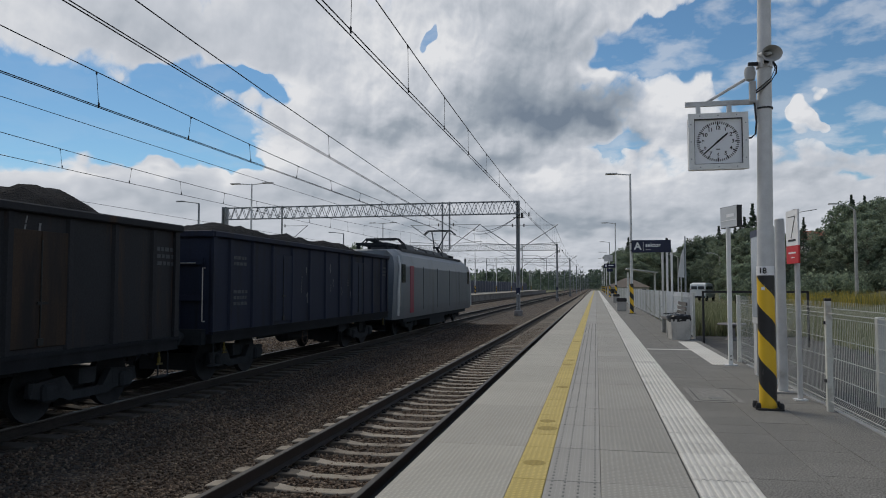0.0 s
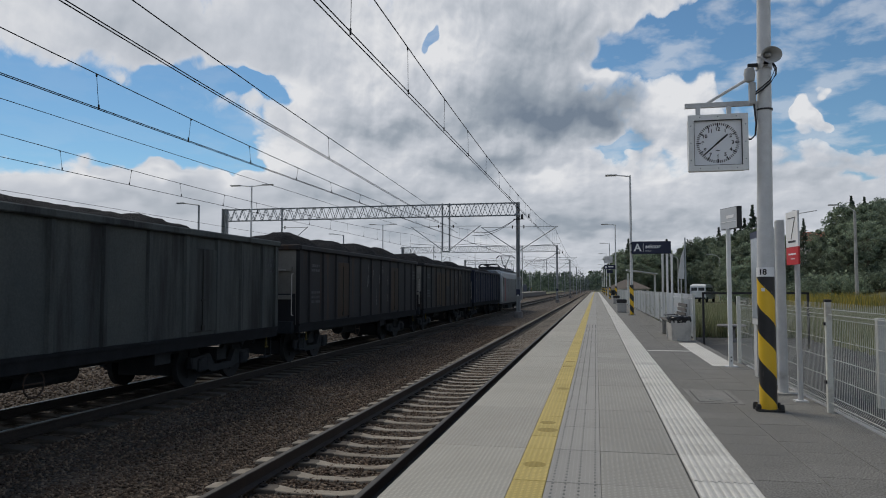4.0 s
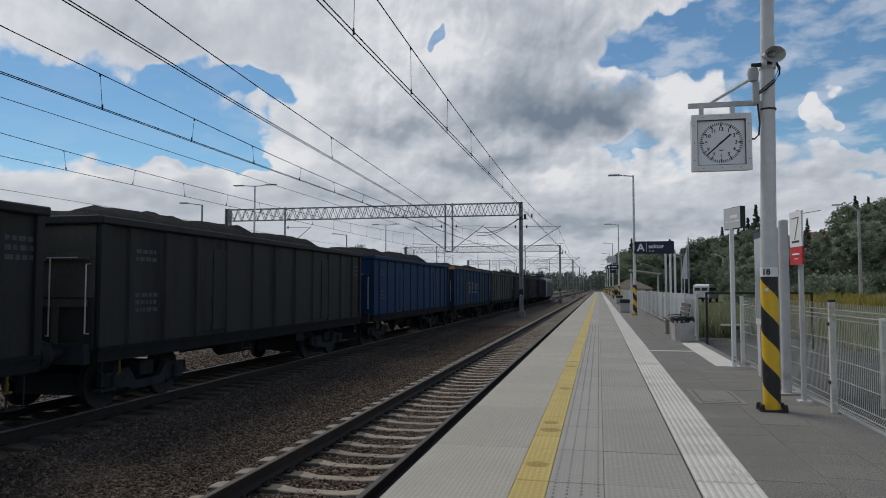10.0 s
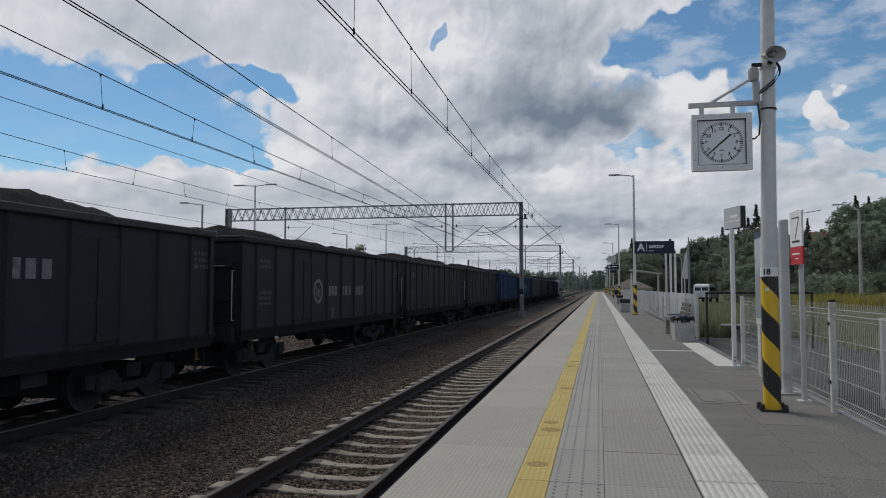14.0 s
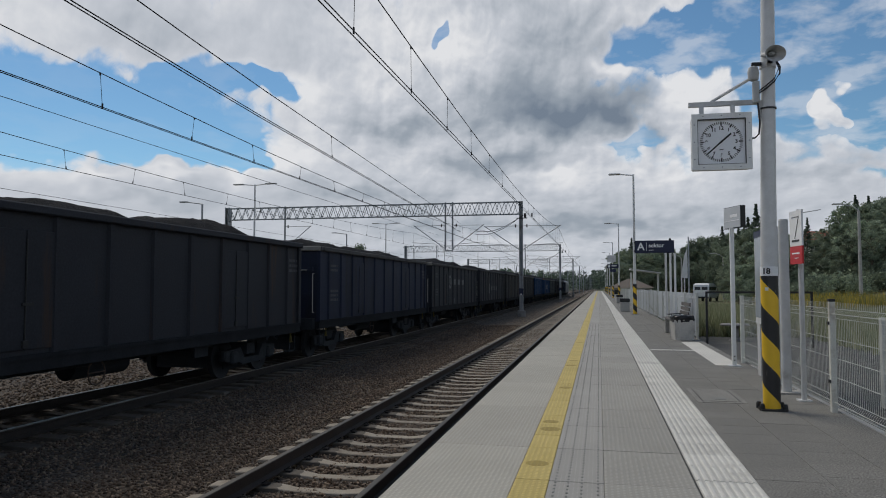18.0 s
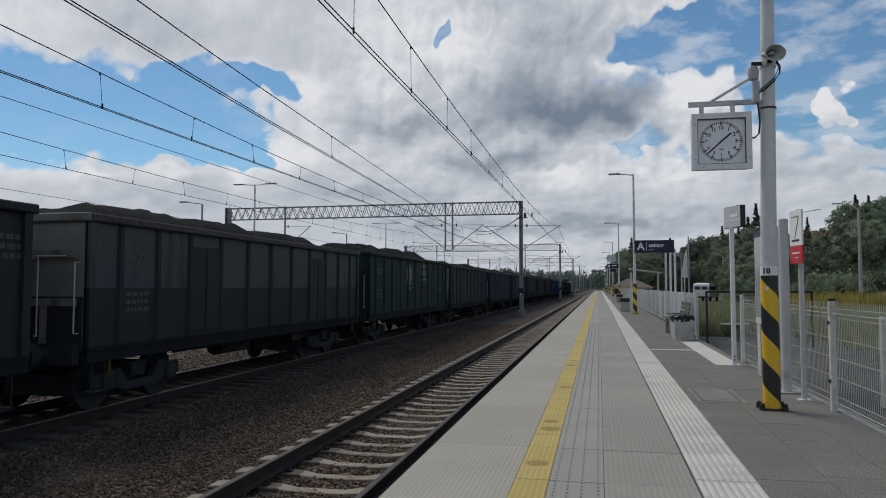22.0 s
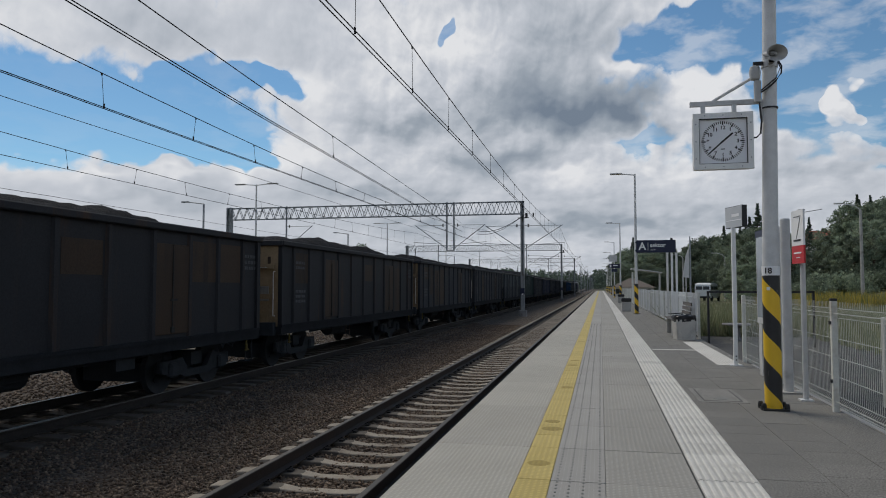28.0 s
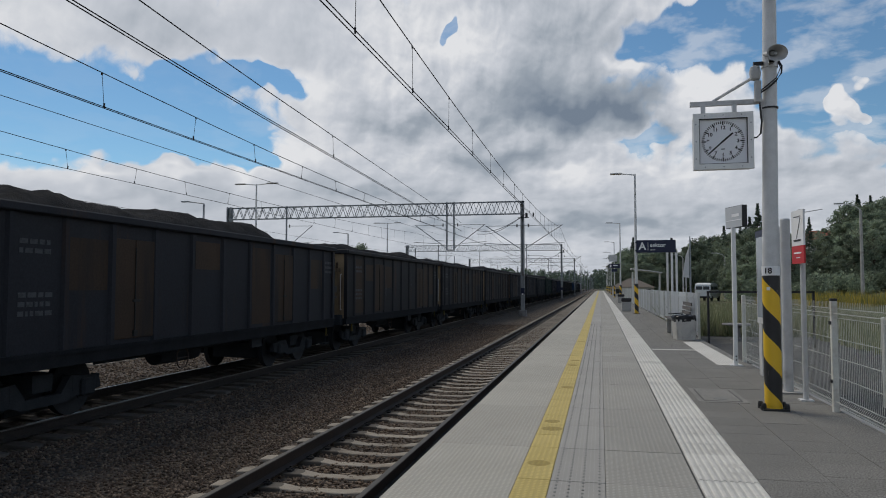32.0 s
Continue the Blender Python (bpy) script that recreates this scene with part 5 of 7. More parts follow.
# ---------- sector sign ----------
def sector_sign(y, big=True):
    t = thing("sector_sign", pose(1.70, y - 0.12, 0), "dark blue hanging platform sector sign with white letters", "sign", "sector signs")
    part("panel", Mesh().box((0.93, 0, 3.25), (1.82, 0.12, 0.60), bevel=0.012), M["sign_blue"], t, "navy sign panel")
    part("bracket", Mesh().box((0.03, 0.06, 3.45), (0.12, 0.2, 0.06)).box((0.03, 0.06, 3.05), (0.12, 0.2, 0.06)).box((1.66, 0, 3.59), (0.09, 0.09, 0.08)), M["black_steel"], t)
    letters("A", 0.50, M["sign_white"], t, pose(0.13, -0.064, 3.24, 90), bold=0.012)
    part("divider", Mesh().box((0.56, -0.063, 3.25), (0.018, 0.006, 0.42)), M["sign_white"], t)
    letters("sektor", 0.27, M["sign_white"], t, pose(0.66, -0.064, 3.30, 90), bold=0.006)
    letters("sector", 0.10, M["sign_white"], t, pose(0.66, -0.064, 3.09, 90))


sector_sign(36.1)
t = thing("sector_sign", pose(1.70, 63.8, 0), "dark blue sector sign far along the platform", "sign", "sector signs")
part("panel", Mesh().box((-0.5, 0, 3.1), (0.95, 0.12, 0.36)), M["sign_blue"], t)
part("lower_panel", Mesh().box((-0.5, 0, 2.72), (0.5, 0.1, 0.26)), M["sign_blue"], t)
part("writing_bar", Mesh().box((-0.82, -0.065, 3.1), (0.14, 0.006, 0.2)).box((-0.4, -0.065, 3.13), (0.42, 0.006, 0.08)), M["sign_white"], t)
part("clock_box", Mesh().box((-0.6, 0, 3.75), (0.7, 0.16, 0.55)), M["galv"], t, "pale clock box on a bracket")
for y in (40.0, 60.0):
    t = thing("litter_bin", pose(1.62 if y > 50 else 1.35, y, 0), "square concrete litter bin with a black lid", "litter bin")
    part("body", Mesh().box((0, 0, 0.25), (0.5, 0.5, 0.5), bevel=0.02), M["concrete"], t)
    part("lid", Mesh().box((0, 0, 0.6), (0.52, 0.52, 0.2), bevel=0.03), M["black_steel"], t)

# ---------- beyond the fence ----------
def van():
    t = thing("van", pose(10.75, 78, -0.16, 0, 0, 68) @ Matrix.Scale(0.78, 4), "small white parked van with dark windows", "van")
    out = [(-2.6, 0.45), (2.3, 0.45), (2.65, 0.8), (2.6, 1.15), (1.7, 1.3), (1.15, 2.1), (0.8, 2.25), (-2.25, 2.27), (-2.45, 2.16), (-2.6, 1.4)]
    part("body", Mesh().extrude(out, -0.98, 0.98, "y"), M["white_paint"], t)
    part("roof", Mesh().extrude([(-2.2, 2.25), (0.8, 2.24), (0.5, 2.36), (-2.0, 2.38)], -0.86, 0.86, "y"), M["white_paint"], t)
    for s in (-0.985, 0.985):
        for a, b in ((-2.3, -1.2), (-1.08, 0.0)):
            part("side_window", Mesh().extrude([(a, 1.5), (b, 1.5), (b, 1.92), (a, 1.92)], s - 0.006, s + 0.006, "y"), M["glass"], t)
        part("side_window", Mesh().extrude([(0.12, 1.5), (1.2, 1.5), (0.98, 1.92), (0.12, 1.92)], s - 0.006, s + 0.006, "y"), M["glass"], t)
    for y in (-0.44, 0.44):
        part("rear_window", Mesh().box((-2.56, y, 1.72), (0.02, 0.74, 0.42), Euler((0, radians(8), 0)).to_matrix()), M["glass"], t)
    part("windscreen", Mesh().box((1.44, 0, 1.72), (0.03, 1.66, 0.86), Euler((0, radians(-34), 0)).to_matrix()), M["glass"], t)
    part("bumper", Mesh().box((-2.62, 0, 0.55), (0.1, 1.9, 0.22), bevel=0.03), M["rubber"], t)
    for y in (-0.86, 0.86):
        part("tail_lamp", Mesh().box((-2.57, y, 1.3), (0.04, 0.14, 0.42)), M["sign_red"], t)
    for x in (-1.7, 1.75):
        for s in (-0.9, 0.9):
            part("wheel", Mesh().rod((x, s - 0.1, 0.34), (x, s + 0.1, 0.34), 0.34, 16), M["rubber"], t)


van()


def pavilion():
    t = thing("house", pose(4.9, 118, -0.2) @ Matrix.Scale(0.66, 4), "low building with a beige-brown hipped roof", "house")
    part("wall", Mesh().box((0, 0, 1.1), (9.4, 9, 2.2)), M["plaster"], t)
    g = Mesh()
    g.v += [(-5.2, -5, 2.1), (5.2, -5, 2.1), (5.2, 5, 2.1), (-5.2, 5, 2.1), (-0.6, 0, 4.3), (0.6, 0, 4.3)]
    g.f += [(0, 1, 5, 4), (1, 2, 5), (2, 3, 4, 5), (3, 0, 4), (3, 2, 1, 0)]
    part("roof", g, M["roof_grey"], t)
    for x in (-3.4, -1, 1.4, 3.6):
        part("window", Mesh().box((x, -4.52, 1.2), (1.0, 0.06, 1.1)), M["glass"], t)
    c = thing("canopy", pose(5.5, 92, -0.2), "pale steel shelter frame with a thin sloping roof", "shelter")
    part("roof", Mesh().box((0, 0, 3.45), (3.6, 4, 0.14), Euler((0, radians(8), 0)).to_matrix()), M["galv"], c)
    for x in (-1.6, 1.6):
        part("post", Mesh().box((x, 0, 1.65), (0.22, 0.22, 3.3)), M["white_paint"], c)
    t = thing("house", pose(33.2, 120, 4.6, 0, 0, 20) @ Matrix.Scale(0.62, 4), "white villa with a red tiled roof among trees", "house")
    part("wall", Mesh().box((0, 0, 0.5), (11, 9, 11)), M["plaster"], t)
    g = Mesh()
    g.v += [(-6, -5, 6), (6, -5, 6), (6, 5, 6), (-6, 5, 6), (-3, 0, 8.5), (3, 0, 8.5)]
    g.f += [(0, 1, 5, 4), (1, 2, 5), (2, 3, 4, 5), (3, 0, 4), (3, 2, 1, 0)]
    part("roof", g, M["roof_red"], t)
    for x in (-4, -2, 0, 2, 4):
        for z in (1.6, 4.4):
            part("window", Mesh().box((x, -4.52, z), (1.0, 0.06, 1.5)), M["glass"], t)


pavilion()
t = thing("flag_pole", pose(7.22, 62, -0.16), "slim mast with a furled white banner", "flag pole")
part("pole", Mesh().rod((0, 0, 0), (0, 0, 5.6), 0.09, 8, 0.05), M["mast"], t)
part("banner", Mesh().extrude([(-0.1, 2.2), (-0.62, 2.25), (-0.35, 4.0), (-0.1, 4.7)], -0.03, 0.03), M["white_paint"], t, "white hanging banner")
part("strut", Mesh().rod((-0.35, 0, 0), (-0.35, 0, 2.3), 0.05, 6).rod((-0.58, 0, 0), (-0.58, 0, 2.3), 0.05, 6), M["galv"], t)


# ---------- trees ----------
def leaf_cloud(centres, radii, count, size, rng, flat=1.0):
    c = np.array(centres)[rng.integers(0, len(centres), count)]
    idx = rng.integers(0, len(centres), count)
    c, r = np.array(centres)[idx], np.array(radii)[idx]
    d = rng.normal(size=(count, 3))
    d /= np.linalg.norm(d, axis=1)[:, None]
    p = c + d * (r * (0.3 + 0.95 * rng.random(count)))[:, None] * np.array([1, 1, flat])
    a = rng.normal(size=(count, 3))
    a /= np.linalg.norm(a, axis=1)[:, None]
    b = np.cross(a, rng.normal(size=(count, 3)))
    b /= np.linalg.norm(b, axis=1)[:, None]
    s = (size * (0.5 + rng.random(count)))[:, None]
    v = np.stack([p - a * s, p + b * s * 0.55, p + a * s, p - b * s * 0.55], 1).reshape(-1, 3)
    f = np.arange(4 * count).reshape(-1, 4)
    return v, f


def broadleaf(seed, h, w):
    rng = np.random.default_rng(seed)
    t = thing("tree", pose(0, 0, -500), "tall broadleaf tree with a dense dark green crown", "tree", "trees")
    trunk = Mesh().rod((0, 0, -0.8), (0, 0, h * 0.55), 0.02 * h, 8, 0.011 * h)
    cen, rad = [], []
    for i in range(34):
        a, k = i * 2.4 + rng.random(), rng.random() ** 0.6
        z = h * (0.2 + 0.72 * i / 33)
        spread = w * (0.35 + 0.65 * math.sin(math.pi * (0.15 + 0.75 * i / 33))) * (0.25 + 0.7 * k)
        c = (math.cos(a) * spread, math.sin(a) * spread, z + rng.normal() * 0.03 * h)
        trunk.rod((0, 0, max(0.1, z - h * 0.1)), c, 0.005 * h, 5, 0.0015 * h, caps=False)
        cen.append(c)
        rad.append(w * (0.10 + 0.24 * rng.random()))
    part("trunk", trunk, M["bark"], t)
    v, f = leaf_cloud(cen, rad, 9500, 0.0145 * h, rng, 0.7)
    part("crown", numpy_mesh("crown", v, f, M["leaf"]), M["leaf"], t)
    return t


def conifer(seed, h, w):
    rng = np.random.default_rng(seed)
    t = thing("tree", pose(0, 0, -500), "dark pointed spruce among the woods", "tree", "trees")
    trunk = Mesh().rod((0, 0, -0.8), (0, 0, h), 0.014 * h, 7, 0.003 * h)
    cen, rad = [], []
    for i in range(26):
        k = i / 25
        z = h * (0.12 + 0.88 * k)
        for j in range(5):
            a = j * 1.257 + i * 0.7 + rng.random() * 0.5
            s = w * (1 - k) ** 0.85 * (0.55 + 0.45 * rng.random())
            cen.append((math.cos(a) * s * 0.75, math.sin(a) * s * 0.75, z - s * rng.uniform(0.05, 0.5) + rng.normal() * 0.014 * h))
            rad.append(max(0.12, s * 0.42))
    part("trunk", trunk, M["bark"], t)
    v, f = leaf_cloud(cen, rad, 5200, 0.0125 * h, rng, 0.6)
    part("crown", numpy_mesh("crown", v, f, M["needle"]), M["needle"], t)
    return t


def shrub(seed):
    rng = np.random.default_rng(seed)
    t = thing("shrub", pose(0, 0, -500), "dense green bank-side bush", "shrub", "shrubs")
    cen = [(rng.normal() * 0.8, rng.normal() * 0.8, 0.6 + rng.random() * 0.9) for _ in range(9)]
    part("stem", Mesh().path([(0, 0, -0.3), (0.1, 0.1, 0.7)], 0.05, 5), M["bark"], t)
    v, f = leaf_cloud(cen, [0.55] * 9, 1100, 0.085, rng, 0.8)
    part("crown", numpy_mesh("crown", v, f, M["leaf"]), M["leaf"], t)
    return t


def plant():
    rng = random.Random(11)
    broad = [broadleaf(s, 12, 4.0) for s in (1, 2, 3, 8)]
    conif = [conifer(s, 15, 3.3) for s in (4, 5)]
    bush = [shrub(s) for s in (6, 7)]
    used = set()

    def put(kind, x, y, s, base=None):
        src = kind[rng.randrange(len(kind))]
        z = (-1.12 if x < 2.6 else -0.16) + bank(x, y) if base is None else base
        m = pose(x, y, z, rng.uniform(-2, 2), rng.uniform(-2, 2), rng.uniform(0, 360)) @ Matrix.Scale(s, 4)
        if src.name not in used:
            used.add(src.name)
            src.matrix_basis = m
            return
        o = copy_thing(src, m)
        o.scale = (s, s, s)

    # the line of tree tops, as azimuth and elevation seen from the platform
    line = [(1.2, 2.3), (2.0, 3.2), (3.0, 3.0), (5.0, 3.2), (6.2, 2.6), (7.0, 3.4), (8.0, 3.8), (9.4, 3.7), (10.4, 4.3), (11.5, 4.3), (12.5, 4.3), (13.4, 3.6), (13.8, 2.7), (15.6, 2.7), (15.9, 4.2), (16.8, 4.5), (17.5, 5.9), (18.5, 5.7), (20.5, 6.1), (23.0, 6.2)]

    def top_of(az):
        for (a, e), (b, f) in zip(line, line[1:]):
            if a <= az <= b:
                return e + (f - e) * (az - a) / (b - a)
        return 3.0

    def by_sight(kind, az, dist, frac, full=12.0):
        if 13.8 < az < 15.2 and 80 < dist < 130:
            return
        x, y = dist * math.sin(radians(az)), dist * math.cos(radians(az))
        base = -0.16 + bank(x, y)
        h = (1.31 + math.tan(radians(top_of(az))) * dist) * frac - base
        if h > 1.0:
            put(kind, x, y, h / full)

    for k in range(44):
        by_sight(broad, 1.3 + 9.2 * k / 43 + rng.uniform(-0.2, 0.2), rng.uniform(150, 200), rng.uniform(0.8, 1.04))
    for k in range(30):
        by_sight(broad, 1.3 + 9.2 * k / 29 + rng.uniform(-0.2, 0.2), rng.uniform(128, 148), rng.uniform(0.45, 0.8))
    for k in range(10):
        by_sight(conif, rng.uniform(1.6, 10.5), rng.uniform(160, 200), rng.uniform(0.9, 1.05), 15.0)
    for k in range(56):
        by_sight(broad, 9.8 + 12.5 * k / 55 + rng.uniform(-0.25, 0.25), rng.uniform(82, 112), rng.uniform(0.82, 1.05))
    for k in range(50):
        by_sight(broad, 9.8 + 12.5 * k / 49 + rng.uniform(-0.25, 0.25), rng.uniform(66, 82), rng.uniform(0.5, 0.85))
    for k in range(8):
        by_sight(conif, rng.uniform(10, 21), rng.uniform(90, 112), rng.uniform(0.95, 1.1), 15.0)
    # spruces that stand out, as azimuth, distance, elevation of the tip
    for az, dist, el in ((11.27, 104, 5.95), (10.85, 107, 5.0), (11.8, 106, 4.9), (14.62, 112, 4.85), (10.1, 118, 4.3), (9.2, 120, 4.4), (17.3, 101, 5.6), (5.2, 150, 3.6), (2.4, 160, 3.7), (16.4, 104, 4.8)):
        x, y = dist * math.sin(radians(az)), dist * math.cos(radians(az))
        base = -0.16 + bank(x, y)
        put(conif, x, y, (1.31 + math.tan(radians(el)) * dist - base) / 15.0)
    for k in range(110):
        y = rng.uniform(61, 74)
        az = rng.uniform(10.6, 23)
        put(bush, y * math.tan(radians(az)), y, rng.uniform(0.55, 1.35))
    # far left
    for x, y, s in ((-38, 110, 0.78), (-41.5, 112, 0.7), (-60, 150, 0.7), (-66, 165, 0.7), (-48, 190, 0.7), (-52, 210, 0.7), (-44, 240, 0.7), (-70, 240, 0.8)):
        put(broad, x, y, s)
    for i in range(36):
        put(broad, rng.uniform(-120, -36), rng.uniform(230, 420), rng.uniform(0.4, 0.8))
    for i in range(16):
        put(broad, rng.uniform(8, 40), rng.uniform(250, 420), rng.uniform(0.9, 1.3))


plant()


def far_woods():
    rng = np.random.default_rng(21)
    cen, rad = [], []
    for i in range(1500):
        y = rng.uniform(380, 1150)
        x = rng.uniform(-0.62, 0.40) * y
        if -30 < x < 12 and y < 640:
            continue
        base = (-1.12 if x < 2.6 else -0.16) + bank(x, y)
        for k in range(3):
            cen.append((x + rng.normal() * 2, y + rng.normal() * 2, base + 1.5 + 4 * k))
            rad.append(5.0 - k)
    v, f = leaf_cloud(cen, rad, 90000, 1.2, rng, 0.9)
    tagged(new("woods", numpy_mesh("woods", v, f, M["needle"])), "distant dark green woods on low hills", "woods", kind="stuff")


far_woods()


def grass(name, label, mat, xa, xb, ya, yb, count, h, base, seed):
    rng = np.random.default_rng(seed)
    x, y = xa + (xb - xa) * rng.random(count), ya + (yb - ya) * rng.random(count)
    z = np.array([base + (bank(a, b) if a > 20 else 0) for a, b in zip(x, y)])
    hh = h * (0.4 + 0.8 * rng.random(count))
    a = rng.random(count) * 6.28
    w = 0.012 + 0.014 * rng.random(count) + h * 0.008
    lean = rng.normal(size=(count, 2)) * 0.22 * hh[:, None]
    p0 = np.stack([x - np.cos(a) * w, y - np.sin(a) * w, z], -1)
    p1 = np.stack([x + np.cos(a) * w, y + np.sin(a) * w, z], -1)
    p2 = np.stack([x + lean[:, 0], y + lean[:, 1], z + hh], -1)
    v = np.stack([p0, p1, p2], 1).reshape(-1, 3)
    tagged(new(name, numpy_mesh(name, v, np.arange(3 * count).reshape(-1, 3), M[mat])), label, "grass", kind="stuff")


grass("grass", "tall dry yellow-green grass behind the fence", "grass", 5.8, 24, 14, 52, 70000, 0.38, -0.16, 31)
grass("grass", "rough grass along the foot of the fence", "grass", 2.65, 5.6, 22.4, 36, 12000, 0.75, -0.16, 32)
grass("goldenrod", "yellow flowering weeds at the foot of the slope", "flower", 11.5, 19.0, 46, 60, 5000, 1.1, -0.16, 33)

# ---------- freight train ----------
SPEED, PITCH = 8.14, 14.04
FIRST = 20.10        # centre of the first wagon at the start


def wagon_paint(name, c1, c2, dirt, amount, low=None):
    m = surface(name, c1, c2, 0.9, 30, 0.62, 0.0, bump=0.25, dirt=dirt, dirt_scale=1.6, dirt_amount=amount, streak=True, vary=0.08, spec=0.13)
    if low:
        # second coat on the lower half of the sides, with a straight edge
        n = m.node_tree.nodes
        bsdf = n["Principled BSDF"]
        tree = m.node_tree
        z = n.new("ShaderNodeSeparateXYZ")
        co = n.new("ShaderNodeTexCoord")
        tree.links.new(co.outputs["Object"], z.inputs[0])
        step = n.new("ShaderNodeMath")
        step.operation = "LESS_THAN"
        step.inputs[1].default_value = 2.05
        tree.links.new(z.outputs[2], step.inputs[0])
        mix = n.new("ShaderNodeMix")
        mix.data_type = "RGBA"
        tree.links.new(step.outputs[0], mix.inputs[0])
        tree.links.new(bsdf.inputs["Base Color"].links[0].from_socket, mix.inputs[6])
        mix.inputs[7].default_value = (*low, 1)
        tree.links.new(mix.outputs[2], bsdf.inputs["Base Color"])
    return m



SOOT = (0.018, 0.0195, 0.0225)
RUST = (0.062, 0.036, 0.022)
PAINT = {
    "navy": wagon_paint("navy_paint", (0.0165, 0.0225, 0.0415), (0.0225, 0.0295, 0.0530), SOOT, 0.5),
    "black": wagon_paint("black_paint", (0.0215, 0.0245, 0.0315), (0.0295, 0.0330, 0.0410), RUST, 0.22),
    "rusty": wagon_paint("rusty_paint", (0.0205, 0.0225, 0.0270), (0.0290, 0.0310, 0.0355), RUST, 0.3),
    "rust": wagon_paint("rust_brown_paint", (0.0400, 0.0290, 0.0220), (0.0600, 0.0410, 0.0290), SOOT, 0.5),
    "grey": wagon_paint("grey_paint", (0.0524, 0.0641, 0.0684), (0.0763, 0.0860, 0.0851), SOOT, 0.55),
    "olive": wagon_paint("olive_paint", (0.0265, 0.0285, 0.0295), (0.0385, 0.0405, 0.0415), SOOT, 0.45),
    "blue": wagon_paint("blue_paint", (0.0079, 0.0349, 0.0950), (0.0108, 0.0409, 0.1014), SOOT, 0.4),
    "bright": wagon_paint("bright_blue_paint", (0.0083, 0.0349, 0.0950), (0.0113, 0.0401, 0.0987), SOOT, 0.36),
    "two_tone": wagon_paint("two_tone_paint", (0.0524, 0.0670, 0.0773), (0.0703, 0.0827, 0.0869), SOOT, 0.35, (0.0246, 0.0299, 0.0371)),
    "green": wagon_paint("dark_green_paint", (0.0125, 0.0270, 0.0270), (0.0175, 0.0370, 0.0355), SOOT, 0.4),
}
M["dust"] = surface("dusty_rail", (0.040, 0.040, 0.042), (0.085, 0.082, 0.080), 3, 40, 0.85, dirt=(0.02, 0.021, 0.024), dirt_scale=3, dirt_amount=0.5)
M["under"] = surface("underframe", (0.022, 0.027, 0.032), (0.036, 0.042, 0.049), 3, 40, 0.9, bump=0.3, spec=0.14)
M["sill"] = surface("sooty_sill", (0.014, 0.016, 0.019), (0.022, 0.025, 0.029), 3, 40, 0.9, bump=0.3, spec=0.08)
M["wheel"] = surface("wheel_steel", (0.024, 0.028, 0.033), (0.038, 0.043, 0.049), 3, 40, 0.8, 0.0, spec=0.12)
M["rail_white"] = surface("handrail_white", (0.40, 0.39, 0.37), (0.5, 0.49, 0.47), 6, 50, 0.6)
M["stencil"] = surface("stencil_white", (0.050, 0.056, 0.066), (0.080, 0.088, 0.100), 9, 60, 0.7, dirt=(0.025, 0.027, 0.032), dirt_scale=9, dirt_amount=0.6)
M["mark"] = surface("marking_white", (0.13, 0.135, 0.145), (0.20, 0.205, 0.215), 9, 60, 0.7, dirt=(0.06, 0.065, 0.075), dirt_scale=7, dirt_amount=0.4)
M["brass"] = surface("dull_yellow_paint", (0.085, 0.07, 0.02), (0.12, 0.10, 0.035), 8, 50, 0.7, dirt=(0.03, 0.027, 0.02), dirt_scale=8, dirt_amount=0.5, spec=0.1)
M["ochre"] = surface("ochre_paint", (0.17, 0.12, 0.065), (0.25, 0.185, 0.11), 2, 30, 0.7, dirt=(0.04, 0.03, 0.025), dirt_scale=2.5, dirt_amount=0.5, streak=True)
M["orange"] = surface("orange_paint", (0.42, 0.21, 0.04), (0.5, 0.27, 0.06), 2, 30, 0.6, dirt=(0.08, 0.06, 0.05), dirt_scale=3, dirt_amount=0.4)
M["pale_end"] = surface("pale_end_paint", (0.14, 0.138, 0.125), (0.20, 0.195, 0.18), 1.5, 30, 0.7, dirt=(0.04, 0.037, 0.033), dirt_scale=1.5, dirt_amount=0.4, streak=True)
# Lighter copy of the olive paint; the light on end walls is in its colour.
M["olive_end"] = surface("olive_end_paint", (0.062, 0.062, 0.055), (0.090, 0.089, 0.080), 1.5, 30, 0.75, dirt=(0.03, 0.029, 0.027), dirt_scale=1.5, dirt_amount=0.4, streak=True, spec=0.1)
M["loco"] = surface("silver_paint", (0.100, 0.123, 0.146), (0.132, 0.157, 0.183), 1, 30, 0.4, 0.2, bump=0.04, dirt=(0.085, 0.09, 0.098), dirt_scale=0.8, dirt_amount=0.4, streak=True, vary=0)
M["loco_roof"] = surface("roof_grey", (0.050, 0.053, 0.06), (0.08, 0.084, 0.092), 2, 30, 0.7, bump=0.1, dirt=(0.02, 0.02, 0.02), dirt_scale=1.5, dirt_amount=0.4)
M["edge"] = surface("pale_edge_trim", (0.45, 0.46, 0.47), (0.55, 0.56, 0.57), 3, 30, 0.4, bump=0.02)
M["loco_red"] = surface("red_band", (0.20, 0.018, 0.045), (0.26, 0.026, 0.06), 1, 30, 0.45, vary=0)
L, W, FLOOR, TOP = 6.4, 1.44, 1.08, 3.16
RIBS = [-5.62, -4.58, -3.53, -2.37, -1.18, 0.0, 1.18, 2.37, 3.53, 4.58, 5.62]


def rib_mesh(h):
    """Pressed top-hat rib."""
    return Mesh().extrude([(-0.075, 0.0), (-0.045, 0.05), (0.045, 0.05), (0.075, 0.0)], 0, h, "z")


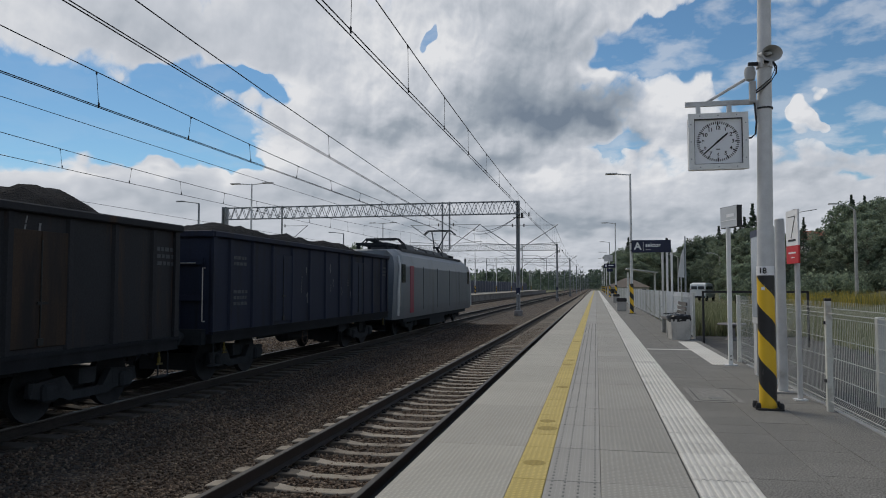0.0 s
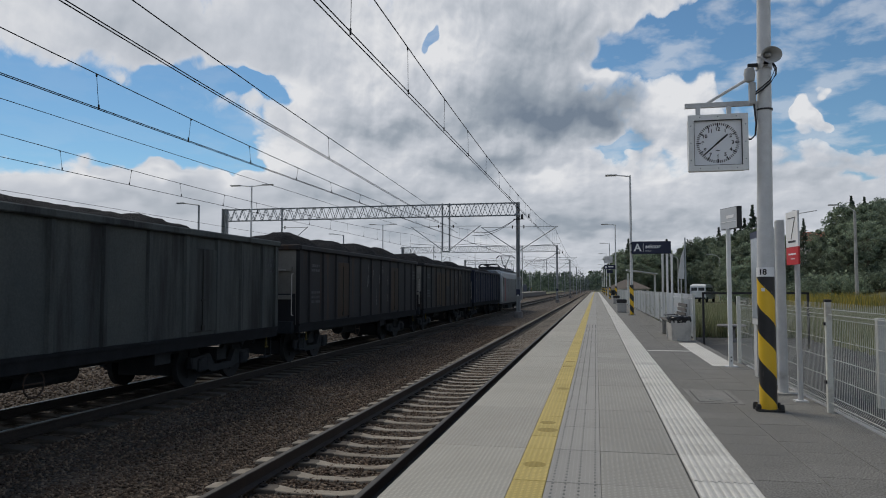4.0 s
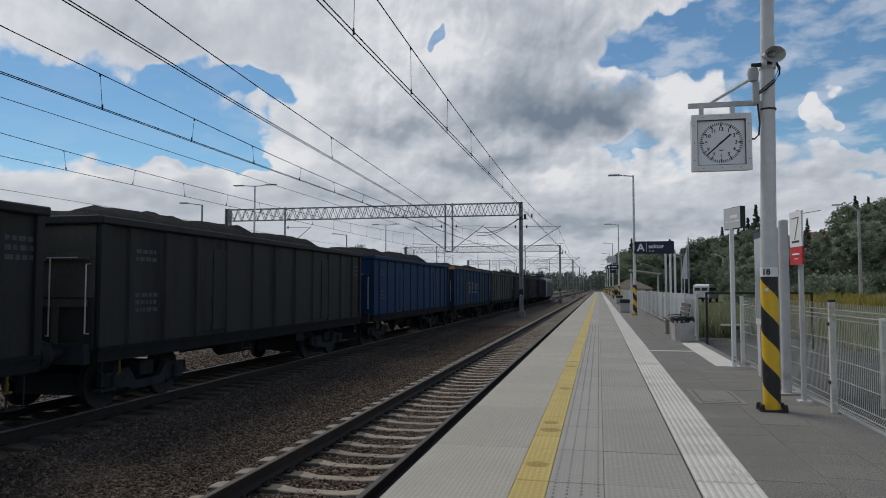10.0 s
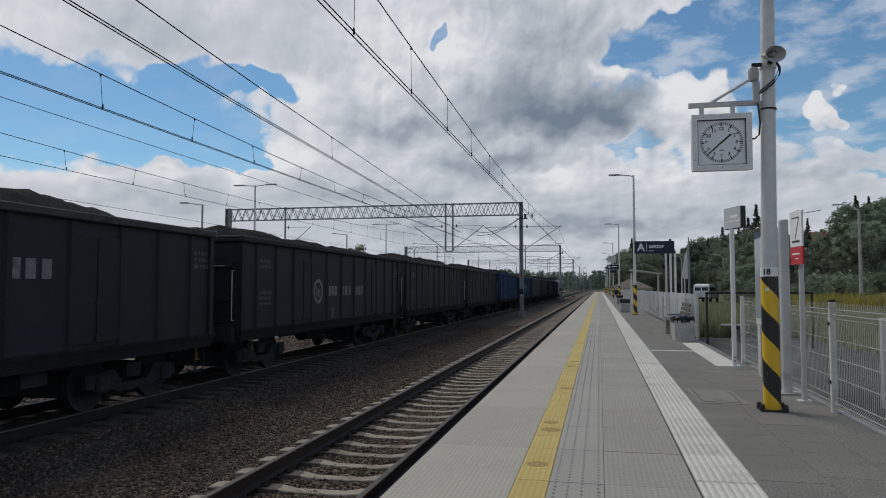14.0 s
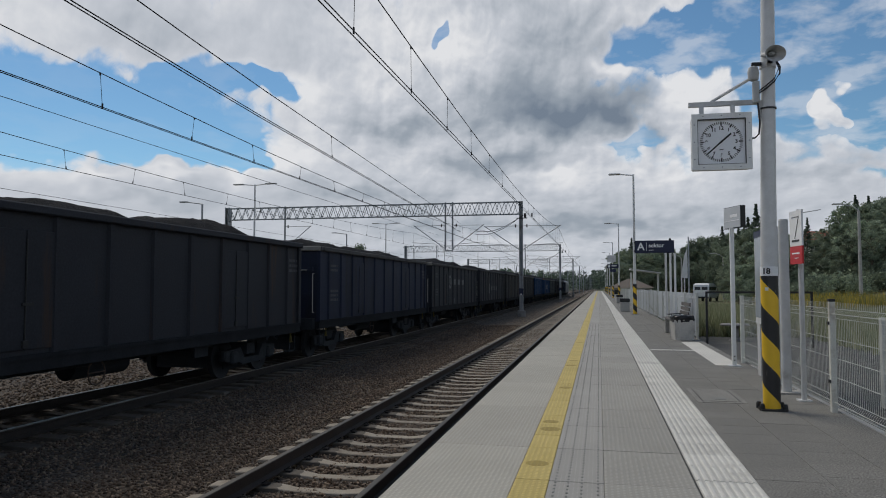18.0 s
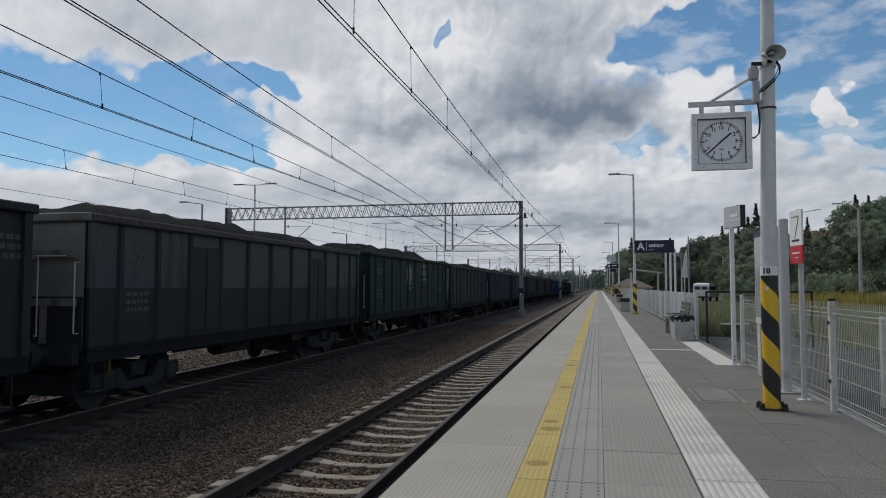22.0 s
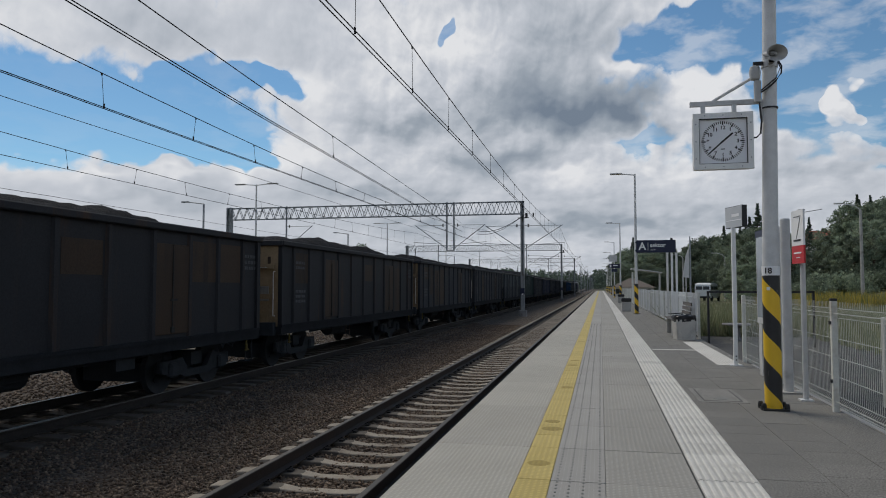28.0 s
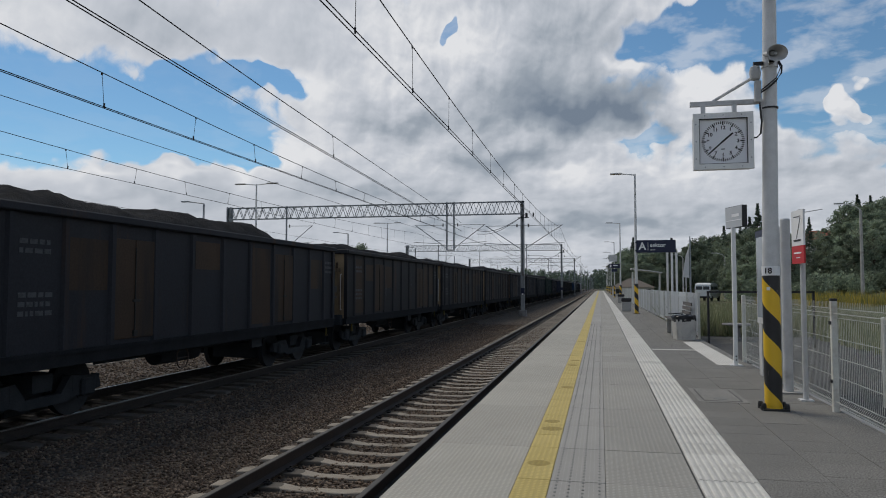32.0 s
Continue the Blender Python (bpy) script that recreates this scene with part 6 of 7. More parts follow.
def coal_mesh(seed):
    rng = random.Random(seed)
    nx, ny = 14, 90
    v, f = [], []
    peaked = seed > 6
    heaps = [(c + rng.uniform(-0.5, 0.5), rng.uniform(0.9, 1.3) if peaked else rng.uniform(1.1, 1.9), rng.uniform(0.42, 0.6) if peaked else rng.uniform(0.22, 0.37)) for c in ((-4.6, -2.0, 0.6, 4.0) if peaked else (-4.0, -0.8, 2.4))]
    power = 2.0 if peaked else 6.0
    flat = rng.uniform(0.0, 0.08)
    for j in range(ny + 1):
        y = -L + 0.08 + (2 * L - 0.16) * j / ny
        e = min(1.0, (L - abs(y)) / 0.9)
        for i in range(nx + 1):
            x = -W + 0.06 + (2 * W - 0.12) * i / nx
            k = 1 - (abs(x) / W) ** 3.5
            h = flat + max([hh * math.exp(-abs((y - c) / w) ** power) for c, w, hh in heaps])
            z = TOP - 0.28 + (h + 0.30) * (0.25 + 0.75 * k) * (0.35 + 0.65 * e) + 0.09 * noise.noise((x * 1.1, y * 1.1, seed)) + 0.07 * noise.noise((x * 3, y * 3, seed)) + 0.045 * noise.noise((x * 9, y * 9, seed))
            v.append((x, y, z))
    w = nx + 1
    for j in range(ny):
        for i in range(nx):
            f.append((j * w + i, j * w + i + 1, (j + 1) * w + i + 1, (j + 1) * w + i))
    return numpy_mesh("coal_load", v, f, M["coal"], True)


COAL = [coal_mesh(s) for s in range(9)]
SHARED = {}


def shared(key, make, mat, smooth=False):
    if key not in SHARED:
        SHARED[key] = make().data(key[0] if isinstance(key, tuple) else key, mat, smooth)
    return SHARED[key]


def wheelset_mesh():
    g = Mesh().rod((-0.9, 0, 0), (0.9, 0, 0), 0.08, 8)
    turn = Euler((0, radians(90), 0)).to_matrix()
    for s in (-1, 1):
        g.lathe([(0.12, -0.08), (0.14, -0.03), (0.36, -0.02), (0.40, -0.065), (0.46, -0.065), (0.46, 0.05), (0.40, 0.05), (0.36, 0.02), (0.16, 0.03), (0.12, 0.09)], 24, (s * 0.752, 0, 0), turn)
    # balance marks that show the turning
    for s in (-1, 1):
        g.box((s * 0.80, 0.22, 0.0), (0.03, 0.10, 0.07)).box((s * 0.80, -0.22, 0.0), (0.03, 0.10, 0.07))
    return g


def bogie_mesh():
    g = Mesh()
    for s in (-1, 1):
        x = s * 1.02
        g.extrude([(-1.25, 0.42), (-1.2, 0.62), (-0.55, 0.68), (-0.35, 0.42), (0.35, 0.42), (0.55, 0.68), (1.2, 0.62), (1.25, 0.42), (0.95, 0.36), (0.6, 0.34), (0.45, 0.28), (-0.45, 0.28), (-0.6, 0.34), (-0.95, 0.36)], x - 0.06, x + 0.06, "x")
        for y in (-0.9, 0.9):
            g.box((x + s * 0.06, y, 0.46), (0.16, 0.3, 0.28), bevel=0.04)
            g.rod((x, y - 0.28, 0.42), (x, y - 0.28, 0.64), 0.07, 8)
            g.rod((x, y + 0.28, 0.42), (x, y + 0.28, 0.64), 0.07, 8)
    g.box((0, 0, 0.62), (2.1, 0.4, 0.26)).box((0, 0, 0.44), (1.25, 2.5, 0.36)).box((0, 0, 0.24), (1.25, 0.5, 0.2))
    return g


WHEELSETS = []


def running_gear(t, centres, base, r=0.46):
    for c in centres:
        b = part("bogie", shared("bogie", bogie_mesh, M["under"]), M["under"], t, "dark grimy two-axle bogie", at=pose(0, c, 0))
        for a in (-base / 2, base / 2):
            w = part("wheelset", shared("wheelset", wheelset_mesh, M["wheel"], True), M["wheel"], b, at=pose(0, a, r))
            WHEELSETS.append(w)


def bars(x, y, z, rows, width, mat, parent, name="stencil_bar"):
    """Unreadable stencilled data on a side, as short bars."""
    rng = random.Random(int(abs(y * 100 + z * 10)))
    g = Mesh()
    for i in range(rows):
        yy = y
        while yy < y + width:
            w = rng.uniform(0.04, 0.16)
            g.box((x, yy + w / 2, z - i * 0.13), (0.006, w, 0.07))
            yy += w + 0.035
    tagged(part(name, g, mat, parent), kind="stuff")


def wagon(label, paint, coal, door=None, end=None, cap=None, marks=None, tall=0.0, shift=0.0, dusty=False, plate=None):
    t = thing("freight_wagon", Matrix.Identity(4), label, "freight wagon", "wagons of the coal train")
    pm = PAINT[paint]
    dm = PAINT[door] if door else pm
    em = M[end] if end else pm
    cm = M[cap] if cap else pm
    top = TOP + tall
    rm = M["dust"] if dusty else pm
    for s in (-1, 1):
        part("side_wall", shared(("side_wall", s, paint, tall), lambda: Mesh().box((s * (W - 0.02), 0, (FLOOR + top) / 2), (0.04, 2 * L, top - FLOOR)), pm), pm, t)
        for i, y in enumerate(RIBS):
            part("rib", shared(("rib", paint, tall), lambda: rib_mesh(top - FLOOR - 0.12), pm), pm, t, at=Matrix.Translation((s * W, y, FLOOR + 0.05)) @ Matrix.Rotation(radians(-90 * s), 4, "Z"))
        for e in (-1, 1):
            part("corner_post", shared(("corner_post", paint, tall), lambda: Mesh().box((0, 0, (FLOOR + top) / 2), (0.11, 0.14, top - FLOOR)), pm), pm, t, at=pose(s * (W + 0.005), e * (L - 0.07), 0))
        part("top_rail", shared(("top_rail", s, paint, tall, dusty), lambda: Mesh().box((s * (W + 0.02), 0, top), (0.17, 2 * L + 0.06, 0.13), bevel=0.02), rm), rm, t, "box-section top rail white with dust" if dusty else "sooty box-section top rail")
        part("sill", shared(("sill", s), lambda: Mesh().box((s * (W - 0.02), 0, FLOOR - 0.09), (0.12, 2 * L, 0.2)).box((s * (W + 0.02), 0, FLOOR + 0.02), (0.1, 2 * L, 0.06)), M["sill"]), M["sill"], t, "dark side sill")
        for y in (-2.95, 2.95):
            d = part("door", shared(("door", paint, door, tall), lambda: Mesh().box((0, -0.29, 0), (0.03, 0.572, 1.66), bevel=0.008).box((0, 0.29, 0), (0.03, 0.572, 1.66), bevel=0.008), dm), dm, t, "double-leaf side door", at=pose(s * (W + 0.015), y, FLOOR + 0.95))
            part("latch", shared("latch", lambda: Mesh().rod((0.025, 0, -0.8), (0.025, 0, 0.7), 0.011, 5).box((0.03, 0.03, -0.2), (0.02, 0.2, 0.04)).box((0.03, 0.0, -0.75), (0.03, 0.1, 0.1)), PAINT["olive"]), PAINT["olive"], d, at=Matrix.Identity(4) if s > 0 else Matrix.Rotation(math.pi, 4, "Z"))
    for s in (-1, 1):
        part("end_wall", shared(("end_wall", s, paint, end, tall), lambda: Mesh().box((0, s * (L - 0.02), (FLOOR + top) / 2), (2 * W - 0.1, 0.04, top - FLOOR)), em), em, t, "dusty ribbed end wall")
        part("end_rib", shared(("end_rib", s, paint, end, tall), lambda: Mesh().box((0, s * (L + 0.03), FLOOR + 0.75), (2 * W - 0.3, 0.07, 0.12)).box((0, s * (L + 0.03), FLOOR + 1.5), (2 * W - 0.3, 0.07, 0.12)).box((-0.7, s * (L + 0.02), FLOOR + 0.4), (0.12, 0.05, 0.75)).box((0.7, s * (L + 0.02), FLOOR + 0.4), (0.12, 0.05, 0.75)), em), em, t)
        if end and end != "ochre":
            part("end_panel", shared(("end_panel", s, paint), lambda: Mesh().box((0, s * (L + 0.012), FLOOR + 0.42), (2 * W - 0.12, 0.024, 0.84)), pm), pm, t, "darker lower end panel")
        part("end_top_rail", shared(("end_top_rail", s, paint, cap, tall), lambda: Mesh().box((0, s * (L + 0.03), top), (2 * W + 0.16, 0.14, 0.14), bevel=0.02), cm), cm, t)
        part("headstock", shared(("headstock", s), lambda: Mesh().box((0, s * (L + 0.08), FLOOR - 0.05), (2 * W - 0.2, 0.16, 0.32)), M["under"]), M["under"], t)
        for x in (-0.875, 0.875):
            part("buffer", shared(("buffer", s), lambda: Mesh().rod((0, s * (L + 0.1), 1.04), (0, s * (L + 0.5), 1.04), 0.09, 10).rod((0, s * (L + 0.5), 1.04), (0, s * (L + 0.6), 1.04), 0.23, 14), M["under"], True), M["under"], t, at=pose(x, 0, 0))
        part("coupling", shared(("coupling", s), lambda: Mesh().rod((0, s * (L + 0.1), 1.0), (0, s * (L + 0.6), 0.92), 0.05, 6).path([(0.35, s * (L + 0.15), 0.95), (0.35, s * (L + 0.35), 0.6), (0.3, s * (L + 0.6), 0.75)], 0.03, 5), M["under"]), M["under"], t)
        part("handrail", shared(("handrail", s), lambda: Mesh().path([(W - 0.12, s * (L + 0.03), 1.35), (W - 0.12, s * (L + 0.12), 1.35), (W - 0.12, s * (L + 0.12), 2.45), (W - 0.12, s * (L + 0.03), 2.45)], 0.013, 6).path([(W - 0.3, s * (L + 0.1), 2.55), (W - 0.86, s * (L + 0.1), 2.55)], 0.011, 5).path([(W - 0.80, s * (L + 0.1), 2.54), (W - 0.80, s * (L + 0.1), 1.3), (W - 0.88, s * (L + 0.05), 1.3)], 0.013, 5), M["rail_white"]), M["rail_white"], t, "worn white handrail")
        part("ladder", shared(("ladder", s), lambda: Mesh().path([(-0.2, s * (L + 0.1), 2.52), (0.55, s * (L + 0.1), 2.52)], 0.014, 5).path([(-0.9, s * (L + 0.1), 1.3), (-0.9, s * (L + 0.1), 3.0)], 0.014, 5), M["rail_white"]), M["rail_white"], t)
        part("step", shared(("step", s), lambda: Mesh().box((W - 0.1, s * (L - 0.35), 0.42), (0.16, 0.36, 0.03)).rod((W - 0.03, s * (L - 0.2), 0.42), (W - 0.03, s * (L - 0.2), 1.0), 0.014, 5).rod((W - 0.03, s * (L - 0.5), 0.42), (W - 0.03, s * (L - 0.5), 1.0), 0.014, 5), M["under"]), M["under"], t)
        part("brake_cock", shared(("brake_cock", s), lambda: Mesh().box((W + 0.02, s * (L - 0.55), 0.74), (0.05, 0.05, 0.12), bevel=0.01).rod((W + 0.02, s * (L - 0.55), 0.80), (W + 0.02, s * (L - 0.55), 0.90), 0.022, 6).box((W + 0.03, s * (L - 0.55), 0.67), (0.03, 0.16, 0.03)), M["brass"]), M["brass"], t, "dull yellow brake cock")
    part("floor", shared("wagon_floor", lambda: Mesh().box((0, 0, FLOOR - 0.02), (2 * W - 0.1, 2 * L - 0.1, 0.1)).box((0, 0, FLOOR - 0.22), (0.5, 2 * L, 0.3)), M["under"]), M["under"], t)
    part("brake_gear", shared("brake_gear", lambda: Mesh().rod((0.6, -1.1, 0.72), (0.6, 0.3, 0.72), 0.2, 12).box((-0.5, 1.2, 0.75), (0.6, 0.5, 0.4)).rod((0.9, -3.2, 0.78), (0.9, 3.2, 0.78), 0.025, 5).box((1.25, 1.9, 0.8), (0.08, 0.5, 0.3)), M["under"]), M["under"], t, "brake cylinder and rods")
    part("handwheel", shared("handwheel", lambda: Mesh().path([(W - 0.02, -1.4 + 0.2 * math.cos(k * math.pi / 6), 0.72 + 0.2 * math.sin(k * math.pi / 6)) for k in range(13)], 0.014, 5).rod((W - 0.02, -1.6, 0.72), (W - 0.02, -1.2, 0.72), 0.012, 5), M["rail_side"]), M["rail_side"], t, "brake handwheel")
    cl = part("coal_load", COAL[coal % len(COAL)], M["coal"], t, "heaped black coal", at=pose(0, 0, tall))
    bars(W + 0.004, -5.45, 2.7, 2, 0.6, M["stencil"], t)
    bars(W + 0.004, -5.45, 1.95, 3, 0.6, M["stencil"], t)
    bars(W + 0.004, 5.75, 2.75, 3, 0.45, M["stencil"], t)
    if end == "ochre":
        if plate:
            part("end_plate", shared("end_plate", lambda: Mesh().box((1.12, -(L + 0.045), FLOOR + 0.98), (0.36, 0.02, 0.72), bevel=0.01), PAINT[plate]), PAINT[plate], t, "scuffed blue end plate")
        else:
            part("end_plate", shared("notice_plate", lambda: Mesh().box((1.05, -(L + 0.045), FLOOR + 0.82), (0.24, 0.02, 0.36), bevel=0.01), M["pale_end"]), M["pale_end"], t, "small grey notice plate")
        part("scrape", shared("scrape", lambda: Mesh().box((0.75, -(L + 0.004), FLOOR + 1.8), (0.3, 0.008, 0.08), Matrix.Rotation(0.5, 3, "Y")).box((1.15, -(L + 0.004), FLOOR + 1.65), (0.08, 0.008, 0.18)), PAINT["rust"]), PAINT["rust"], t, "rusty scrape")
    if marks:
        marks(t)
        for ob in t.children:
            if ob.name.split(".")[0] in ("mark", "emblem", "plate", "patch"):
                ob.matrix_basis = Matrix.Translation((0, shift, 0)) @ ob.matrix_basis
    running_gear(t, (-4.5, 4.5), 1.8)
    return t


def plain_block_marks(t):
    """White company mark: three bold blocks, each over an underline."""
    for y, shape in ((-1.72, 0), (-0.58, 1), (0.62, 2)):
        g = Mesh()
        x = W + 0.068
        if shape == 0:
            g.box((x, y, 2.36), (0.006, 0.55, 0.16)).box((x, y + 0.08, 2.06), (0.006, 0.4, 0.3))
        elif shape == 1:
            g.box((x, y, 2.18), (0.006, 0.36, 0.48))
        else:
            g.box((x, y, 2.18), (0.006, 0.40, 0.44))
        g.box((x, y + 0.02, 1.80), (0.006, 0.62, 0.12))
        part("mark", g, M["mark"], t, "white painted mark")
    bars(W + 0.004, 1.55, 2.36, 4, 0.5, M["stencil"], t)


def ring_marks(t, up=0.0):
    """Ring emblem and a row of bold white blocks."""
    x = W + 0.008
    g = Mesh()
    for k in range(24):
        a = 2 * math.pi * k / 24
        for r in (0.25, 0.35):
            for d in (-0.004, 0.003):
                g.v.append((x + d, -2.55 + r * math.cos(a), 1.97 + up + r * math.sin(a)))
    for k in range(24):
        p, q = 4 * k, 4 * ((k + 1) % 24)
        g.f += [(p + 1, p + 3, q + 3, q + 1), (p + 2, q + 2, q + 3, p + 3), (p, p + 1, q + 1, q)]
    for y, z, h in ((-2.67, 1.96, 0.26), (-2.55, 1.91, 0.26), (-2.43, 1.98, 0.32)):
        part("mark", Mesh().box((x, y, z + up), (0.006, 0.06, h)), M["mark"], t)
    part("emblem", g, M["mark"], t, "white ring emblem")
    for y in (-1.70, -1.43, -1.17, -0.55, -0.27, 0.05, 0.66, 0.94, 1.24):
        part("mark", Mesh().box((x, y, 1.98 + up), (0.006, 0.19, 0.29)), M["mark"], t)
    part("plate", Mesh().box((x, -1.43, 1.34), (0.006, 0.3, 0.28)), M["stencil"], t)


def disc_marks(t):
    x = W + 0.068
    turn = Euler((0, radians(90), 0)).to_matrix()
    part("emblem", Mesh().lathe([(0.42, 0), (0.42, 0.006)], 24, (x - 0.06, -1.5, 2.6), turn).box((x - 0.056, -1.5, 2.2), (0.008, 0.7, 0.08)).box((x - 0.056, -1.5, 2.02), (0.008, 0.5, 0.14)), M["mark"], t, "round white emblem")
    for z, a, b, h in ((3.0, 1.0, 1.85, 0.22), (2.68, 0.95, 1.95, 0.26), (2.40, 0.95, 2.0, 0.13)):
        g = Mesh()
        n = 6 if h > 0.2 else 9
        for k in range(n):
            y = a + (b - a) * (k + 0.5) / n
            g.box((x - 0.062, y, z), (0.006, 0.7 * (b - a) / n, h))
        tagged(part("stencil_bar", g, M["mark"], t), kind="stuff")
    bars(x - 0.06, 4.6, 2.0, 2, 0.5, M["mark"], t)
    part("patch", Mesh().box((W + 0.004, 4.9, 2.45), (0.006, 0.8, 0.36)), PAINT["blue"], t, "blue repaint patch")


def splashes(seed, count, ya, yb, za, zb, big, mat="mark"):
    """Small runs of spilt lime on one side, each its own streak."""
    def put(t):
        rng = random.Random(seed)
        for k in range(count):
            y, z = rng.uniform(ya, yb), rng.uniform(za, zb)
            if min(abs(y - r) for r in RIBS) < 0.1:
                y += 0.22
            tilt = rng.uniform(-0.35, 0.35)
            g = Mesh()
            for j in range(3):
                h = big * rng.uniform(0.4, 1.0)
                g.box((W + 0.004, y + rng.uniform(-0.03, 0.03) - 0.3 * tilt * j * big, z + (j - 1) * big * 0.9), (0.005, rng.uniform(0.012, 0.04), h), Matrix.Rotation(tilt, 3, "X"))
            part("splash", g, M[mat], t, "white lime splash")
    return put


def rust_panels(seed, count, more=None):
    """Rust-stained sheets showing between the ribs, each a thin patch plate."""
    def put(t):
        rng = random.Random(seed)
        bays = [(a + b) / 2 for a, b in zip(RIBS, RIBS[1:]) if abs(abs((a + b) / 2) - 2.95) > 0.1]
        for y in rng.sample(bays, count):
            h = rng.choice((0.55, 0.8, 1.25, 1.75))
            z = FLOOR + 1.88 - h / 2 - rng.choice((0.0, 0.0, 0.15))
            w = rng.uniform(0.78, 0.96)
            part("side_panel", Mesh().box((W + 0.003, y, z), (0.006, w, h)), PAINT["rust"], t, "rust-stained side panel")
        if more:
            more(t)
    return put


def panel_marks(t):
    for y in (-1.65, -0.55):
        g = Mesh()
        for k in range(4):
            g.box((W + 0.004, y + 0.16 * k, 2.75), (0.006, 0.11, 0.34))
        part("mark", g, M["stencil"], t)


TRAINSET = [
    wagon("dark navy coal wagon with chipped paint and heaped coal", "navy", 0, marks=splashes(3, 12, -3.2, 3.0, 1.7, 2.7, 0.09)),
    wagon("soot-black coal wagon with rust and white splashes and a pale end", "rusty", 7, door="rust", end="pale_end", marks=rust_panels(21, 2, splashes(5, 20, 1.0, 3.1, 1.3, 2.9, 0.12))),
    wagon("brown-black coal wagon with a pale end wall", "rusty", 8, door="rust", end="pale_end", marks=splashes(8, 16, -0.6, 2.6, 1.4, 2.8, 0.12)),
    wagon("dull grey coal wagon with rusty doors and pale end", "grey", 3, end="pale_end"),
    wagon("blue coal wagon with white blocks and an orange end rail", "blue", 4, door="black", end="under", cap="orange", marks=plain_block_marks, dusty=True),
    wagon("clean bright blue coal wagon", "bright", 5),
    wagon("dark olive-grey coal wagon with stained ribs", "olive", 6, end="olive_end"),
    wagon("dark olive-grey coal wagon with stained panels", "olive", 0, door="rust", end="olive_end"),
    wagon("black-navy coal wagon with a white ring emblem", "black", 1, marks=ring_marks, shift=0.7),
    wagon("black-navy coal wagon with a white ring emblem", "black", 2, marks=lambda t: ring_marks(t, 0.36), cap="pale_end", shift=0.65, dusty=True),
    wagon("sooty navy coal wagon with a pale end rail", "navy", 3, cap="pale_end", dusty=True),
    wagon("blue-black coal wagon with a pale grey end", "black", 4, end="pale_end"),
    wagon("dark green coal wagon with a round white emblem", "green", 5, marks=disc_marks, tall=0.08, shift=0.55),
    wagon("grey coal wagon with soot-black lower half", "two_tone", 6, end="pale_end", cap="pale_end", dusty=True),
    wagon("soot-black coal wagon with pale stencilled blocks", "black", 0, door="rust", end="olive_end", marks=panel_marks),
    wagon("black coal wagon with rust-brown doors", "black", 1, door="rust", end="ochre", marks=rust_panels(22, 3)),
    wagon("soot-black coal wagon with an ochre end wall", "rusty", 2, end="ochre", door="rust", marks=rust_panels(23, 3)),
    wagon("rust-stained coal wagon with an ochre end wall", "rusty", 3, door="rust", end="ochre", plate="blue", marks=rust_panels(24, 3, splashes(12, 8, -6.0, -5.0, 1.6, 2.8, 0.14, "stencil"))),
    wagon("rust-stained coal wagon with a dusty ochre end wall", "rusty", 4, end="ochre", door="rust", marks=rust_panels(25, 5, splashes(14, 5, -3.0, 4.8, 1.5, 2.8, 0.2, "stencil"))),
    wagon("blue-black coal wagon with rusty doors", "black", 5, door="rust", marks=rust_panels(26, 4)),
    wagon("soot-black coal wagon with rusty side doors", "black", 6, door="rust", marks=rust_panels(27, 3)),
    wagon("soot-black coal wagon with rusted panels", "rusty", 1, marks=rust_panels(28, 4)),
]


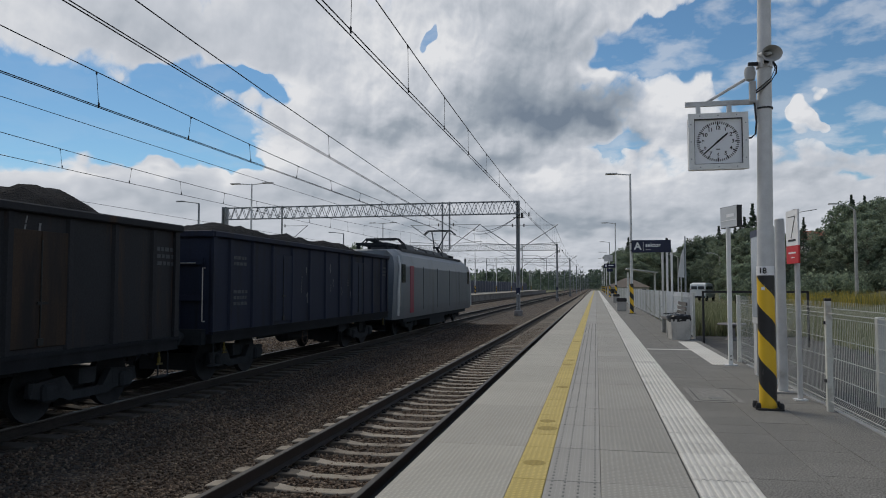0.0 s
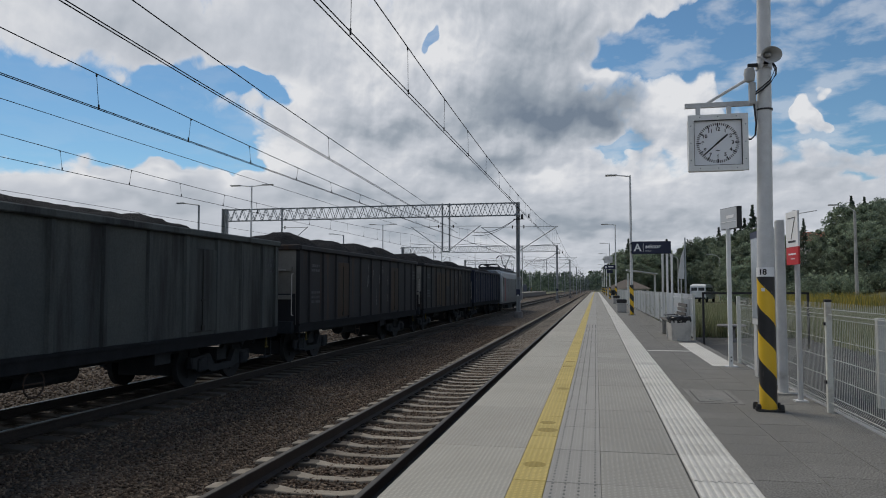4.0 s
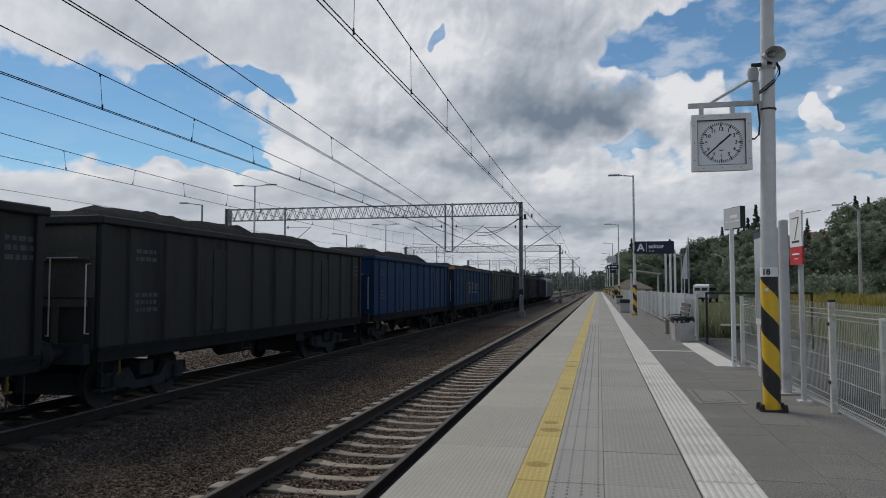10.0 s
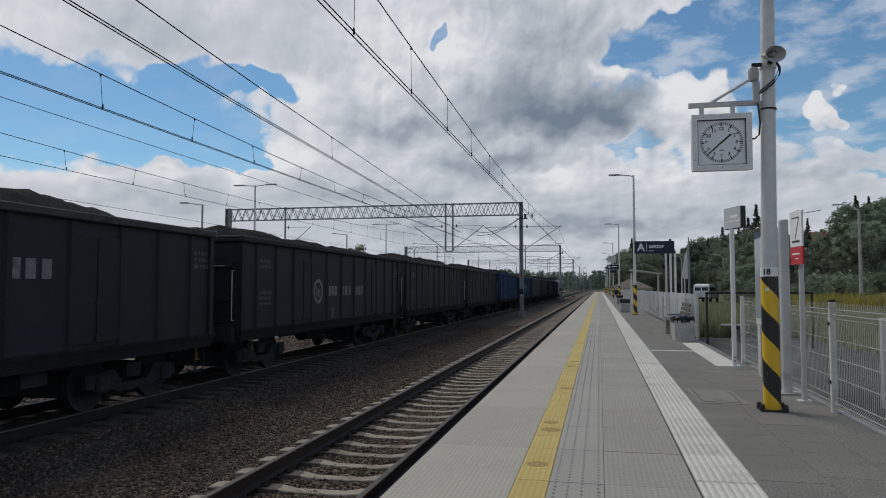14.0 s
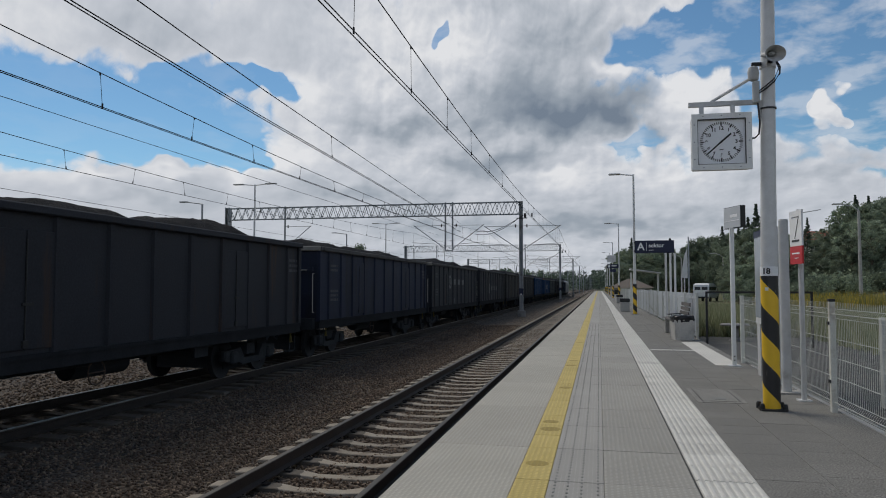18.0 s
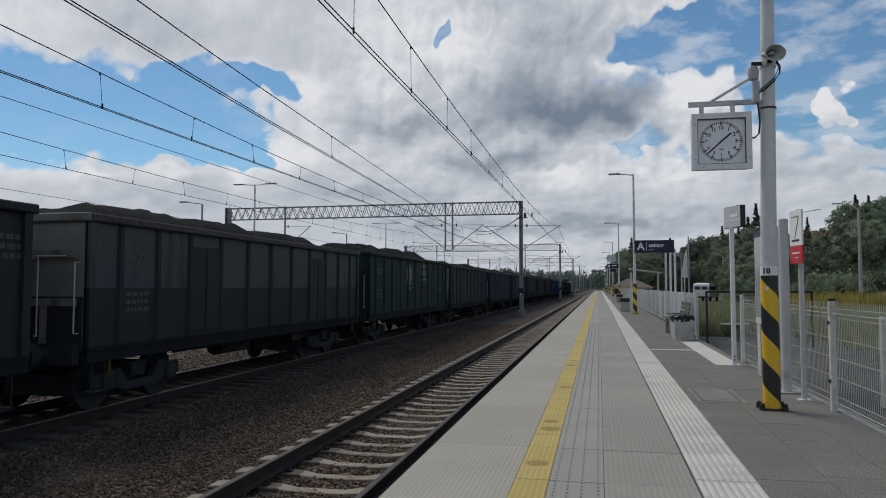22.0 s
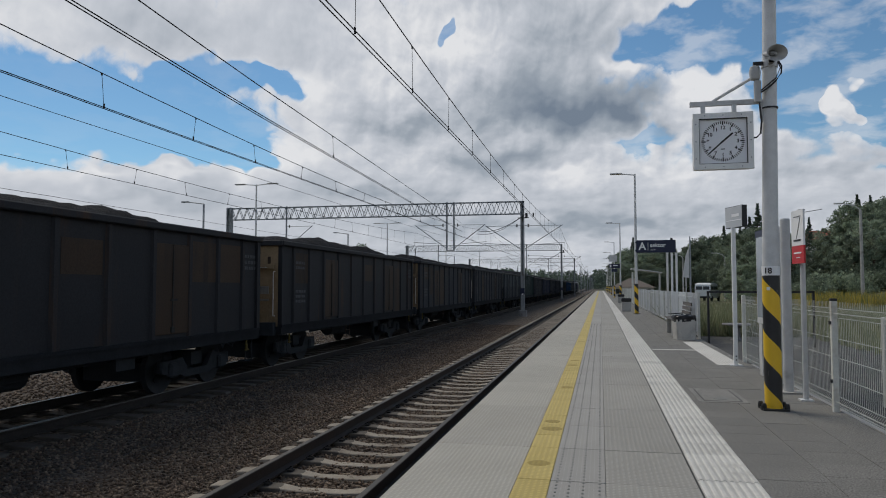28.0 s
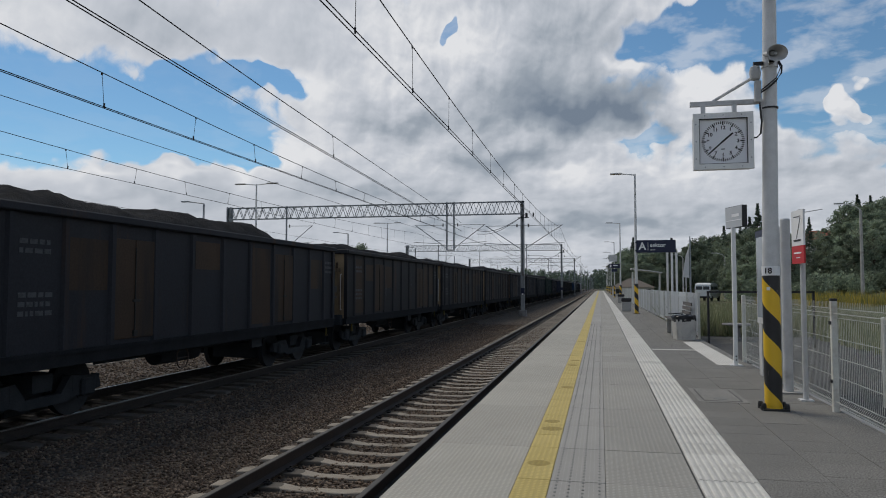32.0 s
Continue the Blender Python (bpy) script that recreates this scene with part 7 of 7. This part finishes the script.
def locomotive():
    t = thing("locomotive", Matrix.Identity(4), "silver-grey electric locomotive with a red band and raised pantograph", "locomotive")
    prof = [(-1.46, 0.75), (1.46, 0.75), (1.49, 1.2), (1.47, 2.9), (1.36, 3.35), (1.05, 3.62), (-1.05, 3.62), (-1.36, 3.35), (-1.47, 2.9), (-1.49, 1.2)]
    g = Mesh().extrude(prof, -7.6, 7.6)
    part("body", g, M["loco"], t, "silver-grey body side")
    for s in (-1, 1):
        g = Mesh()
        k = len(prof)
        for y, sc, drop in ((7.6, 1.0, 0.0), (8.5, 0.985, 0.0), (9.0, 0.93, 0.0)):
            for x, z in prof:
                lean = 0.55 * max(0.0, (z - 1.9) / 1.7) if y > 7.7 else 0.0
                g.v.append((x * sc, s * (y - lean), z - (0.1 if z > 3.3 and y > 8.4 else 0)))
        for r in range(2):
            for i in range(k):
                j = (i + 1) % k
                g.f.append((r * k + i, r * k + j, (r + 1) * k + j, (r + 1) * k + i))
        g.f.append(tuple(2 * k + i for i in range(k)))
        part("cab", g, M["loco"], t, "sloping cab front", smooth=True)
        part("windscreen", Mesh().box((0, s * 8.62, 2.85), (2.1, 0.1, 0.8), Euler((radians(-18 * s), 0, 0)).to_matrix()), M["glass"], t)
        for x in (-1, 1):
            part("side_window", Mesh().box((x * 1.475, s * 7.65, 2.6), (0.03, 0.55, 0.75)), M["glass"], t)
            part("handrail", Mesh().rod((x * 1.51, s * 8.25, 1.3), (x * 1.51, s * 8.25, 2.4), 0.018, 6), M["rail_white"], t)
            part("buffer", Mesh().rod((x * 0.875, s * 9.0, 1.05), (x * 0.875, s * 9.4, 1.05), 0.1, 10).box((x * 0.875, s * 9.43, 1.05), (0.5, 0.05, 0.36)), M["under"], t)
        part("corner_trim", Mesh().path([(1.475, s * 8.50, 0.9), (1.475, s * 8.42, 1.9), (1.45, s * 8.18, 2.9), (1.34, s * 8.06, 3.3)], 0.06, 6), M["edge"], t, "pale cab corner trim")
        if s < 0:
            part("red_band", Mesh().box((1.482, -6.3, 1.95), (0.02, 0.62, 2.0)), M["loco_red"], t, "vertical red band")
        part("headlight", Mesh().box((0.9, s * 8.99, 1.5), (0.35, 0.04, 0.2)).box((-0.9, s * 8.99, 1.5), (0.35, 0.04, 0.2)), M["clock_face"], t)
    for y in (-4.2, -1.2, 1.8, 4.6):
        part("panel_seam", Mesh().box((1.485, y, 2.0), (0.012, 0.03, 1.9)), M["under"], t)
    part("skirt", Mesh().box((0, 0, 0.72), (2.7, 14.5, 0.3)).box((0, 0, 0.5), (2.4, 3.4, 0.6)), M["under"], t)
    for y, l, h in ((-4.3, 1.5, 0.34), (-2.3, 1.9, 0.22), (-0.3, 1.4, 0.30), (1.6, 1.6, 0.26), (3.5, 1.5, 0.34)):
        part("roof_box", Mesh().extrude([(-1.0, 3.58), (1.0, 3.58), (0.82, 3.62 + h), (-0.82, 3.62 + h)], y - l / 2, y + l / 2), M["loco_roof"], t, "dark roof equipment cover")
    for y in (-5.3, -3.3, -1.3, 0.6, 2.9):
        part("roof_insulator", Mesh().lathe([(0.05, 0), (0.1, 0.05), (0.06, 0.12), (0.1, 0.18), (0.06, 0.25), (0.03, 0.34)], 8, (0.55, y, 3.6)), M["rail_side"], t)
    part("roof_conductor", Mesh().path([(0.55, -5.3, 3.93), (0.55, -1.3, 3.96), (0.55, 2.9, 3.93)], 0.03, 5), M["under"], t)
    part("roof_rail", Mesh().box((1.12, 0, 3.62), (0.06, 13.6, 0.12)).box((-1.12, 0, 3.62), (0.06, 13.6, 0.12)), M["loco_roof"], t)
    for y, up in ((6.0, True), (-6.5, False)):
        g = Mesh().box((0, y, 3.86), (1.4, 0.12, 0.1)).box((0, y + 0.8, 3.86), (1.4, 0.12, 0.1)).box((0, y - 0.8, 3.86), (1.4, 0.12, 0.1))
        for x in (-0.62, 0.62):
            g.box((x, y, 3.86), (0.1, 1.9, 0.1))
            for o in (-0.75, 0.75):
                g.rod((x, y + o, 3.58), (x, y + o, 3.9), 0.08, 8)
        base = part("pantograph", g, M["under"], t, "raised dark pantograph" if up else "folded dark pantograph")
        knee, head = ((y - 0.75, 4.35), (y + 0.15, 5.38)) if up else ((y - 1.0, 4.02), (y + 0.75, 4.12))
        part("lower_arm", Mesh().rod((0, y + 0.7, 3.9), (0, knee[0], knee[1]), 0.07, 8).rod((0.25, y + 0.5, 3.9), (0.2, knee[0], knee[1]), 0.03, 6), M["under"], base)
        part("upper_arm", Mesh().rod((-0.12, knee[0], knee[1]), (-0.48, head[0], head[1]), 0.035, 6).rod((0.12, knee[0], knee[1]), (0.48, head[0], head[1]), 0.035, 6).rod((-0.2, knee[0], knee[1]), (0.2, knee[0], knee[1]), 0.06, 8), M["under"], base)
        h = Mesh()
        for o in (-0.18, 0.18):
            h.path([(-0.95, head[0] + o, head[1] - 0.2), (-0.7, head[0] + o, head[1] + 0.04), (0.7, head[0] + o, head[1] + 0.04), (0.95, head[0] + o, head[1] - 0.2)], 0.035, 6)
        h.rod((-0.5, head[0] - 0.18, head[1]), (-0.5, head[0] + 0.18, head[1]), 0.03, 6).rod((0.5, head[0] - 0.18, head[1]), (0.5, head[0] + 0.18, head[1]), 0.03, 6)
        part("collector_head", h, M["under"], base)
    running_gear(t, (-5.2, 5.2), 2.6)
    return t


LOCO = locomotive()


# small differences of length along the train
SLIP = (-0.15, -0.15, -0.2, -0.3, -0.38, -0.7, -0.85, -0.82, -0.72, -0.68, -0.62, -0.72, -0.55, -0.5, -0.44, -0.4, -0.38, -0.32, -0.15, 0, 0, 0)


def motions():
    rows = [0.5 * k for k in range(65)]
    for i, w in enumerate(TRAINSET):
        walk(w, [(s, pose(TRAIN, FIRST - PITCH * i + SLIP[i] + SPEED * s, RAIL)) for s in rows[::2]])
    walk(LOCO, [(s, pose(TRAIN, FIRST + PITCH / 2 + 9.2 + SPEED * s, RAIL)) for s in rows[::2]])
    # wheels roll with the way travelled
    turn_rows = [0.08 * k for k in range(401)]
    kept = {}
    for w in WHEELSETS:
        key = round(w.matrix_basis.translation.y, 2)
        if key not in kept:
            y, z = w.matrix_basis.translation.y, w.matrix_basis.translation.z
            walk(w, [(s, pose(0, y, z, -math.degrees(SPEED * s / 0.46))) for s in turn_rows])
            kept[key] = w.animation_data
        else:
            w.rotation_mode = "QUATERNION"
            a = w.animation_data_create()
            a.action, a.action_slot = kept[key].action, kept[key].action_slot
    walk(clouds, [(s, pose(0, -2.8 * (s - 16), 0, 0, 0, -0.052 * (s - 16))) for s in (0, 8, 16, 24, 32)])


motions()
